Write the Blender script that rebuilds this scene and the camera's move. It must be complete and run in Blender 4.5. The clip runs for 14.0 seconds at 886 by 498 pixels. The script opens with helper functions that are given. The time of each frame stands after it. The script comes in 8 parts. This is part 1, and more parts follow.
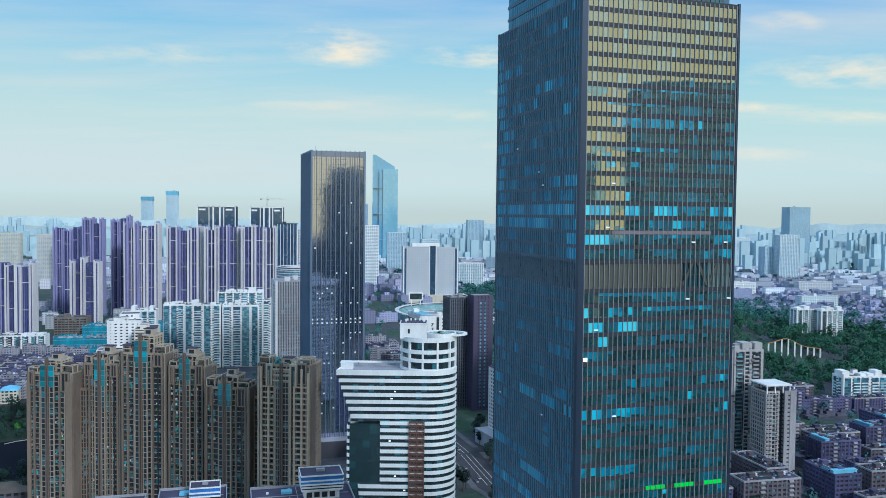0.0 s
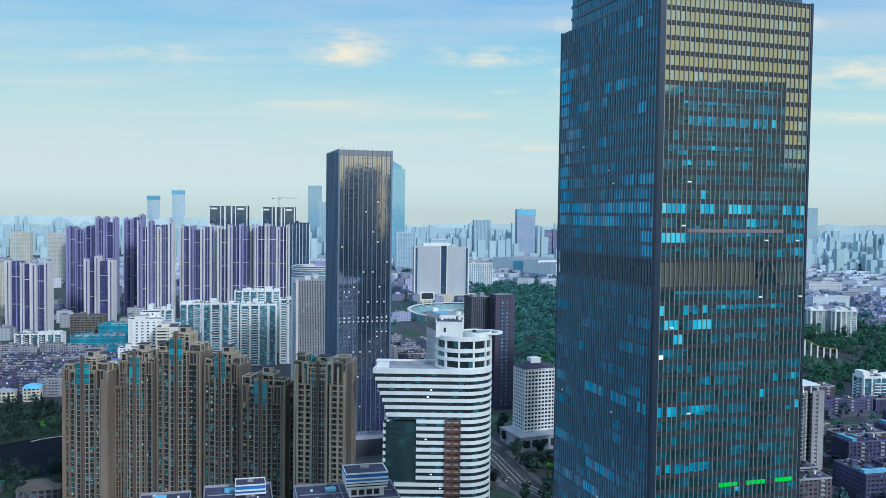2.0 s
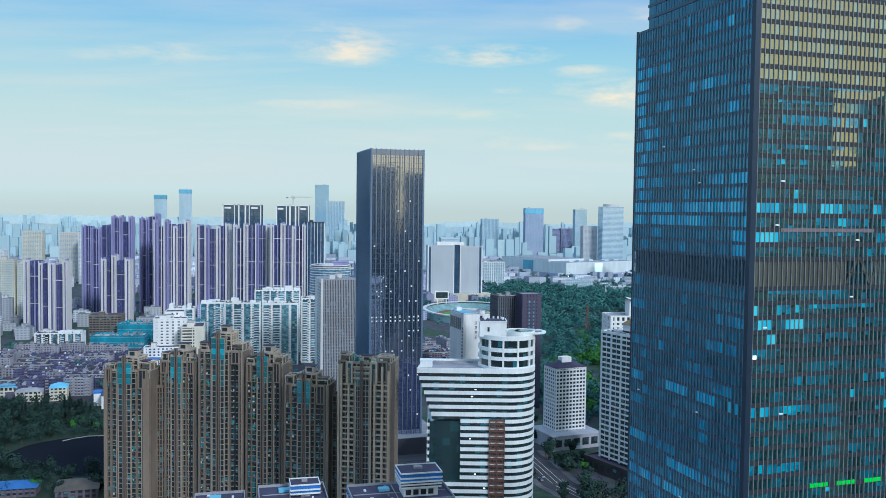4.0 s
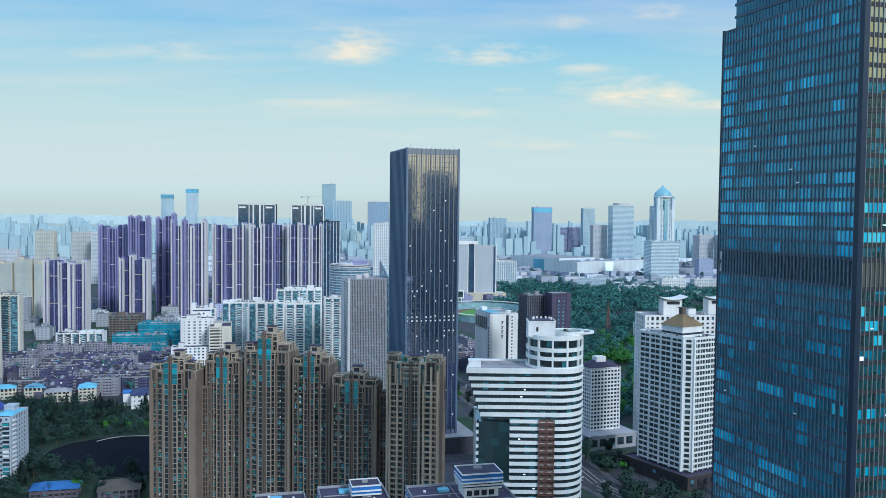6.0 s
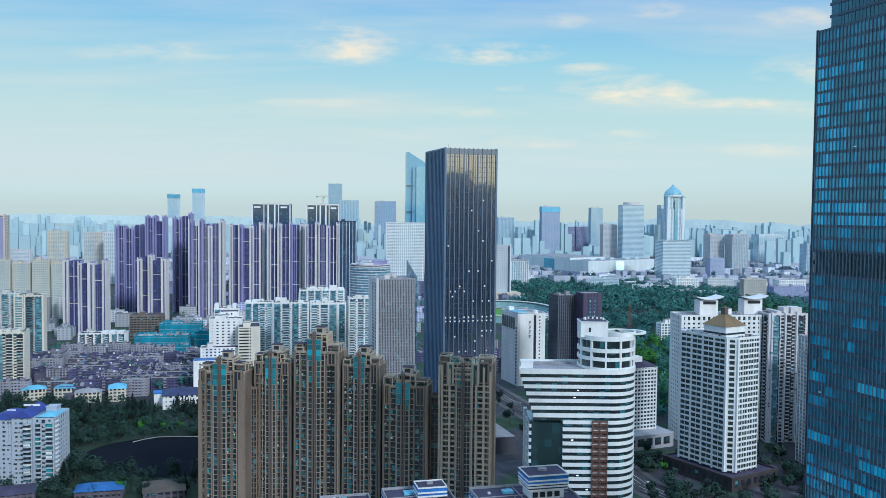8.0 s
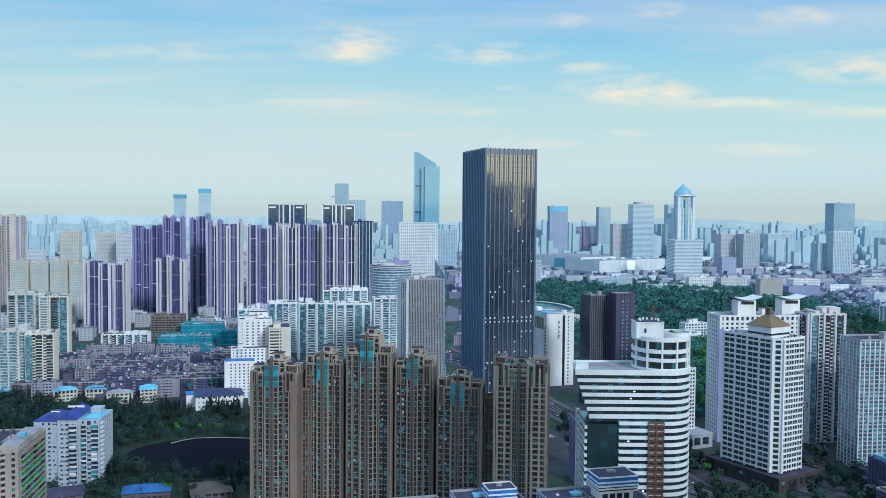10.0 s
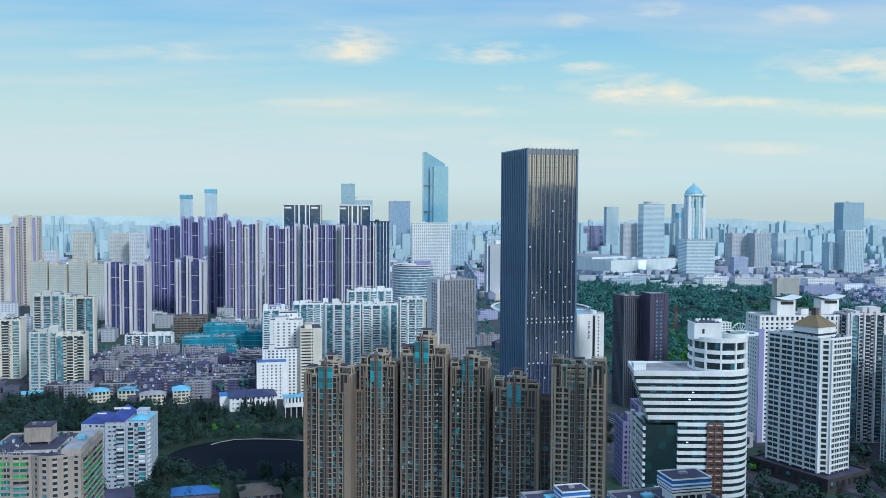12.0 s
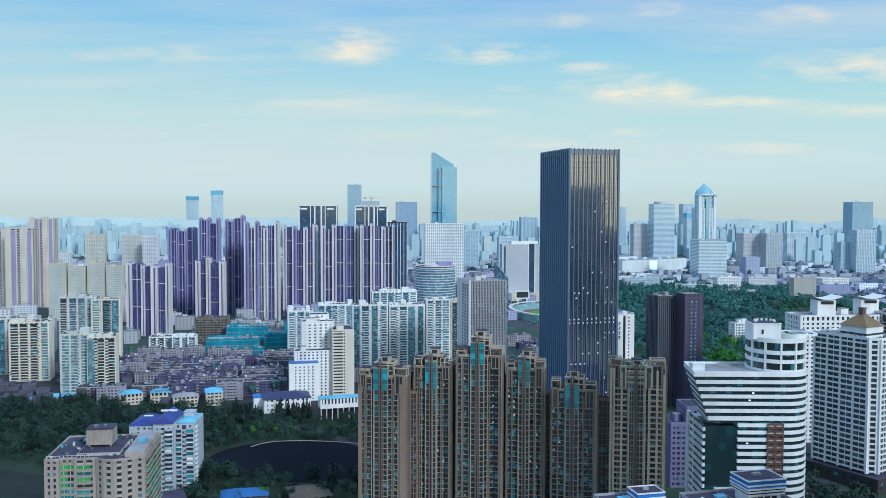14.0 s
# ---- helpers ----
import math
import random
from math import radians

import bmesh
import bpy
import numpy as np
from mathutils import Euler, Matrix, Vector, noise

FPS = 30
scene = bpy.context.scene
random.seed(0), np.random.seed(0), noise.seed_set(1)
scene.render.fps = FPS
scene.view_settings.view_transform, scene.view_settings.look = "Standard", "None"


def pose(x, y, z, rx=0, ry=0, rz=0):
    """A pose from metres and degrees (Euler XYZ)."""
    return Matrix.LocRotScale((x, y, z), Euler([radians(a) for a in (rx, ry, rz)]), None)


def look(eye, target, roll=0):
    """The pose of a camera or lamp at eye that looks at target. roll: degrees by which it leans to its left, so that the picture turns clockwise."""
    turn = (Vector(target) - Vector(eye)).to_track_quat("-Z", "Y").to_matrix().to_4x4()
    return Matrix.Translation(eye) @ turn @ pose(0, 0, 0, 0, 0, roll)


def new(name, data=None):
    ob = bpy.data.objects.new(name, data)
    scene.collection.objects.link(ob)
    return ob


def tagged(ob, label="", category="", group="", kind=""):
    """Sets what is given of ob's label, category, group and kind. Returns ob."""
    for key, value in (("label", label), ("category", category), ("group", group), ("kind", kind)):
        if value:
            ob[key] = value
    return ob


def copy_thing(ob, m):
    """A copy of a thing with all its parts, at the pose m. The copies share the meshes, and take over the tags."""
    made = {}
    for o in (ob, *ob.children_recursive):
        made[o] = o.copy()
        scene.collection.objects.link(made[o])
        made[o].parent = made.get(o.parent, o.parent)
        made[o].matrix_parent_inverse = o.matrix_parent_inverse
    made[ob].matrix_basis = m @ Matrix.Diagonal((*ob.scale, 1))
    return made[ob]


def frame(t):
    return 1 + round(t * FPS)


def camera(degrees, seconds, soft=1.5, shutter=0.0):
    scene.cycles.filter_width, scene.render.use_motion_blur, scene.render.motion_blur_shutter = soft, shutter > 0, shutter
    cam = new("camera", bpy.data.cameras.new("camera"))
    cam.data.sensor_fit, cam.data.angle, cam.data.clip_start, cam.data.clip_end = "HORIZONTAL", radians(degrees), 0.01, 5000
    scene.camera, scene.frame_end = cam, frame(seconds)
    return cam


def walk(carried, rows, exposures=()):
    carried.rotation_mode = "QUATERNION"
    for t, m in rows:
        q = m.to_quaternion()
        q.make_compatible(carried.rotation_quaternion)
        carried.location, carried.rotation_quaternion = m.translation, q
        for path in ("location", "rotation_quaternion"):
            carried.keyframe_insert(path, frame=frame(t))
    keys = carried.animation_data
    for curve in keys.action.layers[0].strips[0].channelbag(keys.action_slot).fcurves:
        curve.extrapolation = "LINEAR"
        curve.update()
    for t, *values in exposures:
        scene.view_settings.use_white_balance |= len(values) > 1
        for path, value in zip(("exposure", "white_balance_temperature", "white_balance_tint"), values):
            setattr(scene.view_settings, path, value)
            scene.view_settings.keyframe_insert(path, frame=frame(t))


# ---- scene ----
cam = camera(54.8, 14.0, soft=0.8)
EYE = 193.0
EXPOSURES = ((0.0, 0.66, 5600, 8), (14.0, 0.66, 5600, 8))
ROWS = [
    (0.0, -0.00, -0.00, 0.00, -0.000, -2.366, -0.601),
    (0.5, -4.49, -0.54, -0.33, 0.024, -2.352, -0.670),
    (1.0, -9.27, -0.89, -0.57, 0.057, -2.350, -0.714),
    (1.5, -14.33, -1.07, -0.74, 0.096, -2.356, -0.738),
    (2.0, -19.65, -1.12, -0.85, 0.139, -2.368, -0.746),
    (2.5, -25.22, -1.06, -0.92, 0.182, -2.384, -0.742),
    (3.0, -31.03, -0.92, -0.96, 0.226, -2.403, -0.731),
    (5.5, -63.10, 0.54, -0.88, 0.407, -2.496, -0.632),
    (6.0, -70.04, 0.89, -0.84, 0.433, -2.511, -0.612),
    (6.5, -77.13, 1.25, -0.79, 0.455, -2.524, -0.593),
    (7.0, -84.37, 1.60, -0.74, 0.474, -2.535, -0.576),
    (7.5, -91.73, 1.95, -0.68, 0.490, -2.545, -0.558),
    (8.0, -99.22, 2.29, -0.62, 0.503, -2.554, -0.541),
    (10.5, -138.13, 3.93, -0.22, 0.551, -2.584, -0.434),
    (11.0, -146.14, 4.26, -0.13, 0.559, -2.588, -0.405),
    (11.5, -154.20, 4.60, -0.06, 0.567, -2.590, -0.372),
    (12.0, -162.29, 4.96, -0.00, 0.574, -2.590, -0.336),
    (12.5, -170.41, 5.33, 0.03, 0.582, -2.586, -0.297),
    (13.0, -178.55, 5.71, 0.02, 0.588, -2.579, -0.256),
    (13.5, -186.68, 6.12, -0.04, 0.592, -2.566, -0.215),
    (14.0, -194.80, 6.56, -0.17, 0.593, -2.544, -0.174),
]
walk(cam, [(t, pose(x, y, EYE + z, 90 + pitch, roll, yaw)) for t, x, y, z, yaw, pitch, roll in ROWS], EXPOSURES)


# ---- light ----
SUN_AZIMUTH, SUN_HEIGHT = 146.0, 27.0
world = bpy.data.worlds.new("sky")
scene.world = world
world.use_nodes = True


def link(tree, a, b):
    tree.links.new(a, b)


def node(tree, kind, **values):
    n = tree.nodes.new(kind)
    for key, value in values.items():
        n.inputs[key].default_value = value
    return n


def math_node(tree, op, a, b=None, c=None):
    n = tree.nodes.new("ShaderNodeMath")
    n.operation = op
    for i, v in enumerate((a, b, c)):
        if v is None:
            continue
        if isinstance(v, (int, float)):
            n.inputs[i].default_value = v
        else:
            tree.links.new(v, n.inputs[i])
    return n.outputs[0]


def ramp(tree, fac, stops):
    n = tree.nodes.new("ShaderNodeValToRGB")
    el = n.color_ramp.elements
    while len(el) < len(stops):
        el.new(0.5)
    for e, (p, c) in zip(el, stops):
        e.position, e.color = p, (c if len(c) == 4 else (*c, 1))
    tree.links.new(fac, n.inputs[0])
    return n.outputs[0]


def mix_color(tree, fac, a, b, blend="MIX"):
    n = tree.nodes.new("ShaderNodeMix")
    n.data_type, n.blend_type = "RGBA", blend
    for sock, v in ((n.inputs[0], fac), (n.inputs[6], a), (n.inputs[7], b)):
        if isinstance(v, (int, float)):
            sock.default_value = v
        elif isinstance(v, tuple):
            sock.default_value = v if len(v) == 4 else (*v, 1)
        else:
            tree.links.new(v, sock)
    return n.outputs[2]


def build_sky():
    tr = world.node_tree
    bg = tr.nodes["Background"]
    sky = tr.nodes.new("ShaderNodeTexSky")
    sky.sky_type, sky.sun_disc = "NISHITA", False
    sky.sun_elevation, sky.sun_rotation = radians(SUN_HEIGHT), radians(SUN_AZIMUTH)
    sky.altitude, sky.air_density, sky.dust_density, sky.ozone_density = 100, 1.0, 1.6, 2.0
    co = tr.nodes.new("ShaderNodeTexCoord")
    sep = tr.nodes.new("ShaderNodeSeparateXYZ")
    link(tr, co.outputs["Generated"], sep.inputs[0])
    x, y, z = sep.outputs
    up = math_node(tr, "ADD", math_node(tr, "MAXIMUM", z, 0.0), 0.10)
    flat = tr.nodes.new("ShaderNodeCombineXYZ")
    link(tr, math_node(tr, "DIVIDE", x, up), flat.inputs[0])
    link(tr, math_node(tr, "DIVIDE", y, up), flat.inputs[1])
    stretch = tr.nodes.new("ShaderNodeMapping")
    stretch.inputs["Scale"].default_value = (0.42, 1.15, 1)
    stretch.inputs["Location"].default_value = (3.1, 1.7, 0)
    link(tr, flat.outputs[0], stretch.inputs[0])
    big = node(tr, "ShaderNodeTexNoise", Scale=0.9, Detail=7.0, Roughness=0.55, Distortion=0.3)
    link(tr, stretch.outputs[0], big.inputs["Vector"])
    thin = ramp(tr, big.outputs[0], [(0.50, (0, 0, 0)), (0.72, (1, 1, 1))])
    # haze that thickens towards the horizon, gold on the sun's side
    veil_col = mix_color(tr, 1.0, ramp(tr, z, [(0.0, (0.68, 0.73, 0.62)), (0.05, (0.66, 0.73, 0.64)), (0.11, (0.57, 0.71, 0.62)), (0.17, (0.38, 0.60, 0.66)), (0.25, (0.13, 0.38, 0.70)), (0.34, (0.13, 0.38, 0.74)), (0.55, (0.66, 0.86, 1.0))]), (4.0, 4.0, 4.0), "MULTIPLY")
    hazed = mix_color(tr, 0.80, mix_color(tr, 1.0, mix_color(tr, 1.0, sky.outputs[0], (0.80, 1.0, 1.22), "MULTIPLY"), (4.0, 4.0, 4.0), "DARKEN"), veil_col)
    sx, sy = math.sin(radians(GLOW_AZIMUTH)), math.cos(radians(GLOW_AZIMUTH))
    facing = math_node(tr, "ADD", math_node(tr, "MULTIPLY", x, sx), math_node(tr, "MULTIPLY", y, sy))
    glow = ramp(tr, facing, [(0.25, (0, 0, 0)), (0.85, (1, 1, 1))])
    low = ramp(tr, z, [(0.0, (1, 1, 1)), (0.30, (0.85, 0.85, 0.85)), (0.62, (0, 0, 0))])
    hazed = mix_color(tr, math_node(tr, "MULTIPLY", math_node(tr, "MULTIPLY", glow, low), 0.92), hazed, (3.9, 3.35, 1.55))
    # single clouds that catch the low sun
    puffs = None
    nz = node(tr, "ShaderNodeTexNoise", Scale=40.0, Detail=7.0, Roughness=0.6)
    nmap = tr.nodes.new("ShaderNodeMapping")
    nmap.inputs["Scale"].default_value = (0.45, 0.45, 1.6)
    link(tr, co.outputs["Generated"], nmap.inputs[0])
    link(tr, nmap.outputs[0], nz.inputs["Vector"])
    warp = node(tr, "ShaderNodeTexNoise", Scale=9.0, Detail=6.0, Roughness=0.62)
    wmap = tr.nodes.new("ShaderNodeMapping")
    wmap.inputs["Scale"].default_value = (0.6, 0.6, 2.4)
    link(tr, co.outputs["Generated"], wmap.inputs[0])
    link(tr, wmap.outputs[0], warp.inputs["Vector"])
    bend = tr.nodes.new("ShaderNodeSeparateColor")
    link(tr, warp.outputs["Color"], bend.inputs[0])
    for cx, cz, wx, wz, much in CLOUDS:
        u = math_node(tr, "DIVIDE", math_node(tr, "SUBTRACT", math_node(tr, "DIVIDE", x, math_node(tr, "MAXIMUM", y, 0.05)), cx), wx)
        v = math_node(tr, "DIVIDE", math_node(tr, "SUBTRACT", math_node(tr, "DIVIDE", z, math_node(tr, "MAXIMUM", y, 0.05)), cz), wz)
        u = math_node(tr, "ADD", u, math_node(tr, "MULTIPLY", math_node(tr, "SUBTRACT", bend.outputs[0], 0.5), 1.6))
        v = math_node(tr, "ADD", v, math_node(tr, "MULTIPLY", math_node(tr, "SUBTRACT", bend.outputs[1], 0.5), 2.6))
        r = math_node(tr, "ADD", math_node(tr, "MULTIPLY", u, u), math_node(tr, "MULTIPLY", v, v))
        m = math_node(tr, "MULTIPLY", math_node(tr, "MAXIMUM", math_node(tr, "SUBTRACT", 1.0, r), 0.0), much)
        puffs = m if puffs is None else math_node(tr, "MAXIMUM", puffs, m)
    ragged = math_node(tr, "MULTIPLY", puffs, ramp(tr, nz.outputs[0], [(0.36, (0, 0, 0)), (0.66, (1, 1, 1))]))
    band = ramp(tr, z, [(0.02, (0, 0, 0)), (0.10, (1, 1, 1))])
    veil = math_node(tr, "MULTIPLY", math_node(tr, "MULTIPLY", thin, 0.45), band)
    a = mix_color(tr, veil, hazed, (3.8, 3.3, 2.65))
    b = mix_color(tr, math_node(tr, "MULTIPLY", ragged, 0.85), a, (4.9, 3.75, 2.4))
    link(tr, b, bg.inputs[0])
    bg.inputs[1].default_value = SKY_STRENGTH


SKY_STRENGTH = 0.15
GLOW_AZIMUTH = 140.0
# centre and half size of each cloud, as tangents of the bearing and the height
CLOUDS = (
    (-0.125, 0.190, 0.075, 0.026, 0.9), (0.035, 0.184, 0.10, 0.013, 0.8), (0.215, 0.142, 0.090, 0.017, 1.0),
    (0.33, 0.128, 0.10, 0.008, 0.8), (0.135, 0.222, 0.035, 0.012, 0.5), (-0.34, 0.180, 0.12, 0.012, 0.45),
    (0.47, 0.170, 0.13, 0.022, 0.8), (0.17, 0.165, 0.05, 0.009, 0.6), (0.07, 0.143, 0.03, 0.006, 0.6),
    (0.20, 0.090, 0.06, 0.010, 0.5), (0.09, 0.080, 0.06, 0.009, 0.4), (0.40, 0.225, 0.05, 0.014, 0.5), (0.24, 0.235, 0.04, 0.010, 0.5),
    (0.46, 0.120, 0.10, 0.010, 0.6), (-0.15, 0.125, 0.09, 0.007, 0.35), (0.02, 0.115, 0.07, 0.007, 0.35), (0.36, 0.075, 0.08, 0.008, 0.35),
)
build_sky()
sun = new("sun", bpy.data.lights.new("sun", "SUN"))
sun.data.energy, sun.data.angle, sun.data.color = 1.3, radians(10), (1.0, 0.97, 0.93)
az, el = radians(SUN_AZIMUTH), radians(SUN_HEIGHT)
sun.matrix_world = look((0, 0, 500), (-1000 * math.sin(az) * math.cos(el), -1000 * math.cos(az) * math.cos(el), 500 - 1000 * math.sin(el)))


# ---- materials ----
def surface(name, color, rough=0.7, metal=0.0, grain=0.12, scale=0.35, bump=0.0, second=None, spec=0.5, random_tint=0.0):
    """Painted, plastered or stone surfaces: two scales of stain and grain, with run-off streaks."""
    m = bpy.data.materials.new(name)
    m.use_nodes = True
    tr = m.node_tree
    p = tr.nodes["Principled BSDF"]
    p.inputs["Roughness"].default_value, p.inputs["Metallic"].default_value = rough, metal
    p.inputs["Specular IOR Level"].default_value = spec
    co = tr.nodes.new("ShaderNodeTexCoord")
    mp = tr.nodes.new("ShaderNodeMapping")
    mp.inputs["Scale"].default_value = (1, 1, 0.22)
    link(tr, co.outputs["Object"], mp.inputs[0])
    coarse = node(tr, "ShaderNodeTexNoise", Scale=scale * 0.25, Detail=3.0)
    fine = node(tr, "ShaderNodeTexNoise", Scale=scale * 3.0, Detail=4.0, Roughness=0.65)
    link(tr, mp.outputs[0], coarse.inputs["Vector"])
    link(tr, mp.outputs[0], fine.inputs["Vector"])
    both = math_node(tr, "ADD", math_node(tr, "MULTIPLY", coarse.outputs[0], 0.6), math_node(tr, "MULTIPLY", fine.outputs[0], 0.4))
    dark = tuple(c * (1 - grain * 2.2) for c in color)
    light = tuple(min(1, c * (1 + grain * 1.3)) for c in (second or color))
    col = ramp(tr, both, [(0.30, dark), (0.70, light)])
    if random_tint:
        info = tr.nodes.new("ShaderNodeObjectInfo")
        hsv = node(tr, "ShaderNodeHueSaturation")
        link(tr, math_node(tr, "ADD", 1 - random_tint, math_node(tr, "MULTIPLY", info.outputs["Random"], 2 * random_tint)), hsv.inputs["Value"])
        link(tr, col, hsv.inputs["Color"])
        col = hsv.outputs[0]
    link(tr, col, p.inputs["Base Color"])
    if bump:
        b = node(tr, "ShaderNodeBump", Strength=bump, Distance=0.1)
        link(tr, fine.outputs[0], b.inputs["Height"])
        link(tr, b.outputs[0], p.inputs["Normal"])
    return m


def window_glass(name, dark, light, bay, storey, share=0.2, mirror=0.35, rough=0.06, tint=(0.85, 0.97, 1.0), wave=0.02):
    """Reflecting glass in which each pane, bay by storey, has blinds or a room of its own behind it."""
    m = bpy.data.materials.new(name)
    m.use_nodes = True
    tr = m.node_tree
    p = tr.nodes["Principled BSDF"]
    out = tr.nodes["Material Output"]
    co = tr.nodes.new("ShaderNodeTexCoord")
    sep = tr.nodes.new("ShaderNodeSeparateXYZ")
    link(tr, co.outputs["Object"], sep.inputs[0])
    cell = tr.nodes.new("ShaderNodeCombineXYZ")
    for i, size in enumerate((bay, bay, storey)):
        link(tr, math_node(tr, "FLOOR", math_node(tr, "DIVIDE", math_node(tr, "ADD", sep.outputs[i], 0.37 * size), size)), cell.inputs[i])
    rnd = tr.nodes.new("ShaderNodeTexWhiteNoise")
    link(tr, cell.outputs[0], rnd.inputs["Vector"])
    mid = tuple(a * 0.75 + b * 0.25 for a, b in zip(dark, light))
    col = ramp(tr, rnd.outputs["Value"], [(0.0, dark), (max(0.01, 1 - share * 2.2), dark), (1 - share, mid), (1 - share * 0.35, light)])
    link(tr, col, p.inputs["Base Color"])
    p.inputs["Roughness"].default_value = 0.35
    gl = node(tr, "ShaderNodeBsdfGlossy", Roughness=rough)
    gl.inputs["Color"].default_value = (*tint, 1)
    nz = node(tr, "ShaderNodeTexNoise", Scale=0.25, Detail=2.0)
    link(tr, co.outputs["Object"], nz.inputs["Vector"])
    b = node(tr, "ShaderNodeBump", Strength=wave, Distance=1.0)
    link(tr, nz.outputs[0], b.inputs["Height"])
    link(tr, b.outputs[0], gl.inputs["Normal"])
    fr = node(tr, "ShaderNodeFresnel", IOR=1.5)
    fac = math_node(tr, "MINIMUM", math_node(tr, "ADD", math_node(tr, "MULTIPLY", fr.outputs[0], 0.8), mirror), 1.0)
    mx = tr.nodes.new("ShaderNodeMixShader")
    link(tr, fac, mx.inputs[0])
    link(tr, p.outputs[0], mx.inputs[1])
    link(tr, gl.outputs[0], mx.inputs[2])
    link(tr, mx.outputs[0], out.inputs[0])
    return m


def pane_glass(name, stops, mirror=0.4, rough=0.03, island=False, tint=(0.85, 0.95, 1.0, 1), wave=0.015):
    """Glass for panes that are pieces of their own; each takes one of the tones by its own chance."""
    m = bpy.data.materials.new(name)
    m.use_nodes = True
    tr = m.node_tree
    p = tr.nodes["Principled BSDF"]
    out = tr.nodes["Material Output"]
    if island:
        r = tr.nodes.new("ShaderNodeNewGeometry").outputs["Random Per Island"]
    else:
        r = tr.nodes.new("ShaderNodeObjectInfo").outputs["Random"]
    if island:
        spread = node(tr, "ShaderNodeTexNoise", Scale=0.13, Detail=3.0)
        link(tr, tr.nodes.new("ShaderNodeTexCoord").outputs["Object"], spread.inputs["Vector"])
        r = math_node(tr, "ADD", math_node(tr, "MULTIPLY", r, 0.45), math_node(tr, "SUBTRACT", math_node(tr, "MULTIPLY", spread.outputs[0], 1.5), 0.45))
    col = ramp(tr, r, stops)
    col.node.color_ramp.interpolation = "CONSTANT"
    link(tr, col, p.inputs["Base Color"])
    p.inputs["Roughness"].default_value = 0.4
    gl = node(tr, "ShaderNodeBsdfGlossy", Roughness=rough)
    gl.inputs["Color"].default_value = tint
    co = tr.nodes.new("ShaderNodeTexCoord")
    nz = node(tr, "ShaderNodeTexNoise", Scale=0.35, Detail=2.0)
    link(tr, co.outputs["Object"], nz.inputs["Vector"])
    b = node(tr, "ShaderNodeBump", Strength=wave, Distance=1.0)
    link(tr, nz.outputs[0], b.inputs["Height"])
    link(tr, b.outputs[0], gl.inputs["Normal"])
    fr = node(tr, "ShaderNodeFresnel", IOR=1.5)
    fac = math_node(tr, "MINIMUM", math_node(tr, "ADD", math_node(tr, "MULTIPLY", fr.outputs[0], 0.8), mirror), 1.0)
    mx = tr.nodes.new("ShaderNodeMixShader")
    link(tr, fac, mx.inputs[0])
    link(tr, p.outputs[0], mx.inputs[1])
    link(tr, gl.outputs[0], mx.inputs[2])
    link(tr, mx.outputs[0], out.inputs[0])
    return m


def glowing(name, color, strength):
    m = bpy.data.materials.new(name)
    m.use_nodes = True
    p = m.node_tree.nodes["Principled BSDF"]
    p.inputs["Base Color"].default_value = (*color, 1)
    p.inputs["Emission Color"].default_value = (*color, 1)
    p.inputs["Emission Strength"].default_value = strength
    return m


def foliage(name, dark, light):
    m = bpy.data.materials.new(name)
    m.use_nodes = True
    tr = m.node_tree
    p = tr.nodes["Principled BSDF"]
    p.inputs["Roughness"].default_value = 0.7
    p.inputs["Specular IOR Level"].default_value = 0.2
    r = tr.nodes.new("ShaderNodeNewGeometry").outputs["Random Per Island"]
    info = tr.nodes.new("ShaderNodeObjectInfo").outputs["Random"]
    co = tr.nodes.new("ShaderNodeTexCoord")
    nz = node(tr, "ShaderNodeTexNoise", Scale=0.02, Detail=3.0)
    link(tr, co.outputs["Object"], nz.inputs["Vector"])
    crowns = node(tr, "ShaderNodeTexNoise", Scale=0.085, Detail=2.0)
    link(tr, co.outputs["Object"], crowns.inputs["Vector"])
    wide = math_node(tr, "ADD", math_node(tr, "MULTIPLY", nz.outputs[0], 0.55), math_node(tr, "MULTIPLY", crowns.outputs[0], 0.45))
    v = math_node(tr, "ADD", math_node(tr, "MULTIPLY", r, 0.12), math_node(tr, "ADD", math_node(tr, "MULTIPLY", info, 0.22), math_node(tr, "MULTIPLY", wide, 0.75)))
    link(tr, ramp(tr, v, [(0.30, tuple(c * 0.7 for c in dark)), (0.52, tuple((a + b) / 2 for a, b in zip(dark, light))), (0.75, tuple(c * 1.35 for c in light))]), p.inputs["Base Color"])
    return m


WHITE = surface("white_paint", (0.82, 0.83, 0.84), 0.6, grain=0.10)
WHITE_TILE = surface("white_wall_tile", (0.80, 0.84, 0.86), 0.45, grain=0.09)
WHITE_OLD = surface("weathered_white_render", (0.62, 0.635, 0.62), 0.75, grain=0.16)
CREAM_WALL = surface("pale_cream_render", (0.72, 0.69, 0.61), 0.75, grain=0.10)
CREAM = surface("cream_render", (0.62, 0.58, 0.48), 0.75, grain=0.12)
TAN = surface("tan_stone", (0.195, 0.160, 0.135), 0.75, grain=0.18)
TAN_WARM = surface("warm_brown_stone", (0.245, 0.185, 0.142), 0.75, grain=0.18)
TAN_DARK = surface("brown_stone", (0.15, 0.12, 0.105), 0.75, grain=0.16)
TAN_GRID = surface("weathered_tan_frame", (0.37, 0.315, 0.26), 0.75, grain=0.2)
TAN_MID = surface("warm_tan_stone", (0.25, 0.195, 0.155), 0.75, grain=0.16)
# paler tan for the sixth brown tower: its sunlight is put into the colour
TAN_SUNLIT = surface("sunlit_tan_stone", (0.54, 0.445, 0.35), 0.75, grain=0.2)
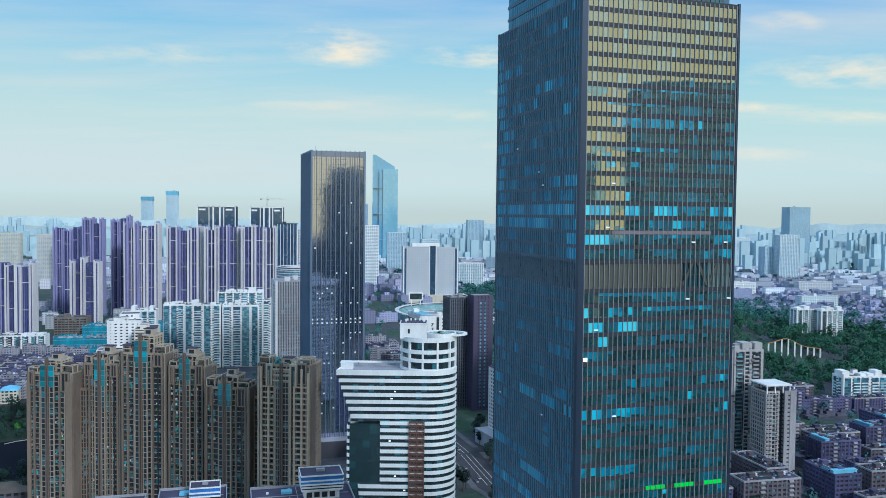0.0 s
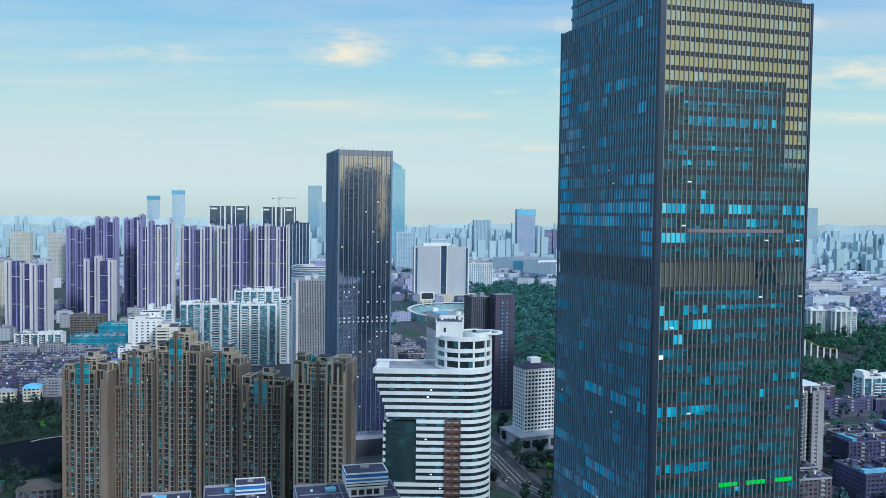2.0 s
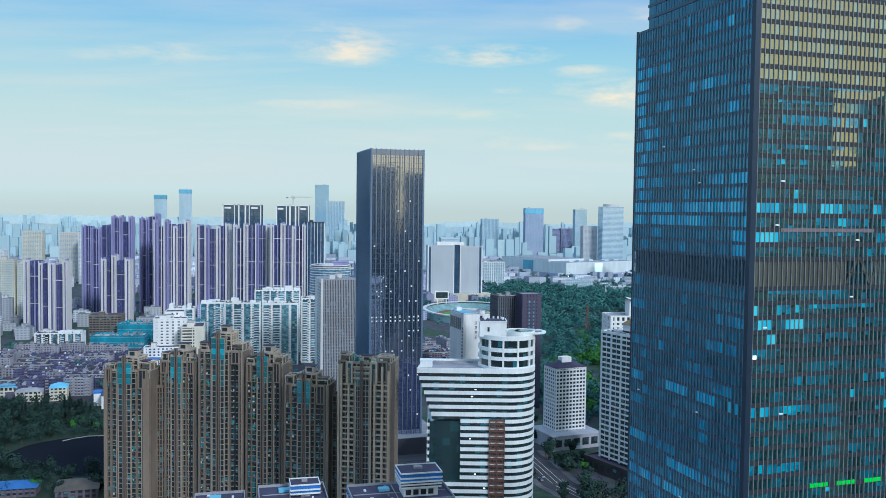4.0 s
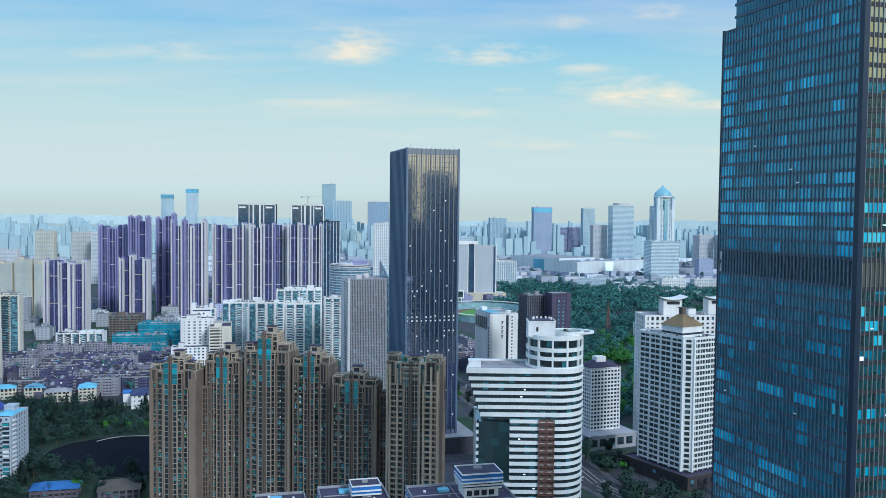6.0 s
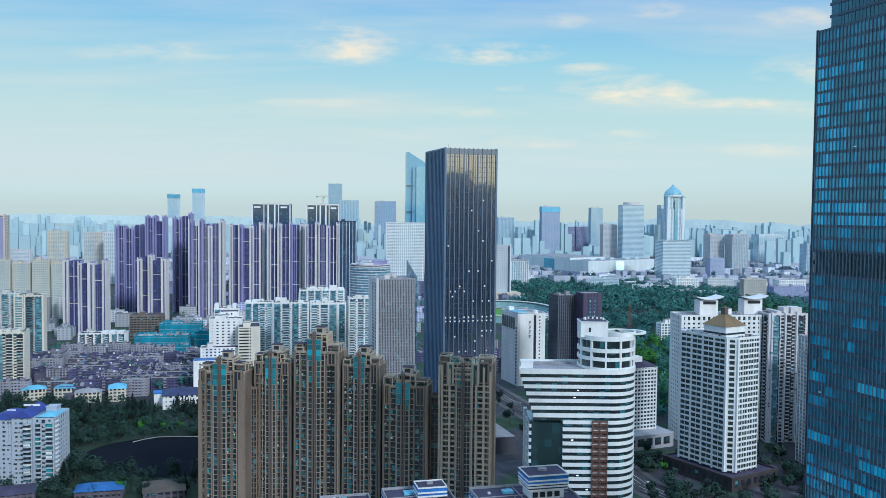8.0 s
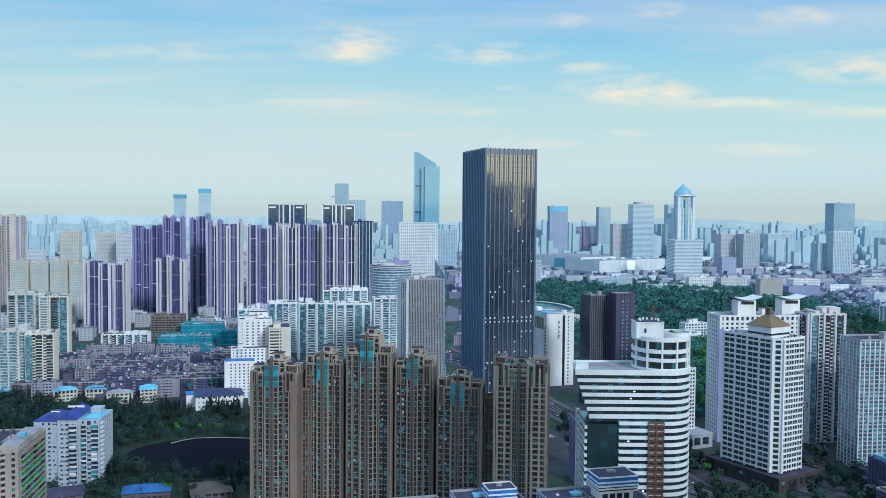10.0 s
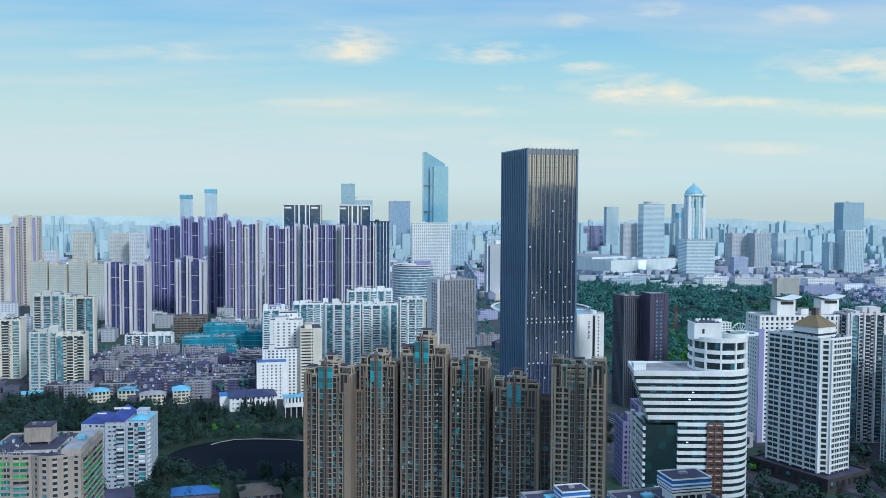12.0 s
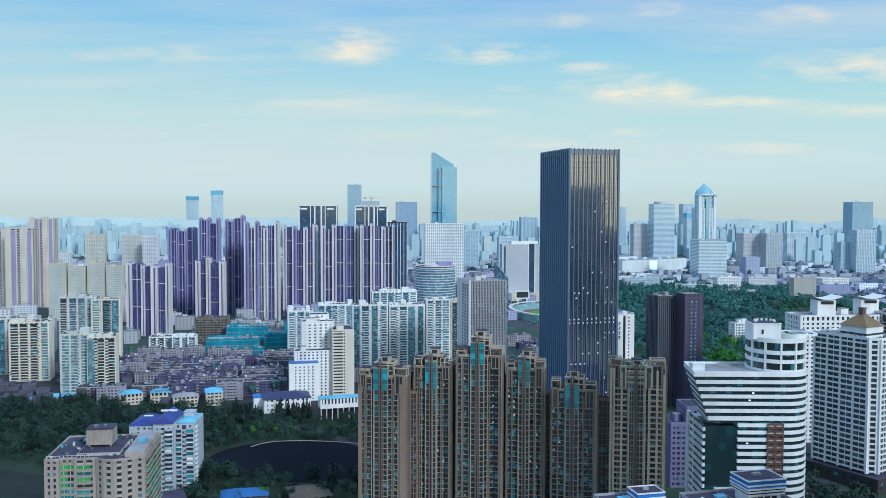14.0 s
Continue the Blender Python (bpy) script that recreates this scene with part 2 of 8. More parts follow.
TAN_LIGHT = surface("pale_tan_render", (0.50, 0.43, 0.345), 0.75, grain=0.14)
# blue-grey of the far towers, with the haze put into the colour
HAZE_BLUE = surface("hazed_blue_cladding", (0.28, 0.45, 0.60), 0.5, grain=0.08)
PALE_STONE = surface("pale_grey_render", (0.44, 0.43, 0.44), 0.75, grain=0.14)
LILAC = surface("lilac_render", (0.31, 0.31, 0.54), 0.75, grain=0.10)
LILAC_DEEP = surface("deep_lilac_render", (0.20, 0.19, 0.36), 0.75, grain=0.14)
PURPLE = surface("violet_grey_render", (0.072, 0.078, 0.24), 0.7, grain=0.12)
PALE = surface("pale_render", (0.66, 0.65, 0.68), 0.75, grain=0.09)
BEIGE = surface("beige_render", (0.60, 0.56, 0.51), 0.75, grain=0.10)
GREY = surface("grey_stone", (0.40, 0.41, 0.46), 0.65, grain=0.12)
CONCRETE = surface("concrete", (0.33, 0.33, 0.36), 0.85, grain=0.16)
GREY_WARM = surface("warm_grey_stone", (0.33, 0.345, 0.39), 0.65, grain=0.14)
ROOF = surface("roof_felt", (0.060, 0.055, 0.105), 0.9, grain=0.28)
ROOF_PALE = surface("pale_roof_screed", (0.33, 0.33, 0.37), 0.9, grain=0.22)
ROOF_BLUE = surface("blue_roof_sheet", (0.03, 0.16, 0.48), 0.5, grain=0.16, random_tint=0.3)
ROOF_CYAN = surface("pale_blue_roof_sheet", (0.16, 0.47, 0.66), 0.5, grain=0.16, random_tint=0.2)
ROOF_BROWN = surface("brown_roof_tile", (0.105, 0.085, 0.070), 0.8, grain=0.2)
ROOF_NAVY = surface("navy_roof_sheet", (0.030, 0.040, 0.125), 0.6, grain=0.2)
ROOF_TILE = surface("bronze_roof_tile", (0.22, 0.15, 0.07), 0.5, grain=0.18)
BRONZE = surface("slate_spandrel", (0.040, 0.048, 0.062), 0.5, grain=0.10, spec=0.2)
MULLION = surface("grey_mullion", (0.235, 0.255, 0.275), 0.45, metal=0.2, grain=0.06)
PINK_BAND = surface("pinkish_grey_blind", (0.20, 0.17, 0.20), 0.6, grain=0.12)
PLANT_SIDE = surface("slate_plant_room_wall", (0.030, 0.065, 0.085), 0.5, grain=0.2)
PLANT_WALL = surface("olive_plant_room_wall", (0.085, 0.096, 0.082), 0.6, grain=0.25)
STEEL = surface("steel_mullion", (0.27, 0.28, 0.30), 0.4, metal=0.5, grain=0.06)
NAVY = surface("dark_blue_metal", (0.022, 0.045, 0.085), 0.45, metal=0.3, grain=0.10)
FIN = surface("blue_grey_fin", (0.19, 0.225, 0.29), 0.35, metal=0.5, grain=0.08)
FIN_DARK = surface("dark_metal_panel", (0.07, 0.13, 0.22), 0.35, metal=0.6, grain=0.1)
# fins of the side face, bluer than the front's: reflected sky put into the colour
SIDE_FIN = surface("sky_tinted_fin", (0.10, 0.18, 0.30), 0.5, grain=0.1)
BLACK = surface("black_stone", (0.060, 0.062, 0.080), 0.5, grain=0.15)
BLACK_FIN = surface("dark_grey_stone_fin", (0.125, 0.14, 0.185), 0.5, grain=0.15)
PLUM = surface("plum_stone", (0.070, 0.060, 0.115), 0.55, grain=0.15)
RUST = surface("rust_red_steel", (0.16, 0.085, 0.07), 0.6, grain=0.15)
NET = surface("teal_scaffold_net", (0.012, 0.24, 0.35), 0.8, grain=0.25)
ASPHALT = surface("asphalt", (0.050, 0.050, 0.060), 0.9, grain=0.2, scale=0.2)
PAVING = surface("paving", (0.13, 0.125, 0.14), 0.9, grain=0.2)
PAINT_LINE = surface("road_paint", (0.6, 0.6, 0.58), 0.7)
RUBBER = surface("tyre_rubber", (0.02, 0.02, 0.02), 0.8)
TURF = surface("sports_turf", (0.10, 0.30, 0.05), 0.9, grain=0.12)
TRACK = surface("running_track", (0.22, 0.10, 0.07), 0.9)
BARK = surface("bark", (0.08, 0.06, 0.045), 0.9, grain=0.25)
SASH = surface("open_sash_white", (0.82, 0.87, 0.90), 0.3)

GLASS_DARK = window_glass("dark_window_glass", (0.018, 0.025, 0.035), (0.08, 0.24, 0.30), 3.3, 3.2, 0.10, 0.03)
GLASS_HOTEL = window_glass("hotel_window_glass", (0.028, 0.042, 0.045), (0.09, 0.16, 0.17), 3.6, 4.1, 0.15, 0.03)
GLASS_STRIPE = window_glass("ribbon_window_glass", (0.006, 0.014, 0.018), (0.03, 0.16, 0.20), 3.0, 4.05, 0.12, 0.10)
GLASS_RECESS = window_glass("dark_teal_recess_glass", (0.006, 0.025, 0.030), (0.012, 0.06, 0.068), 4.0, 4.05, 0.2, 0.06)
GLASS_BLUE = window_glass("blue_window_glass", (0.03, 0.09, 0.14), (0.16, 0.42, 0.52), 3.4, 3.1, 0.3, 0.08)
GLASS_BALUSTRADE = window_glass("balcony_glass", (0.09, 0.20, 0.26), (0.24, 0.46, 0.52), 3.0, 3.1, 0.35, 0.10)
# lifted pale and bluish: distance haze is put into the glass colour
GLASS_FAR = window_glass("hazed_blue_glass", (0.25, 0.41, 0.54), (0.36, 0.56, 0.67), 4.0, 4.0, 0.3, 0.12)
GLASS_PARK = window_glass("violet_window_glass", (0.024, 0.038, 0.115), (0.12, 0.16, 0.34), 3.0, 3.1, 0.15, 0.05)
GLASS_NAVY = window_glass("navy_office_glass", (0.02, 0.07, 0.16), (0.06, 0.18, 0.30), 4.0, 3.8, 0.15, 0.08)
GLASS_MID = window_glass("tinted_tower_glass", (0.018, 0.036, 0.065), (0.06, 0.11, 0.16), 2.0, 4.0, 0.12, 0.66, tint=(0.80, 0.80, 1.0))
GLASS_BLACK = window_glass("black_window_glass", (0.018, 0.022, 0.032), (0.03, 0.035, 0.05), 2.4, 3.6, 0.1, 0.06)
GLASS_BACK = window_glass("teal_tower_glass", (0.01, 0.03, 0.04), (0.02, 0.22, 0.34), 2.2, 3.9, 0.35, 0.12)
TONES_FRONT = [(0.0, (0.002, 0.042, 0.052)), (0.45, (0.003, 0.078, 0.104)), (0.66, (0.004, 0.125, 0.185)), (0.84, (0.006, 0.18, 0.28)), (0.97, (0.012, 0.26, 0.40))]
PANE_FRONT = pane_glass("curtain_wall_pane", TONES_FRONT, 0.37, 0.02, tint=(1.0, 0.95, 0.70, 1), wave=0.004)
PANE_FRONT_ALL = pane_glass("curtain_wall_panes", TONES_FRONT, 0.37, 0.02, island=True, tint=(1.0, 0.95, 0.70, 1), wave=0.004)
# the side face's blue sky reflection is put into these pane tones
TONES_SIDE = [(0.0, (0.010, 0.080, 0.125)), (0.40, (0.012, 0.130, 0.205)), (0.70, (0.012, 0.20, 0.32)), (0.92, (0.018, 0.36, 0.54))]
PANE_SIDE_ALL = pane_glass("side_wall_panes", TONES_SIDE, 0.20, 0.05, island=True, tint=(0.22, 0.55, 0.74, 1), wave=0.004)
PANE_CROWN = pane_glass("dark_crown_panes", [(0.0, (0.006, 0.035, 0.060)), (0.6, (0.010, 0.075, 0.125))], 0.10, 0.05, island=True, tint=(0.22, 0.55, 0.74, 1))
# blue blinds; reflected brightness of the middle storeys is put into their colour too
PANE_SIDE_MID = pane_glass("side_blinds_and_reflection", [(0.0, (0.008, 0.14, 0.25)), (0.30, (0.010, 0.26, 0.45)), (0.55, (0.02, 0.42, 0.68)), (0.78, (0.03, 0.56, 0.84))], 0.20, 0.05, island=True, tint=(0.22, 0.60, 0.80, 1), wave=0.004)
PANE_BLUE_ALL = pane_glass("blue_blind_panes", [(0.0, (0.003, 0.09, 0.14)), (0.35, (0.004, 0.17, 0.28)), (0.60, (0.006, 0.30, 0.46)), (0.85, (0.01, 0.46, 0.68))], 0.14, 0.05, island=True)
PANE_DIM_ALL = pane_glass("dim_teal_panes", [(0.0, (0.003, 0.070, 0.090)), (0.30, (0.004, 0.115, 0.16)), (0.55, (0.005, 0.17, 0.26)), (0.78, (0.008, 0.26, 0.41))], 0.26, 0.05, island=True, tint=(0.75, 0.95, 0.85, 1), wave=0.004)
PANE_CYAN_ALL = pane_glass("cyan_blind_panes", [(0.0, (0.02, 0.46, 0.66)), (0.45, (0.04, 0.60, 0.80)), (0.75, (0.10, 0.74, 0.92))], 0.14, 0.08, island=True)
PANE_LIT = pane_glass("pane_with_pale_blind", [(0.0, (0.05, 0.66, 0.92)), (0.4, (0.12, 0.80, 0.98)), (0.75, (0.02, 0.42, 0.66))], 0.15, 0.1)
PANE_DEEP = pane_glass("deep_teal_pane", [(0.0, (0.008, 0.07, 0.09)), (0.5, (0.01, 0.12, 0.15)), (0.8, (0.015, 0.20, 0.26))], 0.12, 0.06)
PANE_SIDE_LIT = pane_glass("blue_lit_side_pane", [(0.0, (0.010, 0.38, 0.68)), (0.35, (0.03, 0.60, 0.90)), (0.75, (0.10, 0.74, 0.96))], 0.14, 0.1, tint=(0.3, 0.7, 1.0, 1))
PLANT_GLASS = pane_glass("plant_storey_glass", [(0.0, (0.10, 0.17, 0.17)), (0.5, (0.13, 0.21, 0.21))], 0.15, 0.1)
RAIL = surface("grey_brown_metal_rail", (0.07, 0.07, 0.07), 0.5, grain=0.1)
PANE_TEAL = pane_glass("teal_tinted_pane", [(0.0, (0.010, 0.16, 0.20)), (0.40, (0.012, 0.26, 0.33)), (0.85, (0.02, 0.44, 0.57))], 0.2, 0.06)
GREEN_SIGN = glowing("green_light_strip", (0.008, 0.45, 0.03), 0.45)
LAMP_WHITE = glowing("white_room_light", (0.85, 0.95, 1.0), 0.9)
SCREEN = glowing("pale_led_screen", (0.75, 0.95, 0.95), 0.35)
LAMP_WARM = glowing("warm_room_light", (1.0, 0.80, 0.35), 0.9)
LEAF = foliage("leaves", (0.011, 0.025, 0.027), (0.022, 0.050, 0.038))
LEAF_BRIGHT = foliage("fresh_leaves", (0.020, 0.085, 0.018), (0.065, 0.23, 0.035))
# teal of the hill and far leaves: distance haze put into their green
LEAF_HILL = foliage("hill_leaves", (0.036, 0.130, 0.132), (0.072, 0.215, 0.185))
# darker copy for the east slope: its shade is put into the colour
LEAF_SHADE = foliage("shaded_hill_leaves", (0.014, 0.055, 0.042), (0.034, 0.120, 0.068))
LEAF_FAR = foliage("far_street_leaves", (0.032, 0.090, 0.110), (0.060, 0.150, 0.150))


def water_material():
    m = bpy.data.materials.new("pond_water")
    m.use_nodes = True
    tr = m.node_tree
    p = tr.nodes["Principled BSDF"]
    p.inputs["Base Color"].default_value = (0.016, 0.019, 0.027, 1)
    p.inputs["Roughness"].default_value = 0.3
    p.inputs["Specular IOR Level"].default_value = 0.0
    p.inputs["IOR"].default_value = 1.06
    co = tr.nodes.new("ShaderNodeTexCoord")
    nz = node(tr, "ShaderNodeTexNoise", Scale=0.6, Detail=4.0)
    link(tr, co.outputs["Object"], nz.inputs["Vector"])
    b = node(tr, "ShaderNodeBump", Strength=0.15, Distance=0.3)
    link(tr, nz.outputs[0], b.inputs["Height"])
    link(tr, b.outputs[0], p.inputs["Normal"])
    return m


WATER = water_material()


def ground_material():
    """City ground: asphalt, courtyards and patches of green."""
    m = bpy.data.materials.new("city_ground")
    m.use_nodes = True
    tr = m.node_tree
    p = tr.nodes["Principled BSDF"]
    p.inputs["Roughness"].default_value = 0.9
    co = tr.nodes.new("ShaderNodeTexCoord")
    a = node(tr, "ShaderNodeTexNoise", Scale=0.012, Detail=6.0, Roughness=0.6)
    c = node(tr, "ShaderNodeTexNoise", Scale=0.09, Detail=5.0, Roughness=0.7)
    for n in (a, c):
        link(tr, co.outputs["Object"], n.inputs["Vector"])
    grey = ramp(tr, c.outputs[0], [(0.3, (0.032, 0.034, 0.05)), (0.55, (0.06, 0.062, 0.082)), (0.75, (0.12, 0.12, 0.145))])
    green = ramp(tr, c.outputs[0], [(0.3, (0.012, 0.035, 0.02)), (0.7, (0.035, 0.085, 0.04))])
    fac = ramp(tr, a.outputs[0], [(0.47, (0, 0, 0)), (0.56, (1, 1, 1))])
    link(tr, mix_color(tr, fac, grey, green), p.inputs["Base Color"])
    return m


GROUND = ground_material()


def distant_wall(name, wall, glass, spread=1.0):
    """Far blocks: their windows are too small to tell apart, so storeys and bays lie in the material."""
    m = bpy.data.materials.new(name)
    m.use_nodes = True
    tr = m.node_tree
    p = tr.nodes["Principled BSDF"]
    p.inputs["Roughness"].default_value = 0.8
    co = tr.nodes.new("ShaderNodeTexCoord")
    sep = tr.nodes.new("ShaderNodeSeparateXYZ")
    link(tr, co.outputs["Object"], sep.inputs[0])
    geo = tr.nodes.new("ShaderNodeNewGeometry")
    up = tr.nodes.new("ShaderNodeSeparateXYZ")
    link(tr, geo.outputs["Normal"], up.inputs[0])
    side = math_node(tr, "LESS_THAN", math_node(tr, "ABSOLUTE", up.outputs[2]), 0.5)
    along = math_node(tr, "ADD", math_node(tr, "MULTIPLY", sep.outputs[0], 0.954), math_node(tr, "MULTIPLY", sep.outputs[1], 0.30))
    across = math_node(tr, "SUBTRACT", math_node(tr, "MULTIPLY", sep.outputs[1], 0.954), math_node(tr, "MULTIPLY", sep.outputs[0], 0.30))
    h = math_node(tr, "GREATER_THAN", math_node(tr, "FRACT", math_node(tr, "DIVIDE", math_node(tr, "ADD", along, across), 5.2)), 0.45)
    v = math_node(tr, "GREATER_THAN", math_node(tr, "FRACT", math_node(tr, "DIVIDE", sep.outputs[2], 3.6)), 0.45)
    win = math_node(tr, "MULTIPLY", math_node(tr, "MULTIPLY", h, v), side)
    tint = ramp(tr, geo.outputs["Random Per Island"], [(0.0, tuple(c * (1 - 0.68 * spread) for c in wall)), (0.4, tuple(c * (1 - 0.32 * spread) for c in wall)), (0.70, wall), (0.88, tuple(min(1, c * (1 + 0.55 * spread)) for c in wall)), (1.0, (wall[0] * 1.2, wall[1] * 1.0, wall[2] * 0.85))])
    top = ramp(tr, geo.outputs["Random Per Island"], [(0.0, tuple(c * 0.22 for c in wall)), (0.55, tuple(c * 0.38 for c in wall)), (0.92, tuple(c * 0.75 for c in wall))])
    walls = mix_color(tr, win, tint, glass)
    link(tr, mix_color(tr, side, top, walls), p.inputs["Base Color"])
    return m


# walls ahead turn pale, bluish and flat with distance: haze put into the colours
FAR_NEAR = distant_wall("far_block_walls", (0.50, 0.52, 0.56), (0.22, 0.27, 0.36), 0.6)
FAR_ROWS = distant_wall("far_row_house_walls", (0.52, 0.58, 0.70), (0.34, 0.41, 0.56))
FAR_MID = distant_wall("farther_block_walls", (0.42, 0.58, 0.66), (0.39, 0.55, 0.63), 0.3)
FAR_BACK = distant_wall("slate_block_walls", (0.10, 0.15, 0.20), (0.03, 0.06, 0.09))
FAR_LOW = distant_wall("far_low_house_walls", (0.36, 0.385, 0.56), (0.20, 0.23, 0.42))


def mixed(name, stops, rough=0.6):
    """Small odds and ends, each with a colour of its own."""
    m = bpy.data.materials.new(name)
    m.use_nodes = True
    tr = m.node_tree
    p = tr.nodes["Principled BSDF"]
    p.inputs["Roughness"].default_value = rough
    col = ramp(tr, tr.nodes.new("ShaderNodeNewGeometry").outputs["Random Per Island"], stops)
    col.node.color_ramp.interpolation = "CONSTANT"
    link(tr, col, p.inputs["Base Color"])
    return m


ODDS = mixed("balcony_odds_and_ends", [(0.0, (0.02, 0.12, 0.04)), (0.20, (0.02, 0.16, 0.17)), (0.36, (0.04, 0.42, 0.52)), (0.50, (0.66, 0.70, 0.72)), (0.58, (0.10, 0.08, 0.07)), (0.74, (0.36, 0.31, 0.27)), (0.93, (0.07, 0.38, 0.10))])
# bluer copy of the front mullion: the side's sky light put into the colour
SIDE_MULLION = surface("sky_tinted_mullion", (0.20, 0.275, 0.36), 0.5, grain=0.06)
# near-black soil: the shade of the garden trees is put into the colour
COURT = surface("tree_shaded_soil", (0.012, 0.022, 0.018), 0.95, grain=0.3)


# ---- kit ----
GRID = 17.5  # the city's street grid, in degrees


def mesh_of(name, verts, faces, mat):
    me = bpy.data.meshes.new(name)
    me.from_pydata(verts, [], faces)
    me.materials.append(mat)
    me.update()
    return me


BOX_FACES = [(0, 3, 2, 1), (4, 5, 6, 7), (0, 1, 5, 4), (1, 2, 6, 5), (2, 3, 7, 6), (3, 0, 4, 7)]


def boxes(name, items, mat):
    """One mesh of boxes (x0, y0, z0, x1, y1, z1[, turn about its own middle])."""
    verts, faces = [], []
    for it in items:
        x0, y0, z0, x1, y1, z1 = it[:6]
        pts = [(x0, y0), (x1, y0), (x1, y1), (x0, y1)]
        if len(it) > 6:
            c, s = math.cos(radians(it[6])), math.sin(radians(it[6]))
            mx, my = (x0 + x1) / 2, (y0 + y1) / 2
            pts = [(mx + (x - mx) * c - (y - my) * s, my + (x - mx) * s + (y - my) * c) for x, y in pts]
        n = len(verts)
        verts += [(x, y, z0) for x, y in pts] + [(x, y, z1) for x, y in pts]
        faces += [tuple(i + n for i in f) for f in BOX_FACES]
    return mesh_of(name, verts, faces, mat)


def prism(name, poly, z0, z1, mat):
    n = len(poly)
    verts = [(x, y, z0) for x, y in poly] + [(x, y, z1) for x, y in poly]
    faces = [tuple(range(n - 1, -1, -1)), tuple(range(n, 2 * n))]
    faces += [(i, (i + 1) % n, n + (i + 1) % n, n + i) for i in range(n)]
    return mesh_of(name, verts, faces, mat)


def inset(poly, d):
    """The polygon, drawn in by d on every side (counter-clockwise)."""
    out, n = [], len(poly)
    for i in range(n):
        a, b, c = Vector(poly[i - 1]), Vector(poly[i]), Vector(poly[(i + 1) % n])
        u, v = (b - a).normalized(), (c - b).normalized()
        nu, nv = Vector((-u.y, u.x)), Vector((-v.y, v.x))
        k = nu + nv
        k *= d * 2 / max(0.4, k.length_squared)
        out.append((b.x + k.x, b.y + k.y))
    return out


def ring(name, poly, inner, z0, z1, mat):
    n = len(poly)
    verts = [(x, y, z0) for x, y in poly] + [(x, y, z1) for x, y in poly] + [(x, y, z0) for x, y in inner] + [(x, y, z1) for x, y in inner]
    faces = []
    for i in range(n):
        j = (i + 1) % n
        faces += [(i, j, n + j, n + i), (2 * n + j, 2 * n + i, 3 * n + i, 3 * n + j), (n + i, n + j, 3 * n + j, 3 * n + i), (j, i, 2 * n + i, 2 * n + j)]
    return mesh_of(name, verts, faces, mat)


def thing(name, x, y, turn, label, category, group="", z=0.0, kind=""):
    ob = new(name)
    ob.matrix_basis = pose(x, y, z, 0, 0, turn)
    return tagged(ob, label, category, group, kind)


def part(name, me, parent, label="", m=None, kind=""):
    ob = new(name, me)
    ob.parent = parent
    if m is not None:
        ob.matrix_basis = m
    if label or kind:
        tagged(ob, label, kind=kind)
    return ob


def whole(name, me, label, category, kind="", group=""):
    return tagged(new(name, me), label, category, group, kind)


def rect(w, d, x=0.0, y=0.0):
    return [(x, y), (x + w, y), (x + w, y + d), (x, y + d)]


def volume(parent, poly, z0, z1, storey=3.2, band=1.2, bay=3.4, pier=0.7, proud=0.35, wall=None, glass=None, pier_mat=None,
           split=True, piers=True, cap=True, roof=None, parapet=1.1, first=0.0, skip=()):
    """Storeys of glass behind real bands and piers that stand proud of it. split: each band and pier is a piece of its own."""
    pier_mat = pier_mat or wall
    inner = inset(poly, proud)
    part("glazing", prism("glazing", inner, z0, z1 - 0.1, glass), parent)
    posts, far_posts = [], []
    k, z = 0, z0 + first
    if band > 0:
        deep = inset(poly, proud + 0.25)
        me = ring("floor_band", poly, deep, 0, band, wall)
        zs = []
        while z + band < z1 + 0.01:
            zs.append(z)
            z += storey
        if split:
            for z in zs:
                part("floor_band", me, parent, m=pose(0, 0, z))
        else:
            verts, faces = [], []
            v0 = [tuple(v.co) for v in me.vertices]
            f0 = [tuple(p.vertices) for p in me.polygons]
            for z in zs:
                n = len(verts)
                verts += [(a, b, c + z) for a, b, c in v0]
                faces += [tuple(i + n for i in f) for f in f0]
            part("storey_banding", mesh_of("storey_banding", verts, faces, wall), parent, kind="stuff")
    if piers and pier > 0:
        n = len(poly)
        me = boxes("pier", [(-pier / 2, -0.06, 0, pier / 2, proud + 0.2, z1 - z0 - 0.02)], pier_mat)
        for i in range(n):
            if i in skip:
                continue
            a, b = Vector(poly[i]), Vector(poly[(i + 1) % n])
            length = (b - a).length
            u = (b - a) / length
            turn = math.degrees(math.atan2(u.y, u.x))
            count = max(1, round(length / bay))
            for j in range(count + 1):
                s = min(max(length * j / count, pier / 2), length - pier / 2)
                p = a + u * s
                (far_posts if split and n == 4 and i == 2 else posts).append((p, turn))
        if split:
            for p, turn in posts:
                part("pier", me, parent, m=pose(p.x, p.y, z0, 0, 0, turn))
            posts = far_posts
        if posts and (far_posts or not split):
            verts, faces = [], []
            v0 = [v.co.copy() for v in me.vertices]
            f0 = [tuple(p.vertices) for p in me.polygons]
            for p, turn in posts:
                m = pose(p.x, p.y, z0, 0, 0, turn)
                k = len(verts)
                verts += [tuple(m @ v) for v in v0]
                faces += [tuple(i + k for i in f) for f in f0]
            part("pier_grid", mesh_of("pier_grid", verts, faces, pier_mat), parent, kind="stuff")
    if cap:
        part("roof", prism("roof", inset(poly, 0.3), z1 - 0.1, z1 + 0.15, roof or ROOF), parent)
        if parapet:
            part("parapet", ring("parapet", inset(poly, -0.08), inset(poly, 0.45), z1 - 0.3, z1 + parapet, wall), parent)


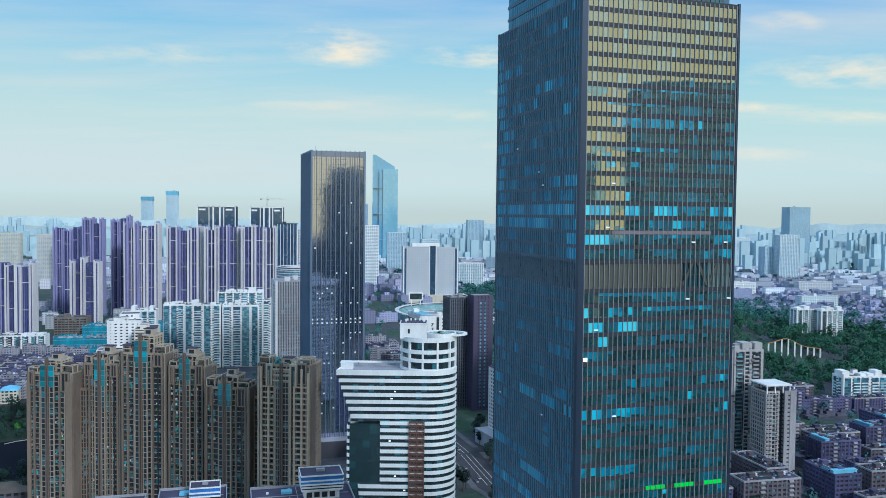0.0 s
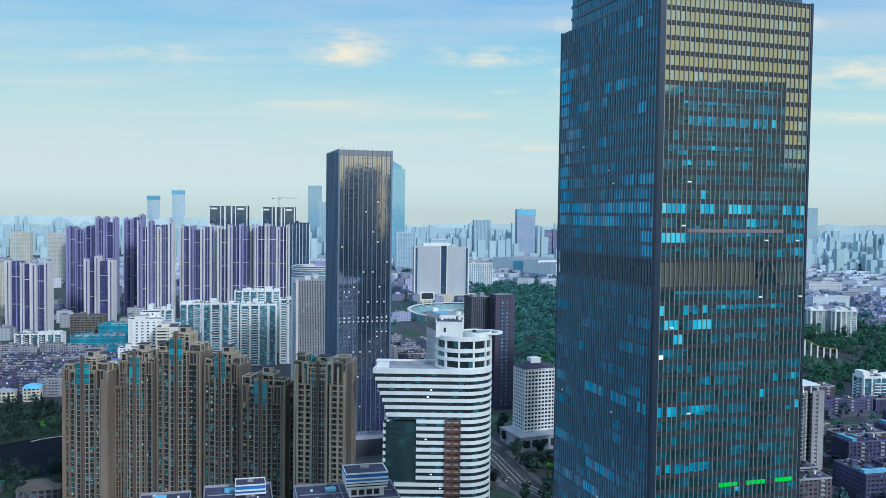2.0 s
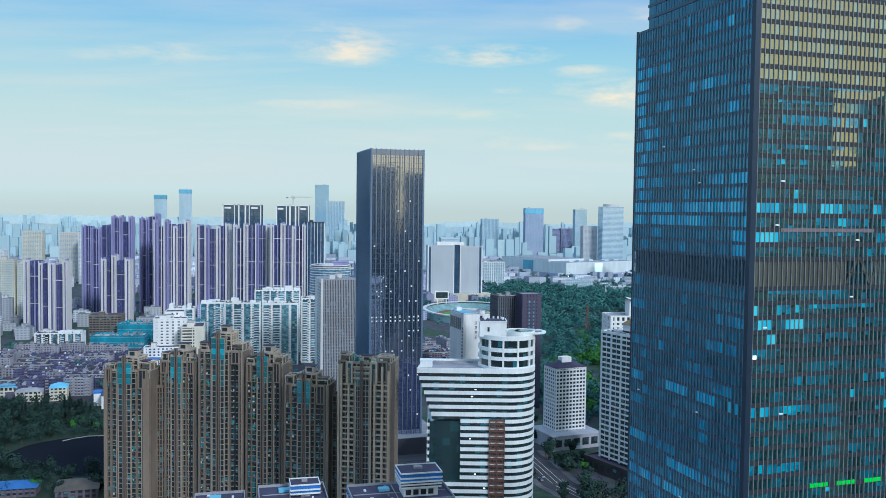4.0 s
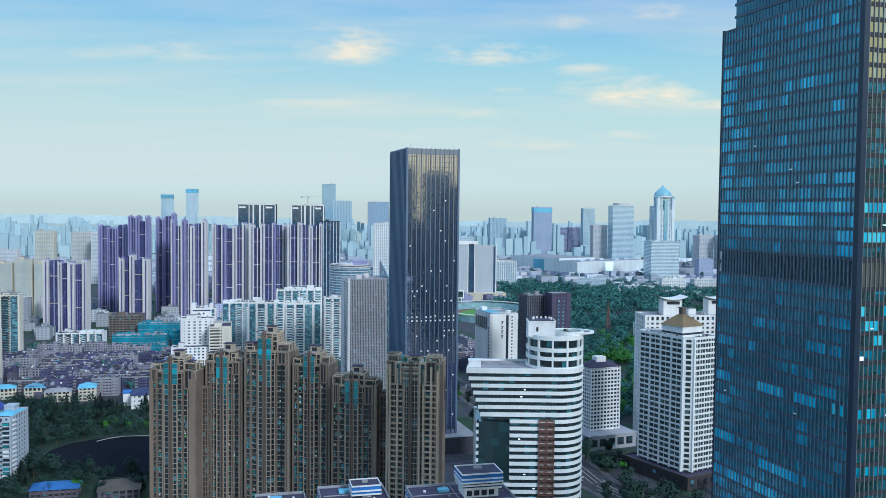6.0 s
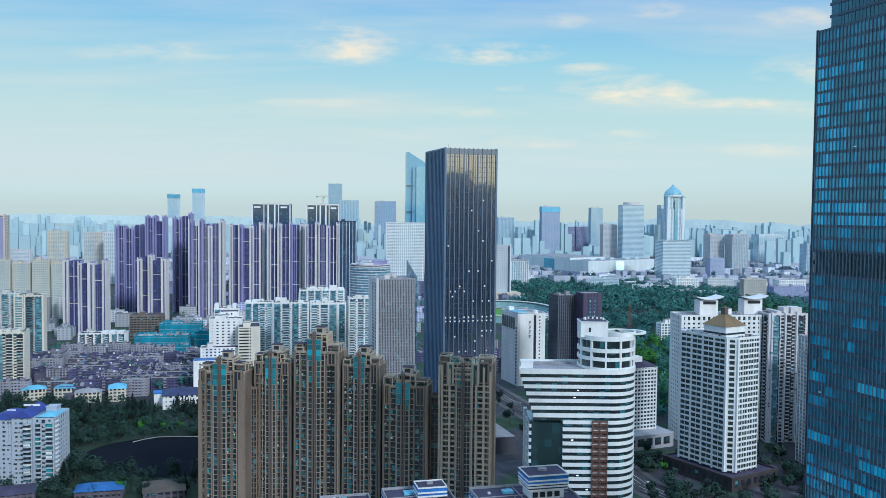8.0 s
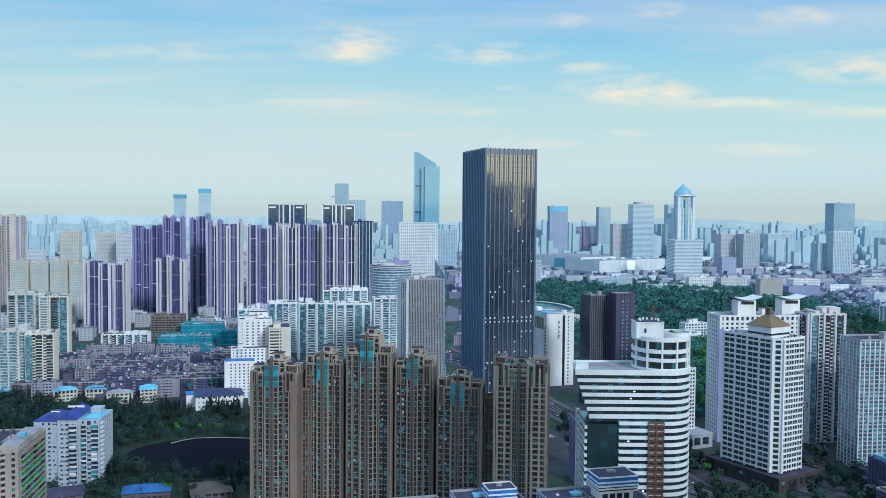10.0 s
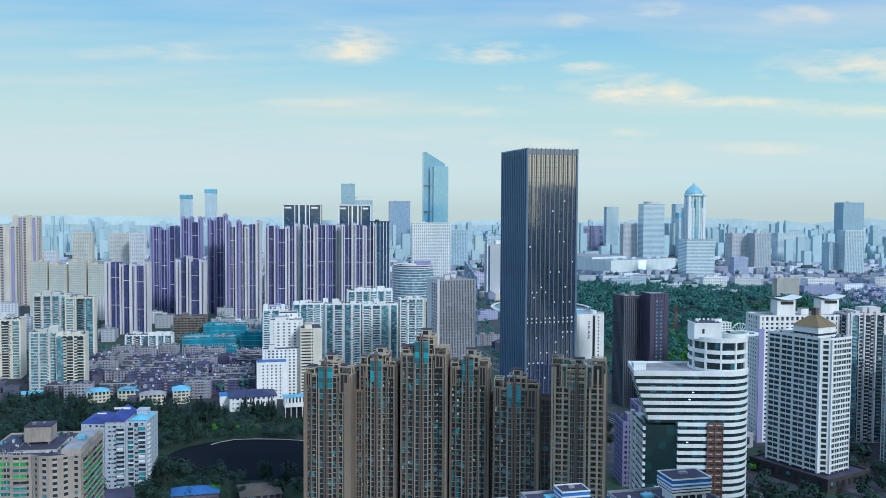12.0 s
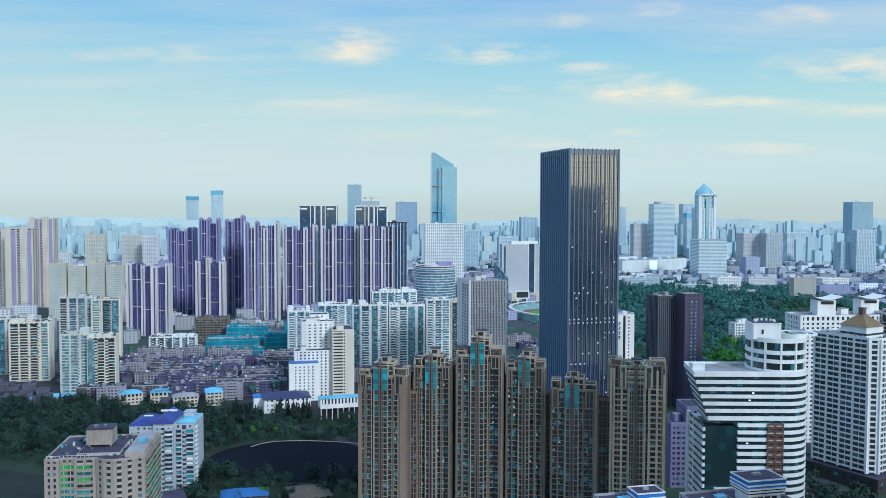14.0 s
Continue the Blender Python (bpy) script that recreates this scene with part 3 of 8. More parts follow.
def rooftop(parent, w, d, z, rnd, wall, x=0.0, y=0.0, huts=1, tanks=2):
    """Lift huts, water tanks and plant on a flat roof."""
    for q in range(huts):
        hw, hd, hh = rnd.uniform(4, 8), rnd.uniform(4, 7), rnd.uniform(3, 5.5)
        hx, hy = x + rnd.uniform(0.15, 0.75) * (w - hw), y + rnd.uniform(0.2, 0.8) * (d - hd)
        hut = part("roof_hut", boxes("roof_hut", [(hx, hy, z, hx + hw, hy + hd, z + hh)], wall), parent)
        part("hut_cap", boxes("hut_cap", [(hx - 0.3, hy - 0.3, z + hh, hx + hw + 0.3, hy + hd + 0.3, z + hh + 0.4)], ROOF_PALE), hut)
    for q in range(tanks):
        tx, ty = x + rnd.uniform(0.1, 0.9) * w, y + rnd.uniform(0.15, 0.85) * d
        s = rnd.uniform(0.8, 1.6)
        part("roof_tank", boxes("roof_tank", [(tx - s, ty - s, z, tx + s, ty + s, z + 0.4), (tx - s * 0.85, ty - s * 0.85, z + 0.4, tx + s * 0.85, ty + s * 0.85, z + 2.2)], CONCRETE), parent)


# ---- ground, hill, roads, distance ----
def smooth(a, b, v):
    v = min(1, max(0, (v - a) / (b - a)))
    return v * v * (3 - 2 * v)


def hill(x, y):
    """Height of the ground: level, with the wooded hill of the park."""
    r = math.hypot((x - 330 - 0.10 * (y - 1450)) / 330, (y - 1450) / 760)
    return 30 * (1 - smooth(0.15, 1.0, r)) * (0.8 + 0.4 * noise.noise((x * 0.006, y * 0.006, 0)))


def build_ground():
    xs = [-4950, -3500, -2400, -1600, -1000, -600, -300] + list(range(-100, 901, 50)) + [1200, 1700, 2500, 3500, 4950]
    ys = [-4950, -3000, -1500, -700, -200, 200, 450] + list(range(600, 2401, 60)) + [2800, 3400, 4100, 4950]
    verts = [(x, y, hill(x, y)) for y in ys for x in xs]
    n = len(xs)
    faces = [(j * n + i, j * n + i + 1, (j + 1) * n + i + 1, (j + 1) * n + i) for j in range(len(ys) - 1) for i in range(n - 1)]
    me = mesh_of("ground", verts, faces, GROUND)
    for p in me.polygons:
        p.use_smooth = True
    whole("ground", me, "city ground of grey asphalt, courtyards and green patches", "ground", "structure")


build_ground()


def strip(name, pts, width, z, mat, label, category="road", kind="structure"):
    """A road or path along a line of points, with its own thickness."""
    left, right = [], []
    for i, (x, y) in enumerate(pts):
        a, b = Vector(pts[max(0, i - 1)]), Vector(pts[min(len(pts) - 1, i + 1)])
        u = (b - a).normalized()
        left.append((x - u.y * width / 2, y + u.x * width / 2))
        right.append((x + u.y * width / 2, y - u.x * width / 2))
    verts, faces = [], []
    for (lx, ly), (rx, ry) in zip(left, right):
        verts += [(lx, ly, 0), (rx, ry, 0), (rx, ry, z), (lx, ly, z)]
    for i in range(len(pts) - 1):
        a, b = 4 * i, 4 * i + 4
        faces += [(a + 3, a + 2, b + 2, b + 3), (a + 2, a + 1, b + 1, b + 2), (a, a + 3, b + 3, b)]
    return whole(name, mesh_of(name, verts, faces, mat), label, category, kind)


def along(x, y, turn, far, side):
    c, s = math.cos(radians(turn)), math.sin(radians(turn))
    return (x + far * -s + side * c, y + far * c + side * s)


MAIN_ROAD = [(150, 430), (80, 520), (38, 600), (20, 680), (-5, 760), (-30, 840), (-60, 940), (-110, 1090), (-190, 1340)]
strip("pavement", MAIN_ROAD, 34, 0.15, PAVING, "grey paved footway beside the main road", "pavement")
strip("road", MAIN_ROAD, 24, 0.22, ASPHALT, "dark asphalt main road with white lane lines", "road")
for side in (-4, 0, 4):
    for i in range(len(MAIN_ROAD) - 1):
        a, b = Vector(MAIN_ROAD[i]), Vector(MAIN_ROAD[i + 1])
        u = (b - a).normalized()
        off = Vector((-u.y, u.x)) * side
        count = int((b - a).length / 14)
        strip("road_marking", [tuple(a + off + u * 2), tuple(b + off - u * 2)], 0.35, 0.24, PAINT_LINE, "white painted lane line on the asphalt", "road marking")
CROSS_ROAD = [(-640, 800), (-420, 830), (-250, 690), (-120, 640), (20, 690), (200, 740), (480, 820), (900, 950)]
strip("road", CROSS_ROAD, 14, 0.20, ASPHALT, "dark asphalt side street between the blocks", "road")


def build_backdrop():
    """Three ridges of far hills and land that close the view, each a thick bank of earth."""
    # each ridge paler and glowing more: haze put into colour and emission
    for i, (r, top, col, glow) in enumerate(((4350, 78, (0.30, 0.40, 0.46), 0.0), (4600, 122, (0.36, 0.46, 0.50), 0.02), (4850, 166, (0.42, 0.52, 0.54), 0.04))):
        m = surface("hazed_far_land", col, 0.95, grain=0.10, scale=0.02)
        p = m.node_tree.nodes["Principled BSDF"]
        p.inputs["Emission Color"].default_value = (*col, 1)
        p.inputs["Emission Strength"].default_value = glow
        verts, faces, n = [], [], 240
        for k in range(n + 1):
            a = radians(-62 + 124 * k / n)
            h = top * (0.86 + 0.30 * noise.noise((a * 6, i * 7.3, 0)) + 0.10 * noise.noise((a * 40, i, 2)))
            for rr, z in ((r, 0), (r, h * 0.7), (r + 40, h), (r + 90, 0)):
                verts.append((-100 + rr * math.sin(a), rr * math.cos(a), z))
            if k:
                b = 4 * k
                faces += [(b - 4 + q, b + q, b + q + 1, b - 4 + q + 1) for q in range(3)]
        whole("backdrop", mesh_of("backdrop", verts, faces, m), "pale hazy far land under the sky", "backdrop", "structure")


build_backdrop()
LAWN = [(-760, 700), (-470, 610), (-420, 530), (-250, 550), (-205, 640), (-215, 780), (-330, 810), (-560, 860), (-760, 860)]
# dark lawn colour, with the shade under the trees put into it
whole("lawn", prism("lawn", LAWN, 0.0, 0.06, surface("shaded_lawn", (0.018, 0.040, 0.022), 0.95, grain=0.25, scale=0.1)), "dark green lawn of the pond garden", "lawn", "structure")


# ---- the glass office tower beside the path ----
def glass_tower():
    W, D, H, P = 47.4, 60.0, 250.5, 3.86
    ob = thing("office_tower", 35.5, 222.2, GRID, "tall office tower of blue-green mirror glass with bronze bands", "skyscraper")
    part("core", boxes("core", [(0.9, 0.9, 0, W - 0.9, D - 0.9, H - 0.4)], FIN_DARK), ob)
    storeys = int(H / P)
    base = H - storeys * P
    plant = (44, 45)  # double-height plant storey behind louvres
    # bluer than the front spandrels, with the side's reflected sky in the colour
    SIDE_BAND = surface("sky_tinted_spandrel", (0.042, 0.078, 0.130), 0.4, grain=0.12)
    front = boxes("spandrel", [(0, 0, 0, W, 0.7, 1.2)], BRONZE)
    left = boxes("spandrel", [(0, 0.75, 0.3, 0.7, D, 1.15)], SIDE_BAND)
    other = [(0.75, D - 0.7, base + k * P - 0.8, W, D, base + k * P + 0.4) for k in range(storeys + 1)] + [(W - 0.7, 0.75, base + k * P - 0.8, W, D - 0.75, base + k * P + 0.4) for k in range(storeys + 1)]
    part("spandrel_field", boxes("spandrel_field", other, SIDE_BAND), ob, kind="stuff")
    for k in range(storeys + 1):
        if k != plant[1]:
            part("spandrel", front, ob, m=pose(0, 0, base + k * P - 0.8))
            part("spandrel", left, ob, m=pose(0, 0, base + k * P - 0.8))
    nx, ny = 31, 39
    bx, by = (W - 2.4) / nx, (D - 2.4) / ny
    low = 12
    mull = boxes("mullion", [(-0.10, -0.10, 0, 0.10, 0.3, H)], MULLION)
    mull_side = boxes("mullion", [(-0.16, -0.07, 0, 0.3, 0.07, H)], SIDE_MULLION)
    for i in range(nx + 1):
        part("mullion", mull, ob, m=pose(1.6 + i * bx, 0, 0))
        part("mullion", mull, ob, m=pose(1.6 + i * bx, D, 0, 0, 0, 180))
    for j in range(ny + 1):
        part("mullion", mull_side, ob, m=pose(0, 1.6 + j * by, 0))
        part("mullion", mull_side, ob, m=pose(W, 1.6 + j * by, 0, 0, 0, 180))
    for x, y, r in ((0, 0, 1.5), (W, 0, 0.5), (W, D, 0.5), (0, D, 0.5)):
        x0, y0 = (-0.2, -0.2) if r > 1 else (x - (r if x else 0.15), y - (r if y else 0.15))
        part("corner_column", boxes("corner_column", [(x0, y0, 0, x0 + r + 0.15, y0 + r + 0.15, H + 0.6)], NAVY), ob)
    rnd = random.Random(11)
    HP = P - 1.25
    pane = boxes("pane", [(0.04, 0.14, 0, bx - 0.04, 0.34, HP)], PANE_FRONT)
    lit = boxes("pane", [(0.05, 0.12, 0, bx - 0.05, 0.32, HP)], PANE_LIT)
    lit_side = boxes("pane", [(0.10, 0.05, 0, 0.30, by - 0.05, HP + 0.3)], PANE_SIDE_LIT)
    # pale blinds fully drawn: storeys below the roof, and the stretch of the front
    bright = ((15, 0.0, 0.17), (15, 0.25, 0.34), (15, 0.44, 0.61), (15, 0.80, 0.91), (15, 0.95, 1.0), (17, 0.0, 0.17), (22, 0.0, 0.04),
              (23, 0.0, 0.12), (23, 0.23, 0.35), (24, 0.10, 0.16), (29, 0.0, 0.12))
    # blue blinds and rooms: the same, and how far down they hang
    blue = ((7, 0.18, 0.80, 0.25), (9, 0.14, 0.80, 0.95), (8, 0.14, 0.5, 0.3), (11, 0.14, 0.62, 0.45), (12, 0.13, 0.36, 0.6), (16, 0.42, 0.80, 0.9), (16, 0.89, 1.0, 1.0),
            (17, 0.42, 0.78, 0.4), (17, 0.87, 1.0, 1.0), (18, 0.94, 1.0, 1.0), (21, 0.06, 0.45, 0.35), (22, 0.15, 0.33, 1.0), (22, 0.38, 0.86, 0.45),
            (23, 0.74, 0.88, 0.7), (24, 0.50, 0.66, 0.6), (27, 0.32, 0.45, 0.8), (27, 0.80, 1.0, 0.8), (29, 0.12, 0.42, 0.9), (33, 0.0, 0.4, 0.9), (32, 0.7, 0.78, 1.0))
    flank = ((29, 3, 7), (29, 13, 21), (29, 26, 38), (29, 50, 60), (34, 48, 60), (35, 14, 36), (37, 27, 60))
    rest_f, rest_l, rest_b, rest_d, rest_c, rest_t, rest_m, single = [], [], [], [], [], [], [], 0
    for k in range(storeys):
        z = base + k * P + 0.45
        below = storeys - k
        for i in range(nx):
            if k in plant:
                break
            u, x = (i + 0.5) / nx, 1.6 + i * bx
            rest_b.append((x + 0.05, D - 0.62, z, x + bx - 0.05, D - 0.42, z + HP))
            if any(q == below and a <= u <= b for q, a, b in bright) and rnd.random() < 0.93:
                part("pane", lit, ob, m=pose(x, 0, z))
                continue
            tilt = rnd.uniform(-0.012, 0.012)
            if below <= 10 and single < 300:
                single += 1
                part("pane", pane, ob, m=pose(x, 0, z))
            else:
                rest_f.append((x + 0.04, 0.14 + tilt, z, x + bx - 0.04, 0.34 + tilt, z + HP))
            hang = [h for q, a, b, h in blue if q == below and a <= u <= b]
            stray = below > 9 and rnd.random() < (0.07 if below < 31 else 0.04)
            if below > 6 and not hang and noise.noise((i * 0.16 + 7, below * 0.55, 2.0)) + (0.35 if u > 0.92 and below < 19 else 0) > 0.10:
                h = HP * rnd.choice((1.0, 1.0, 1.0, 0.7, 0.45))
                rest_t.append((x + 0.05, 0.105, z + HP - h, x + bx - 0.05, 0.13, z + HP))
                continue
            if (hang and rnd.random() < 0.9) or stray:
                h = HP * min(1.0, (hang[0] if hang else rnd.choice((0.25, 0.4, 0.8))) * rnd.uniform(0.75, 1.15))
                low_sill = stray and rnd.random() < 0.5
                z0 = z if low_sill else z + HP - h
                (rest_c if rnd.random() < (0.12 if hang else 0.2) else rest_d).append((x + 0.05, 0.10, z0, x + bx - 0.05, 0.13, z0 + h))
        run = 0
        for j in range(ny):
            y = 1.6 + j * by
            rest_b.append((W - 0.62, y + 0.05, z, W - 0.42, y + by - 0.05, z + HP))
            if run == 0 and rnd.random() < (0.45 if below == 15 else 0.30 if below == 16 and j > 12 else 0.012 if below < 22 else 0.006):
                run = rnd.randint(3, 9) if below in (15, 16) else rnd.randint(1, 4)
            shown = any(q == below and a <= y <= b for q, a, b in flank) or (j > ny - 5 and below in (3, 4, 5, 6, 7, 8, 10, 12, 13)) or (below in (17, 18) and j < 4)
            if k not in plant and (run > 0 or (shown and rnd.random() < 0.9)):
                run = max(0, run - 1)
                part("pane", lit_side, ob, m=pose(0, y, z))
            else:
                if k in plant:
                    continue
                # middle storeys lean towards brighter panes, standing in for what they reflect
                cluster = noise.noise((j * 0.14 + 3, below * 0.9, 5.0)) + (0.28 if below in (13, 15, 16) else 0.12 if 8 <= below <= 16 else -0.12) + (0.18 if j > ny - 7 else 0)
                drawn = cluster > 0.18 and rnd.random() < 0.85
                if cluster > 0.42 and below < 18 and rnd.random() < 0.5:
                    part("pane", lit_side, ob, m=pose(0, y, z))
                    continue
                (rest_m if drawn else rest_l).append((0.14, y + 0.05, z, 0.34, y + by - 0.05, z + HP + 0.3))
    part("glazing_field", boxes("glazing_field", rest_f, PANE_FRONT_ALL), ob, kind="stuff")
    part("blind_field", boxes("blind_field", rest_d, PANE_BLUE_ALL), ob, "blue blinds at uneven heights", kind="stuff")
    part("blind_field", boxes("blind_field", rest_t, PANE_DIM_ALL), ob, "dim teal rooms and blinds", kind="stuff")
    part("blind_field", boxes("blind_field", rest_c, PANE_CYAN_ALL), ob, "pale cyan blinds at uneven heights", kind="stuff")
    part("glazing_field", boxes("glazing_field", rest_l, PANE_SIDE_ALL), ob, kind="stuff")
    part("glazing_field", boxes("glazing_field", rest_m, PANE_SIDE_MID), ob, kind="stuff")
    part("glazing_field", boxes("glazing_field", rest_b, PANE_SIDE_ALL), ob, kind="stuff")
    # plant storey: olive wall behind the mullions, braces behind paler glass towards its far end
    zp = base + plant[0] * P + 0.6
    part("plant_wall", boxes("plant_wall", [(1.5, 0.28, zp - 0.2, W * 0.66, 0.88, zp + 6.6)], PLANT_WALL), ob)
    part("plant_wall", boxes("plant_wall", [(0.36, 1.6, zp - 0.2, 0.88, D - 1.5, zp + 6.6)], PLANT_SIDE), ob)
    for q in range(7):
        for lean in (-1, 1):
            y = 6.0 + q * 8.0
            verts = [(x, y + dy + (lean * 3.4 if up else 0), zp + (6.4 if up else 0)) for up in (0, 1) for x, dy in ((0.16, -0.3), (0.34, -0.3), (0.34, 0.3), (0.16, 0.3))]
            part("brace", mesh_of("brace", verts, BOX_FACES, SIDE_BAND), ob)
    part("plant_rail", boxes("plant_rail", [(1.5, 0.2, zp + 3.1, W - 1.5, 0.27, zp + 3.35)], PLANT_WALL), ob)
    for i in range(21, nx):
        x = 1.6 + i * bx
        part("pane", boxes("pane", [(x + 0.05, 0.62, zp - 0.2, x + bx - 0.05, 0.8, zp + 6.5)], PANE_DEEP if i < 26 else PLANT_GLASS), ob)
    part("blind_band", boxes("blind_band", [(W * 0.2, -0.02, base + (storeys - 16) * P - 0.7, W * 0.84, 0.03, base + (storeys - 16) * P + 0.3)], PINK_BAND), ob, "pinkish grey band across the glass")
    for i in range(2):
        for lean in (-1, 1):
            x = W * 0.66 + i * 8.0
            verts = [(x + dx + (lean * 3.2 if up else 0), y, zp + (6.4 if up else 0)) for up in (0, 1) for dx, y in ((-0.45, 0.2), (0.45, 0.2), (0.45, 0.45), (-0.45, 0.45))]
            part("brace", mesh_of("brace", verts, BOX_FACES, PLANT_WALL), ob)
    # green light strips and lit rooms
    zg = base + int((120 - base) / P) * P
    for a, b in ((0.445, 0.572), (0.632, 0.762), (0.83, 0.952)):
        part("light_strip", boxes("light_strip", [(W * a + q * W * (b - a) / 4 + 0.1, -0.06, zg - 0.5, W * a + (q + 1) * W * (b - a) / 4 - 0.1, 0.1, zg + 0.55) for q in range(4)], GREEN_SIGN), ob, "row of four green light panels")
    tilt_sash = boxes("open_sash", [(0.15, -0.75, 0, bx - 0.15, -0.68, 0.4)], SASH)
    for q in range(15):
        i, k = rnd.randrange(nx), rnd.randrange(low, storeys - 12)
        part("open_sash", tilt_sash, ob, m=pose(1.6 + i * bx, 0.42, base + k * P + 0.7, -16))
    for q in range(9):
        j, k = rnd.randrange(ny), rnd.randrange(low, storeys - 1)
        part("open_sash", tilt_sash, ob, m=pose(0.42, 1.6 + (j + 1) * by, base + k * P + 0.7, -16, 0, -90))
    for i, k in ((0, 18), (0, 24), (5, 24), (6, 24), (0, 39)):
        part("lit_room", boxes("lit_room", [(1.7 + i * bx, 0.04, base + k * P + 0.5, 1.6 + (i + 1) * bx - 0.1, 0.2, base + k * P + 1.5)], LAMP_WARM if i == 5 else LAMP_WHITE), ob)
    # set-back glazed crown
    crown = part("crown", boxes("crown", [(2.0, 2.0, H, W - 2.0, D - 4.0, H + 13)], FIN_DARK), ob)
    cx, cy = 1.75, 1.75
    rows, bands = [], []
    for k in range(3):
        z = H + 0.9 + k * P
        bands.append((1.6, 1.6, z - 0.9, W - 1.6, D - 3.6, z))
        rows += [(cx, y, z, cx + 0.2, y + by - 0.2, z + P - 1.0) for y in (3 + j * by for j in range(int((D - 9) / by)))]
        rows += [(x, cy, z, x + bx - 0.2, cy + 0.2, z + P - 1.0) for x in (3 + i * bx for i in range(int((W - 6) / bx)))]
    part("crown_spandrel", boxes("crown_spandrel", bands, SIDE_BAND), crown)
    part("crown_glazing", boxes("crown_glazing", rows, PANE_CROWN), crown, kind="stuff")
    part("crown_end_glazing", boxes("crown_end_glazing", [(1.7, D - 7.5, H + 1, 1.9, D - 4.2, H + 12)], PANE_CROWN), crown)
    part("crown_rail", ring("crown_rail", rect(W - 3.6, D - 5.6, 1.8, 1.8), rect(W - 5, D - 7, 2.5, 2.5), H + 12.6, H + 13.6, STEEL), crown)
    part("roof", boxes("roof", [(0.2, 0.2, H - 0.5, W - 0.2, D - 0.2, H + 0.02)], ROOF_PALE), ob)


glass_tower()


# ---- towers that stand outside the view and show in the mirror glass ----
def back_tower(x, y, turn, w, d, h, label):
    ob = thing("office_tower", x, y, turn, label, "skyscraper", "office towers behind")
    volume(ob, rect(w, d), 0, h, 3.9, 1.0, 2.2, 0.2, 0.3, NAVY, GLASS_BACK, NAVY, split=False)
    rooftop(ob, w, d, h, random.Random(3), CONCRETE, huts=2)


back_tower(246, 42, 35, 54, 40, 262, "dark teal glass office tower with bronze bands")
back_tower(279, 112, 35, 46, 34, 251, "dark teal glass office tower with flat roof")
back_tower(365, -225, 30, 80, 40, 246, "dark teal glass office slab with flat roof")
back_tower(560, -225, 35, 75, 40, 246, "dark teal glass office slab with flat roof")
back_tower(690, -240, 40, 110, 40, 246, "dark teal glass office slab with flat roof")


# ---- the dark finned tower ----
def finned_tower():
    W, D, H = 43.5, 56.0, 242.0
    ob = thing("office_tower", -103.8, 672, GRID, "dark slender office tower with close vertical metal fins", "skyscraper")
    part("glazing", boxes("glazing", [(0.9, 0.9, 0, W - 0.9, D - 0.9, H - 0.5)], GLASS_MID), ob)
    n, m = 11, 14
    fin = boxes("fin", [(-0.30, -0.15, 0, 0.30, 1.1, H)], FIN)
    thin = boxes("fin", [(-0.09, 0.66, 0, 0.12, 1.2, H - 1)], FIN_DARK)
    side = boxes("fin", [(-0.2, -0.75, 0, 1.3, 0.75, H)], SIDE_FIN)
    for i in range(n + 1):
        x = 0.75 + i * (W - 1.5) / n
        part("fin", fin, ob, m=pose(x, 0, 0))
        part("fin", fin, ob, m=pose(x, D, 0, 0, 0, 180))
        if i < n:
            part("fin", thin, ob, m=pose(x + (W - 1.5) / n / 2, 0, 0))
    for j in range(m + 1):
        y = 0.75 + j * (D - 1.5) / m
        part("fin", side, ob, m=pose(0, y, 0))
        part("fin", side, ob, m=pose(W, y, 0, 0, 0, 180))
    slab = ring("floor_band", rect(W - 1.7, D - 1.7, 0.85, 0.85), rect(W - 2.6, D - 2.6, 1.3, 1.3), 0, 0.22, FIN_DARK)
    for k in range(60):
        part("floor_band", slab, ob, m=pose(0, 0, 3 + k * 4.0))
    part("roof", boxes("roof", [(0.6, 0.6, H - 3.0, W - 0.6, D - 0.6, H - 2.6)], ROOF), ob)
    part("parapet", ring("parapet", rect(W - 0.6, D - 0.6, 0.3, 0.3), rect(W - 2, D - 2, 1, 1), H - 5, H - 0.6, FIN), ob)
    rnd = random.Random(21)
    # open sashes in plain white: the sky they reflect is put into the colour
    sash = boxes("open_sash", [(-0.7, -0.32, 0, 0.7, -0.18, 1.1)], SASH)
    for i in range(n):
        for z in (104.6, 107.6) if i % 4 != 3 else (104.6,):
            part("open_sash", sash, ob, m=pose(0.75 + (i + 0.25) * (W - 1.5) / n, 1.06, z))
    for k in range(6, 50):
        share = (0.42 if k % 3 else 0.12) * (1.0 if k < 34 else 0.35)
        for i in range(n):
            if rnd.random() < share * (0.55 if k % 2 else 0.25):
                part("open_sash", sash, ob, m=pose(0.75 + (i + rnd.choice((0.25, 0.25, 0.75))) * (W - 1.5) / n, 1.06, 4.3 + k * 4.0))
    part("mast", boxes("mast", [(3.9, 3.9, H - 3, 4.1, 4.1, H + 3)], STEEL), ob)
    # low podium
    low = part("podium", boxes("podium", [(-10, -12, 0, W + 14, D + 6, 13)], BLACK), ob)
    part("podium_roof", boxes("podium_roof", [(-9.5, -11.5, 12.9, W + 13.5, D + 5.5, 13.3)], CONCRETE), low)


finned_tower()


# ---- the striped white building with the round tower ----
def arc(cx, cy, r, a0, a1, n):
    return [(cx + r * math.cos(radians(a0 + (a1 - a0) * i / n)), cy + r * math.sin(radians(a0 + (a1 - a0) * i / n))) for i in range(n + 1)]


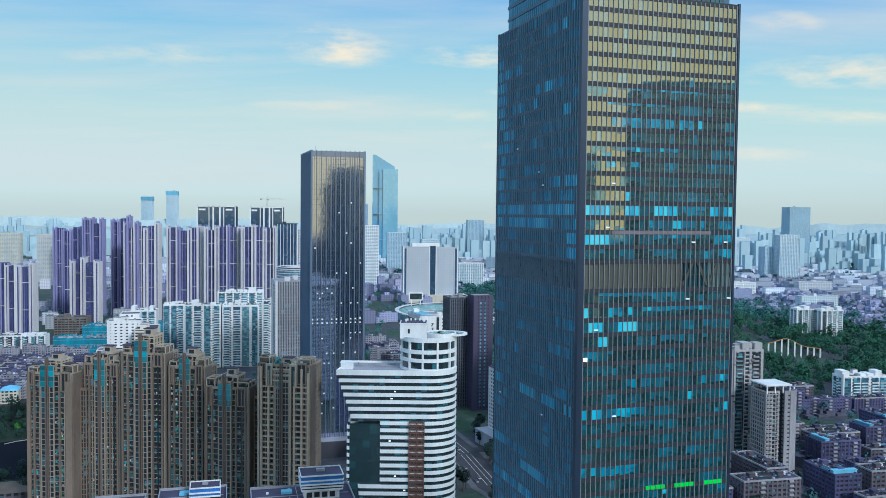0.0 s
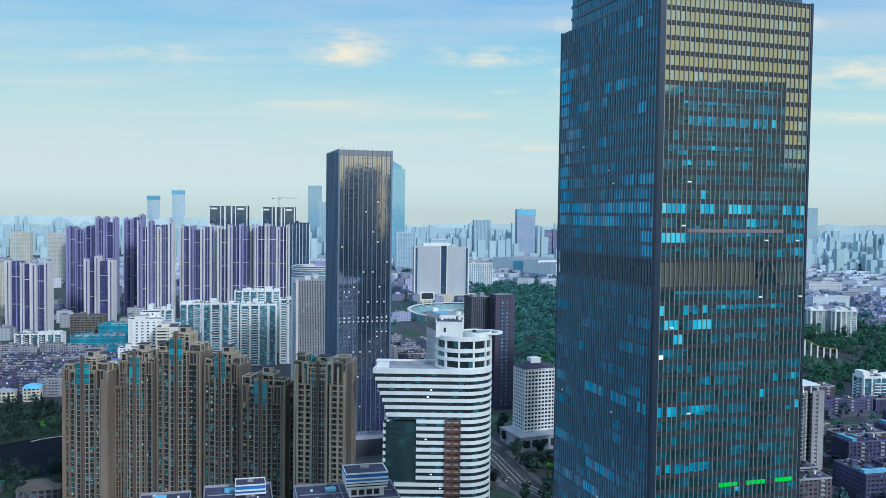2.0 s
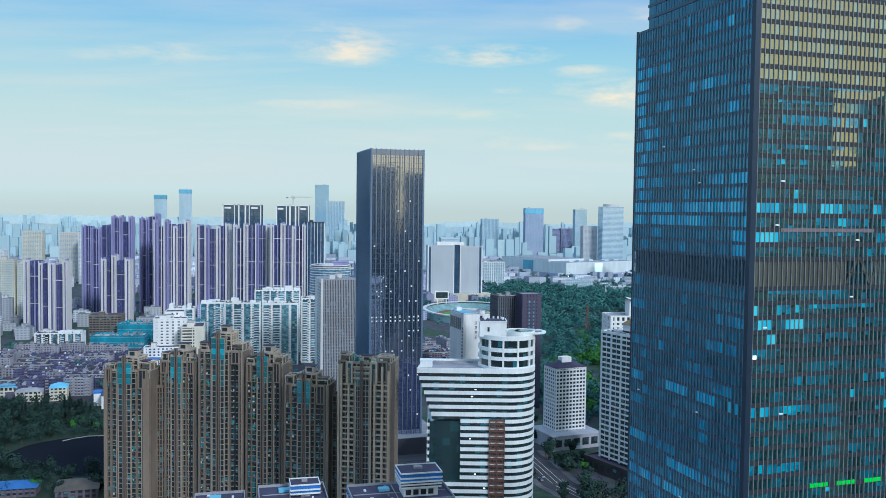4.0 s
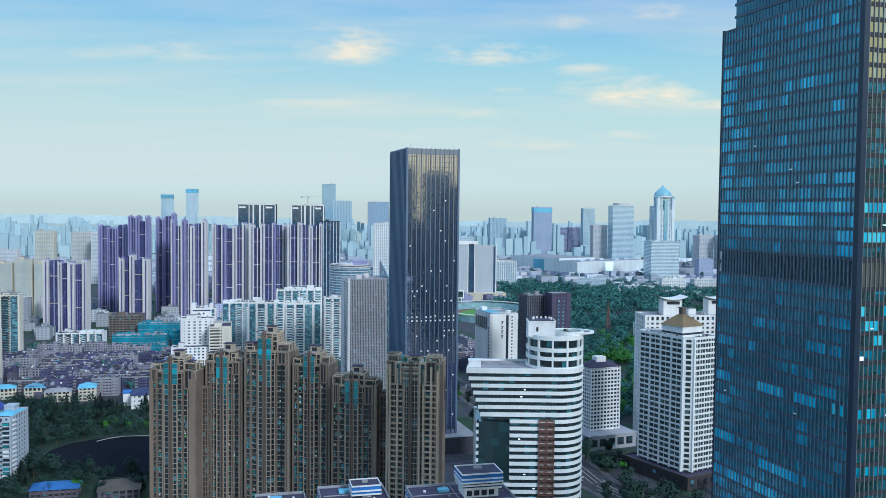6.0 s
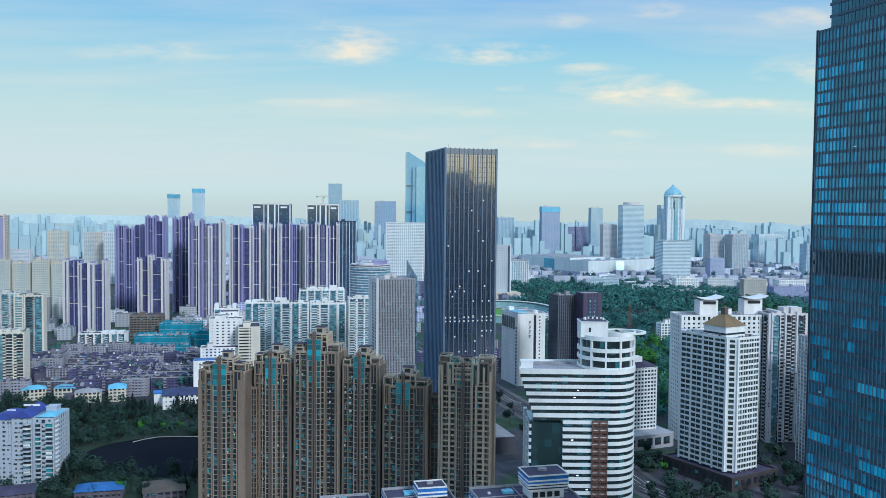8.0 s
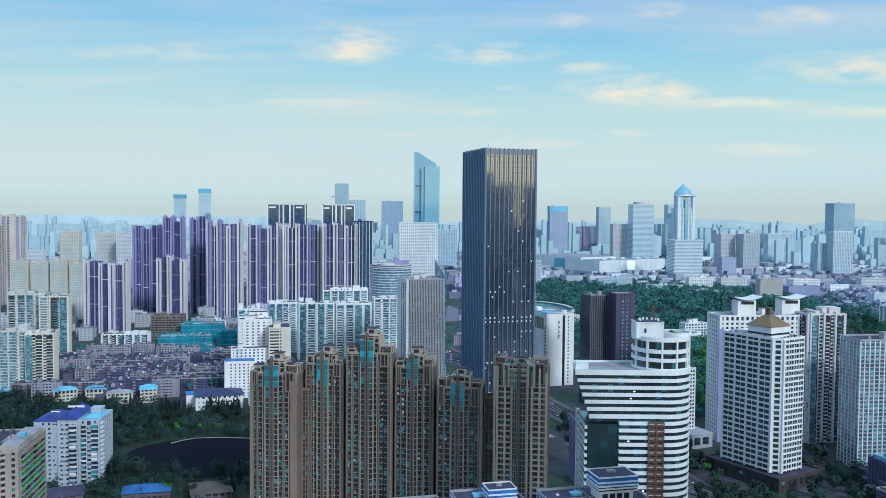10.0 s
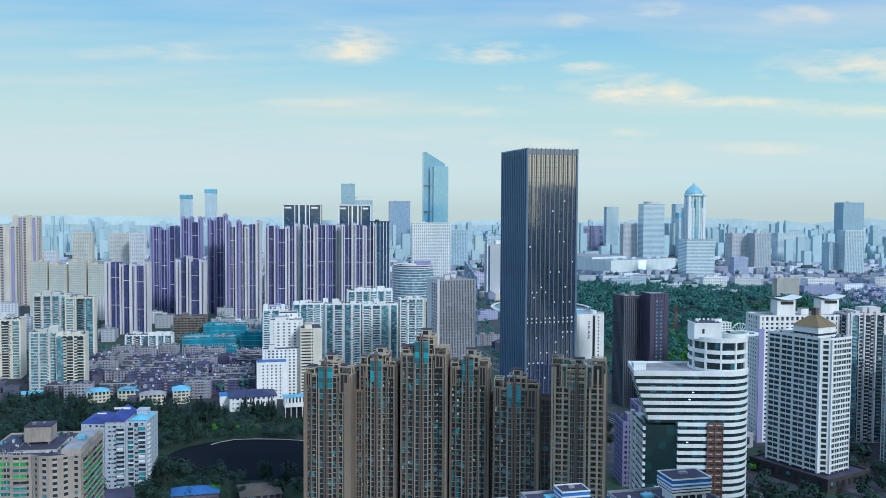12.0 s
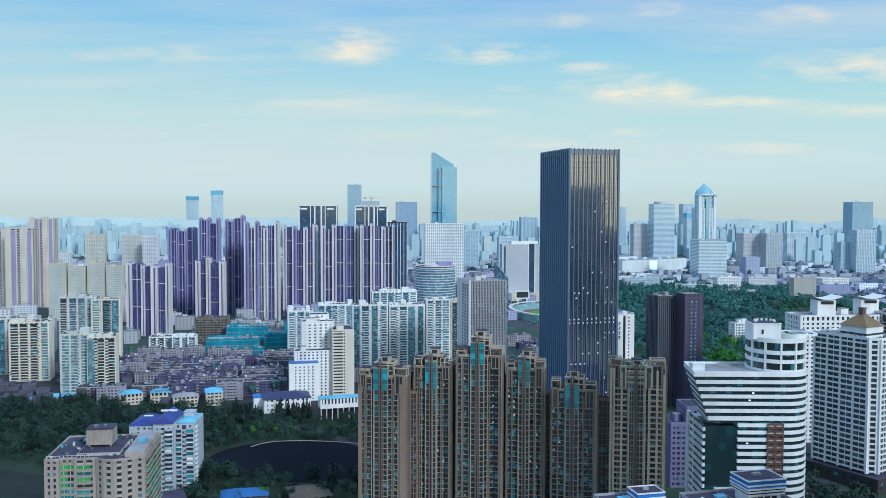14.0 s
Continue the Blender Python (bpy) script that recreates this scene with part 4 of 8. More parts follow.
def striped_building():
    ob = thing("striped_office_building", -7, 497, 0, "white office building with dark ribbon windows and a round corner", "office building")
    R, P, B = 16.0, 4.05, 2.05

    def outline(left, back, r=R):
        return [(left, -r)] + arc(0, 0, r, -90, 90, 22) + [(back, r)]

    top = 104.0
    # flaring upper floors; the round end carries on below
    for k in range(25):
        z = top - 3.0 - (k + 1) * P + P
        if z < 2:
            break
        if k < 7:
            left = -52.5 + k * 1.35
            back = left + 3
        elif z > 38:
            left, back = -27.5, -27.5
        else:
            left = -40 + (38 - z) * 0.10
            back = left - 6
        o = outline(left, back)
        hgt = 2.9 if k == 0 else B
        part("white_band", ring("white_band", o, inset(o, 0.9), z, z + hgt, WHITE_TILE), ob)
        i = inset(o, 0.5)
        part("ribbon_window", prism("ribbon_window", i, z - P + B, z, GLASS_STRIPE), ob)
        if k == 6:
            part("soffit", prism("soffit", inset(o, 0.05), z - 0.35, z - 0.02, WHITE_TILE), ob)
    # dark glazed recess and the left flank
    part("recess_glazing", boxes("recess_glazing", [(-45, -14.4, 0, -26.5, 15, 73)], GLASS_RECESS), ob, "dark teal glass recess")
    for k in range(17):
        z = 70 - k * P
        part("flank_band", boxes("flank_band", [(-46.6, -14.2, z, -45.05, 13.4, z + B)], WHITE_TILE), ob)
    part("flank_glazing", boxes("flank_glazing", [(-46.2, -14.0, 0, -45.1, 13.4, 74)], GLASS_STRIPE), ob)
    part("flank_pier", boxes("flank_pier", [(-47.0, 13.4, 0, -45.05, 18.0, 74.5), (-46.8, 3.4, 0, -46.6, 5.0, 74)], WHITE_TILE), ob)
    # rust-red lattice bay up the front
    for k in range(17):
        z = 74.2 - k * P
        bits = [(-11.2, -17.0, z - 0.2, -2.2, -15.6, z + 0.5)]
        for x in (-11.2, -6.9, -2.55):
            bits.append((x, -17.0, z - P + 0.5, x + 0.35, -16.6, z))
        part("lattice_bay", boxes("lattice_bay", bits + [(-11.2, -16.5, z - 2.5, -2.2, -16.05, z - 1.2)], RUST), ob)
        for x in (-11.0, -6.6):
            for s in (0, 1):
                a, b = (x, x + 4.0) if s else (x + 4.0, x)
                verts = [(px + dx, y, pz) for px, pz in ((a, z - P + 0.6), (b, z - 0.3)) for dx, y in ((-0.14, -16.95), (0.14, -16.95), (0.14, -16.7), (-0.14, -16.7))]
                part("lattice_brace", mesh_of("lattice_brace", verts, BOX_FACES, RUST), ob)
    # terrace roof
    o = outline(-52, -49)
    part("roof", prism("roof", inset(o, 0.9), top - 1.6, top - 1.2, ROOF_PALE), ob)
    part("roof_hut", boxes("roof_hut", [(-51, -8, top - 1.2, -44, -2, top + 2.6), (-51.3, -8.3, top + 2.6, -43.7, -1.7, top + 3.0)], WHITE_TILE), ob)
    part("roof_pipe", boxes("roof_pipe", [(-42, 8, top - 1.2, -20, 9, top - 0.2), (-43, 4, top - 1.2, -42.4, 13, top - 0.5)], CONCRETE), ob)
    # drum above the round end
    cx, cy, r = -0.8, 1.5, 16.6
    for k, (z, hgt, rr) in enumerate(((top - 1.0, 1.4, r), (top + 4.2, 2.0, r), (top + 9.0, 2.2, r), (top + 15.6, 2.6, r))):
        c = arc(cx, cy, rr, 0, 360, 40)[:-1]
        part("drum_band", ring("drum_band", c, inset(c, 0.8), z, z + hgt, WHITE_TILE), ob)
    c = arc(cx, cy, r - 0.8, 0, 360, 40)[:-1]
    part("drum_glazing", prism("drum_glazing", c, top - 1.2, top + 17.0, GLASS_STRIPE), ob)
    for a in range(-160, 21, 30):
        x, y = cx + (r - 0.35) * math.cos(radians(a)), cy + (r - 0.35) * math.sin(radians(a))
        part("drum_pier", boxes("drum_pier", [(-0.5, -0.5, top - 1, 0.5, 0.5, top + 16)], WHITE_TILE), ob, m=pose(x, y, 0, 0, 0, a))
    part("drum_roof", prism("drum_roof", arc(cx, cy, r - 0.8, 0, 360, 40)[:-1], top + 16.9, top + 17.2, ROOF), ob)
    pent = part("penthouse", boxes("penthouse", [(-17, -8, top + 17, -1.5, 6, top + 25.5), (-17.3, -8.3, top + 25.5, -1.2, 6.3, top + 26)], WHITE_TILE), ob)
    part("penthouse_roof", boxes("penthouse_roof", [(-16.6, -7.6, top + 26.0, -1.9, 5.6, top + 26.25)], ROOF), pent)
    part("penthouse_window", boxes("penthouse_window", [(-12.5, -8.2, top + 20, -11.3, -7.9, top + 22.5)], GLASS_BLACK), pent)
    for i in range(9):
        a = radians(200 - i * 27.5)
        part("roof_vent", boxes("roof_vent", [(-0.45, -0.45, 0, 0.45, 0.45, 1.2)], WHITE), ob, m=pose(-8.5 + 5.5 * math.cos(a), -1 + 4.5 * math.sin(a), top + 26.2))
    c = arc(6.5, -2.0, 9.0, 0, 360, 32)[:-1]
    part("crown_wall", ring("crown_wall", c, inset(c, 0.6), top + 17.0, top + 20.2, WHITE_TILE), ob)
    part("crown_glazing", prism("crown_glazing", inset(c, 0.7), top + 17, top + 19.6, GLASS_STRIPE), ob)
    c = arc(13.0, 0.5, 9.0, 0, 360, 36)[:-1]
    part("ring_canopy", ring("ring_canopy", c, inset(c, 2.0), top + 18.6, top + 19.6, WHITE_TILE), ob, "white ring-shaped canopy")
    for a in (-60, 0, 60, 120):
        part("ring_spoke", boxes("ring_spoke", [(0, -0.15, 0, 8.5, 0.15, 0.5)], STEEL), ob, m=pose(13.0, 0.5, top + 18.8, 0, 0, a))
    rnd = random.Random(8)
    lamp = boxes("lit_window", [(-0.55, 0, 0, 0.55, 0.12, 0.6)], LAMP_WHITE)
    for q in range(6):
        part("lit_window", lamp, ob, m=pose(rnd.uniform(-24, -1), -15.62, top - 3 - rnd.randint(2, 20) * P - 1.4))


striped_building()


# ---- the white hotel tower ----
def hotel():
    ob = thing("hotel_tower", 98.5, 596, 31.5, "white gridded hotel tower with a bronze pyramid roof", "hotel")
    W, D, H, P = 28.0, 49.0, 104.0, 3.9
    poly = [(5.5, 0), (W, 0), (W, D), (0, D), (0, 5.5)]
    volume(ob, poly, 10, H, P, 1.25, 7.4, 0, 0.5, WHITE_TILE, GLASS_HOTEL, first=1.0, parapet=1.6, roof=ROOF_PALE, piers=False)
    for x, y in ((5.5, 0), (0, 5.5)):
        part("corner_pier", boxes("corner_pier", [(x - 0.8, y - 0.8, 10, x + 0.8, y + 0.8, H + 0.6)], WHITE_TILE), ob)
    for a in (0.0, 5.68):
        part("corner_panel", boxes("corner_panel", [(a, -0.1, 10, a + 2.1, 0.5, H + 0.5)], WHITE_TILE), ob, m=pose(0, 5.5, 0, 0, 0, -45))
    # four columns of paired windows between broad piers on each long side
    for length, win, x0, y0, turn in ((43.5, 9.0, 0, D, -90), (22.5, 4.9, 5.5, 0, 0), (D, 8.0, W, 0, 90), (W, 5.0, W, D, 180)):
        gap = (length - 4 * win) / 5
        pier = boxes("pier", [(0, -0.07, 0, gap, 0.6, H - 10.1)], WHITE_TILE)
        mid = boxes("mullion", [(-0.14, 0.1, 0, 0.14, 0.55, H - 11)], WHITE_TILE)
        m = pose(x0, y0, 10, 0, 0, turn)
        for i in range(5):
            part("pier", pier, ob, m=m @ pose(i * (gap + win), 0, 0))
            if i < 4:
                part("mullion", mid, ob, m=m @ pose(gap + win / 2 + i * (gap + win), 0, 0.5))
    PODIUM = surface("dark_podium_stone", (0.055, 0.048, 0.052), 0.6, grain=0.2)
    base = part("podium", boxes("podium", [(-7, -8, 0, W + 12, D + 8, 9)], PODIUM), ob, "dark brown stone podium")
    part("podium_cornice", ring("podium_cornice", rect(W + 20, D + 17, -7.5, -8.5), rect(W + 18, D + 15, -6.5, -7.5), 8.6, 10.4, PODIUM), base)
    part("podium_roof", boxes("podium_roof", [(-6.4, -7.4, 8.9, W + 11.4, D + 7.4, 9.2)], ROOF), base)
    for i in range(9):
        part("podium_window", boxes("podium_window", [(-7.25, -4 + i * 6.5, 3, -6.9, -0.6 + i * 6.5, 7.5)], GLASS_DARK), base)
        if i < 7:
            part("podium_window", boxes("podium_window", [(-4 + i * 6.5, -8.25, 3, -0.6 + i * 6.5, -7.9, 7.5)], GLASS_DARK), base)
    # pavilion with the pyramid roof
    cx, cy = 14, 20
    room = part("pavilion", boxes("pavilion", [(cx - 10, cy - 10, H, cx + 10, cy + 10, H + 8)], WHITE_TILE), ob)
    part("pavilion_band", boxes("pavilion_band", [(cx - 10.1, cy - 10.1, H + 2.0, cx + 10.1, cy + 10.1, H + 3.4)], GLASS_BLACK), room)
    verts = [(cx - 11, cy - 11, H + 8), (cx + 11, cy - 11, H + 8), (cx + 11, cy + 11, H + 8), (cx - 11, cy + 11, H + 8),
             (cx - 2.2, cy - 2.2, H + 15.5), (cx + 2.2, cy - 2.2, H + 15.5), (cx + 2.2, cy + 2.2, H + 15.5), (cx - 2.2, cy + 2.2, H + 15.5)]
    part("pyramid_roof", mesh_of("pyramid_roof", verts, BOX_FACES, ROOF_TILE), ob, "bronze tiled pyramid roof")
    part("lantern", boxes("lantern", [(cx - 1.8, cy - 1.8, H + 15, cx + 1.8, cy + 1.8, H + 20), (cx - 2.3, cy - 2.3, H + 20, cx + 2.3, cy + 2.3, H + 20.6)], TAN_DARK), ob)
    rnd = random.Random(4)
    for i in range(14):
        x, y = rnd.choice(((rnd.uniform(8, 26), rnd.uniform(1.5, 8)), (rnd.uniform(1.5, 3.5), rnd.uniform(8, 45))))
        s = rnd.uniform(0.6, 1.3)
        c = arc(x, y, s, 0, 360, 8)[:-1]
        part("cooling_unit", prism("cooling_unit", c, H + 0.1, H + rnd.uniform(1.6, 3.0), CONCRETE if i % 3 else BLACK), ob)


hotel()


# ---- the brown residential towers in a row ----
def brown_block(x, y, w, shoulder, centre, seed, side=17.0, gap=None):
    rnd = random.Random(seed)
    ob = thing("apartment_tower", x, y, -8, "brown stone apartment tower with a teal glazed top", "apartment building", "row of brown apartment towers")
    P = 3.2
    volume(ob, rect(w, side), 0, shoulder, P, 0.28, 3.5, 0.34, 0.8, TAN_GRID, GLASS_DARK, TAN_GRID, parapet=1.2, skip=(0,))
    # uneven bays along the front: posts, and columns of balconies with rails between them
    stops, at = [0.2], 0.2
    while at < w - 2.2:
        at += rnd.choice((2.4, 3.3, 3.6, 3.9, 4.2))
        stops.append(min(at, w - 0.3))
    post = boxes("pier", [(-0.17, -0.06, 0, 0.17, 1.0, shoulder)], TAN_GRID)
    wide_post = boxes("pier", [(-0.32, -0.30, 0, 0.32, 1.0, shoulder)], TAN_GRID)
    for p in stops:
        part("pier", wide_post if rnd.random() < 0.25 else post, ob, m=pose(p, 0, 0))
    for a, b in zip(stops, stops[1:]):
        if b - a < 2.0 or rnd.random() < 0.35:
            continue
        n = int(shoulder / P) - 2
        kind = rnd.random()
        if kind < 0.5:
            part("balcony_rail", boxes("balcony_rail", [(a + 0.2, -0.02, k * P + 1.15, b - 0.2, 0.06, k * P + 1.25) for k in range(n)] + [(a + 0.2, 0.0, k * P + 0.3, b - 0.2, 0.04, k * P + 1.15) for k in range(n) if rnd.random() < 0.5], RAIL), ob, kind="stuff")
        else:
            part("window_frame", boxes("window_frame", [(a + 0.17 + (b - a) * f, 0.62, k * P + 0.3, a + 0.27 + (b - a) * f, 0.72, k * P + P) for k in range(n) for f in (0.33, 0.62)] + [(a + 0.17, 0.62, k * P + 1.2, b - 0.17, 0.70, k * P + 1.3) for k in range(n)], RAIL), ob, kind="stuff")
    for s in (0.0, 0.14, 0.70, 0.90):
        wd = 1.5 if s in (0.0, 0.90) else 0.9
        part("buttress", boxes("buttress", [(w * s, -0.8, 0, w * s + wd * 0.75, 0.5, shoulder + (1.5 if wd > 1 else -3))], TAN), ob)
    if seed == 1:
        part("blank_pier", boxes("blank_pier", [(w - 4.6, -1.0, 0, w - 0.3, 0.5, shoulder - 4)], TAN_MID), ob, "plain warm tan wall pier")
        part("blank_pier", boxes("blank_pier", [(-0.3, -0.9, 0, 1.9, 0.5, shoulder - 5)], TAN_MID), ob, "plain warm tan wall pier")
    for x0, x1 in ((w * 0.02, w * 0.21), (w * 0.74, w * 0.93))[seed % 2:] if seed in (2, 3) else ((w * 0.03, w * 0.16), (w * 0.74, w * 0.93)):
        z0, z1 = shoulder - rnd.choice((6.4, 9.6)), shoulder + rnd.uniform(0.8, 2.6)
        # black panel on the front: the opening's shade is put into its colour
        part("portal_recess", boxes("portal_recess", [(x0 + 0.4, -0.55, z0, x1 - 0.4, 0.3, z1 - 1.0)], GLASS_BLACK), ob)
        part("portal_frame", boxes("portal_frame", [(x0, -1.3, z0 - 0.6, x0 + 0.75, 0.4, z1), (x1 - 0.75, -1.3, z0 - 0.6, x1, 0.4, z1), (x0 + 0.75, -1.3, z1 - 1.0, x1 - 0.75, 0.4, z1), (x0 + 0.75, -1.2, z0 - 0.6, x1 - 0.75, 0.4, z0),
                                            ((x0 + x1) / 2 - 0.2, -0.9, z0, (x0 + x1) / 2 + 0.2, -0.5, z1 - 1.0)], TAN_MID), ob, "tall framed opening under the roof")
    # flat black strip for a shadow gap, with nothing cut into the wall
    part("recess", boxes("recess", [(w * 0.81, -0.25, 0, w * 0.835, 0.3, shoulder - 2)], GLASS_BLACK), ob)
    if seed == 6:
        for s in (0.0, 0.05, 0.19, 0.31, 0.42, 0.60, 0.68, 0.82, 0.94):
            part("buttress", boxes("buttress", [(w * s, -1.5, 0, w * s + 1.2, 0.5, shoulder - rnd.uniform(0, 4))], TAN_SUNLIT), ob)
        for s, e in ((0.07, 0.19), (0.21, 0.31), (0.70, 0.82), (0.84, 0.94)):
            part("balcony_work", boxes("balcony_work", [(w * s + 0.2, -1.2, 0.1 + k * P, w * e, 0.4, 0.85 + k * P) for k in range(int(shoulder / P) - 2)], TAN_SUNLIT), ob, kind="stuff")
        for a, b in ((0.17, 0.29), (0.62, 0.75)):
            z0, z1, x0, x1 = shoulder - 11.0, shoulder + 1.6, w * a, w * b
            part("portal_frame", boxes("portal_frame", [(x0, -2.4, z0, x0 + 0.9, -0.9, z1), (x1 - 0.9, -2.4, z0, x1, -0.9, z1), (x0 + 0.9, -2.4, z1 - 1.2, x1 - 0.9, -0.9, z1)], TAN_LIGHT), ob, "tall framed opening under the roof")
            part("portal_recess", boxes("portal_recess", [(x0 + 0.9, -1.5, z0, x1 - 0.9, -0.9, z1 - 1.2)], PANE_DEEP), ob)
        for q in range(3):
            part("crown_beam", boxes("crown_beam", [(w * 0.29, -1.9, shoulder - 2.0 - q * P, w * 0.62, -0.9, shoulder - 1.2 - q * P)], TAN_LIGHT), ob)
            part("pane", boxes("pane", [(w * 0.33, -1.5, shoulder - 4.2 - q * P, w * 0.5, -0.9, shoulder - 2.1 - q * P)], PANE_TEAL if q == 1 else PANE_DEEP), ob)
    mid = w * 0.46
    # central bay with a long double pier
    cw = w * 0.30
    o = rect(cw, side * 0.6, mid - cw / 2, -1.6)
    volume(ob, o, 0, centre - 6, P, 0.28, 2.6, 0.28, 0.5, TAN_GRID, GLASS_DARK, TAN_GRID, parapet=0.8)
    part("pier", boxes("pier", [(mid - 1.0, -2.3, 0, mid - 0.25, -1.4, centre - 1), (mid + 0.25, -2.3, 0, mid + 1.0, -1.4, centre - 1)], TAN_DARK), ob, "dark brown double pier")
    pane = boxes("pane", [(0, -1.78, 0, cw / 2 - 1.3, -1.05, P - 0.22)], PANE_TEAL)
    deep = boxes("pane", [(0, -1.50, 0, cw / 2 - 1.3, -1.05, P - 0.34)], PANE_DEEP)
    top = int((centre - 7.5) / P)
    for k in range(9 if seed != 6 else 0):
        for x0, bright in ((mid - cw / 2 + 0.15, 4), (mid + 1.15, 4)):
            if k < 4 or rnd.random() < 0.4:
                part("pane", pane if k < bright + rnd.choice((0, 0, 1)) else deep, ob, m=pose(x0, 0, 0.34 + (top - k) * P))
    # penthouse, roof frames, hut
    pw = cw + 2.5
    px = mid - cw / 2 + 0.5
    volume(ob, rect(pw, side - 6, px, 2.0), shoulder + 0.2, centre - 3.2, 3.0, 0.5, pw / 3, 0.6, 0.7, TAN_LIGHT, GLASS_BLACK, parapet=0.9, roof=ROOF)
    part("roof_slab", boxes("roof_slab", [(px - 1.0, 0.6, centre - 3.0, px + pw * 0.55, 6, centre - 2.5)], ROOF_PALE), ob)
    hut = part("roof_hut", boxes("roof_hut", [(mid - 1.5, 6, centre - 3.2, mid + 4, 11, centre + 0.6)], TAN_LIGHT), ob)
    part("hut_cap", boxes("hut_cap", [(mid - 2.0, 5.6, centre + 0.6, mid + 4.5, 11.4, centre + 1.0)], ROOF), hut)
    part("hut_opening", boxes("hut_opening", [(mid - 0.6, 5.85, centre - 2.4, mid + 2.6, 6.1, centre - 0.2)], GLASS_BLACK), hut)
    for x0, x1 in ((0.2, w * 0.22), (w * 0.72, w - 0.2)):
        h = rnd.uniform(2.5, 5.5)
        bits = [(px, py, shoulder, px + 0.5, py + 0.5, shoulder + h) for px in (x0, x1 - 0.5) for py in (0.2, 5.5, 11)]
        bits += [(x0, py, shoulder + h, x1, py + 0.5, shoulder + h + 0.5) for py in (0.2, 5.5, 11)]
        bits += [(px, 0.2, shoulder + h, px + 0.5, 11.5, shoulder + h + 0.5) for px in (x0, x1 - 0.5)]
        part("roof_frame", boxes("roof_frame", bits, TAN_LIGHT), ob, "pale tan roof pergola frame")
        part("roof_room", boxes("roof_room", [(x0 + 0.8, 4, shoulder, x1 - 0.8, 10, shoulder + h - 1.0)], TAN), ob)
        part("roof_planting", boxes("roof_planting", [(x0 + 0.8, 1.2, shoulder + 1.1, x1 - 1.5, 2.6, shoulder + 1.9)], LEAF), ob)
    # stepped roof rooms with dark openings and thin caps
    at = 0.3
    while at < w - 3.5:
        rw, rh, ry = rnd.uniform(2.6, 5.2), rnd.uniform(2.4, 6.4), rnd.uniform(0.3, 5.0)
        if rnd.random() < 0.75 and not (px - 1 < at < px + pw - 2):
            room = part("roof_room", boxes("roof_room", [(at, ry, shoulder + 0.1, at + rw, ry + rnd.uniform(3, 6), shoulder + rh)], rnd.choice((TAN_LIGHT, TAN_MID, TAN))), ob)
            part("room_cap", boxes("room_cap", [(at - 0.35, ry - 0.5, shoulder + rh, at + rw + 0.35, ry + 6.2, shoulder + rh + 0.35)], rnd.choice((ROOF, TAN_DARK, TAN_LIGHT))), room)
            part("room_opening", boxes("room_opening", [(at + rw * 0.2, ry - 0.06, shoulder + 0.9, at + rw * 0.8, ry + 0.1, shoulder + rh - 0.8)], GLASS_BLACK), room)
        at += rw + rnd.uniform(0.4, 2.2)
    glint = boxes("pane", [(0, 0.55, 0, 1.9, 0.9, 2.3)], PANE_TEAL)
    for q in range(46):
        i, k = rnd.randrange(int(w / 3.3)), rnd.randrange(int(shoulder / P) - 2)
        part("pane", glint, ob, m=pose(0.6 + i * w / round(w / 3.3), 0, 0.6 + k * P))
    odds = []
    for q in range(230):
        i, k = rnd.randrange(int(w / 3.3)), rnd.randrange(int(shoulder / P) - 1)
        ox, oz = 0.45 + i * w / round(w / 3.3) + rnd.uniform(0, 1.6), 0.4 + k * P + rnd.choice((0, 0, 1.4))
        odds.append((ox, 0.30, oz, ox + rnd.uniform(0.3, 1.2), 0.85, oz + rnd.uniform(0.35, 1.3)))
    part("balcony_greenery", boxes("balcony_greenery", odds, ODDS), ob, "plants, laundry and glazing on the balconies", kind="stuff")
    odds = []
    for q in range(46):
        ox, oy, s = rnd.uniform(0.6, w - 2.4), rnd.uniform(0.4, side - 3), rnd.uniform(0.5, 1.7)
        odds.append((ox, oy, shoulder + 0.15, ox + s, oy + rnd.uniform(0.5, 1.5), shoulder + 0.3 + rnd.uniform(0.6, 2.3)))
    part("roof_clutter", boxes("roof_clutter", odds, ODDS), ob, "planters, tanks and sheds on the roof terrace", kind="stuff")
    clutter = boxes("balcony_clutter", [(0, 0.25, 0, 1.1, 0.85, 0.8)], SASH)
    for q in range(14):
        i, k = rnd.randrange(int(w / 3.3)), rnd.randrange(int(shoulder / P) - 2)
        part("balcony_clutter", clutter, ob, m=pose(0.7 + i * w / round(w / 3.3), 0, 0.55 + k * P))
    part("blank_wall", boxes("blank_wall", [(w - 0.25, -0.2, 0, w + 0.4, 9.0, shoulder + 0.6)], TAN), ob)
    if gap:
        gw, gh = gap
        volume(ob, rect(gw, 9, w + 0.5, 6.5), 0, gh, P, 0.4, 2.6, 0.4, 0.4, TAN_WARM, GLASS_DARK, split=False, parapet=0.8)
    return ob


brown_block(-250, 513, 29.5, 94, 105, 1, gap=(4.0, 84))
brown_block(-217.5, 517, 23.5, 99, 109, 2, gap=(3.5, 92))
brown_block(-192, 510, 28, 107, 121, 3, gap=(3.0, 94))
brown_block(-162.5, 506, 23, 100, 110, 4, gap=(3.0, 84))
brown_block(-137.5, 495, 26.5, 90, 100, 5, gap=(8.0, 84))
brown_block(-105, 487, 31.0, 105, 108, 6, 22)


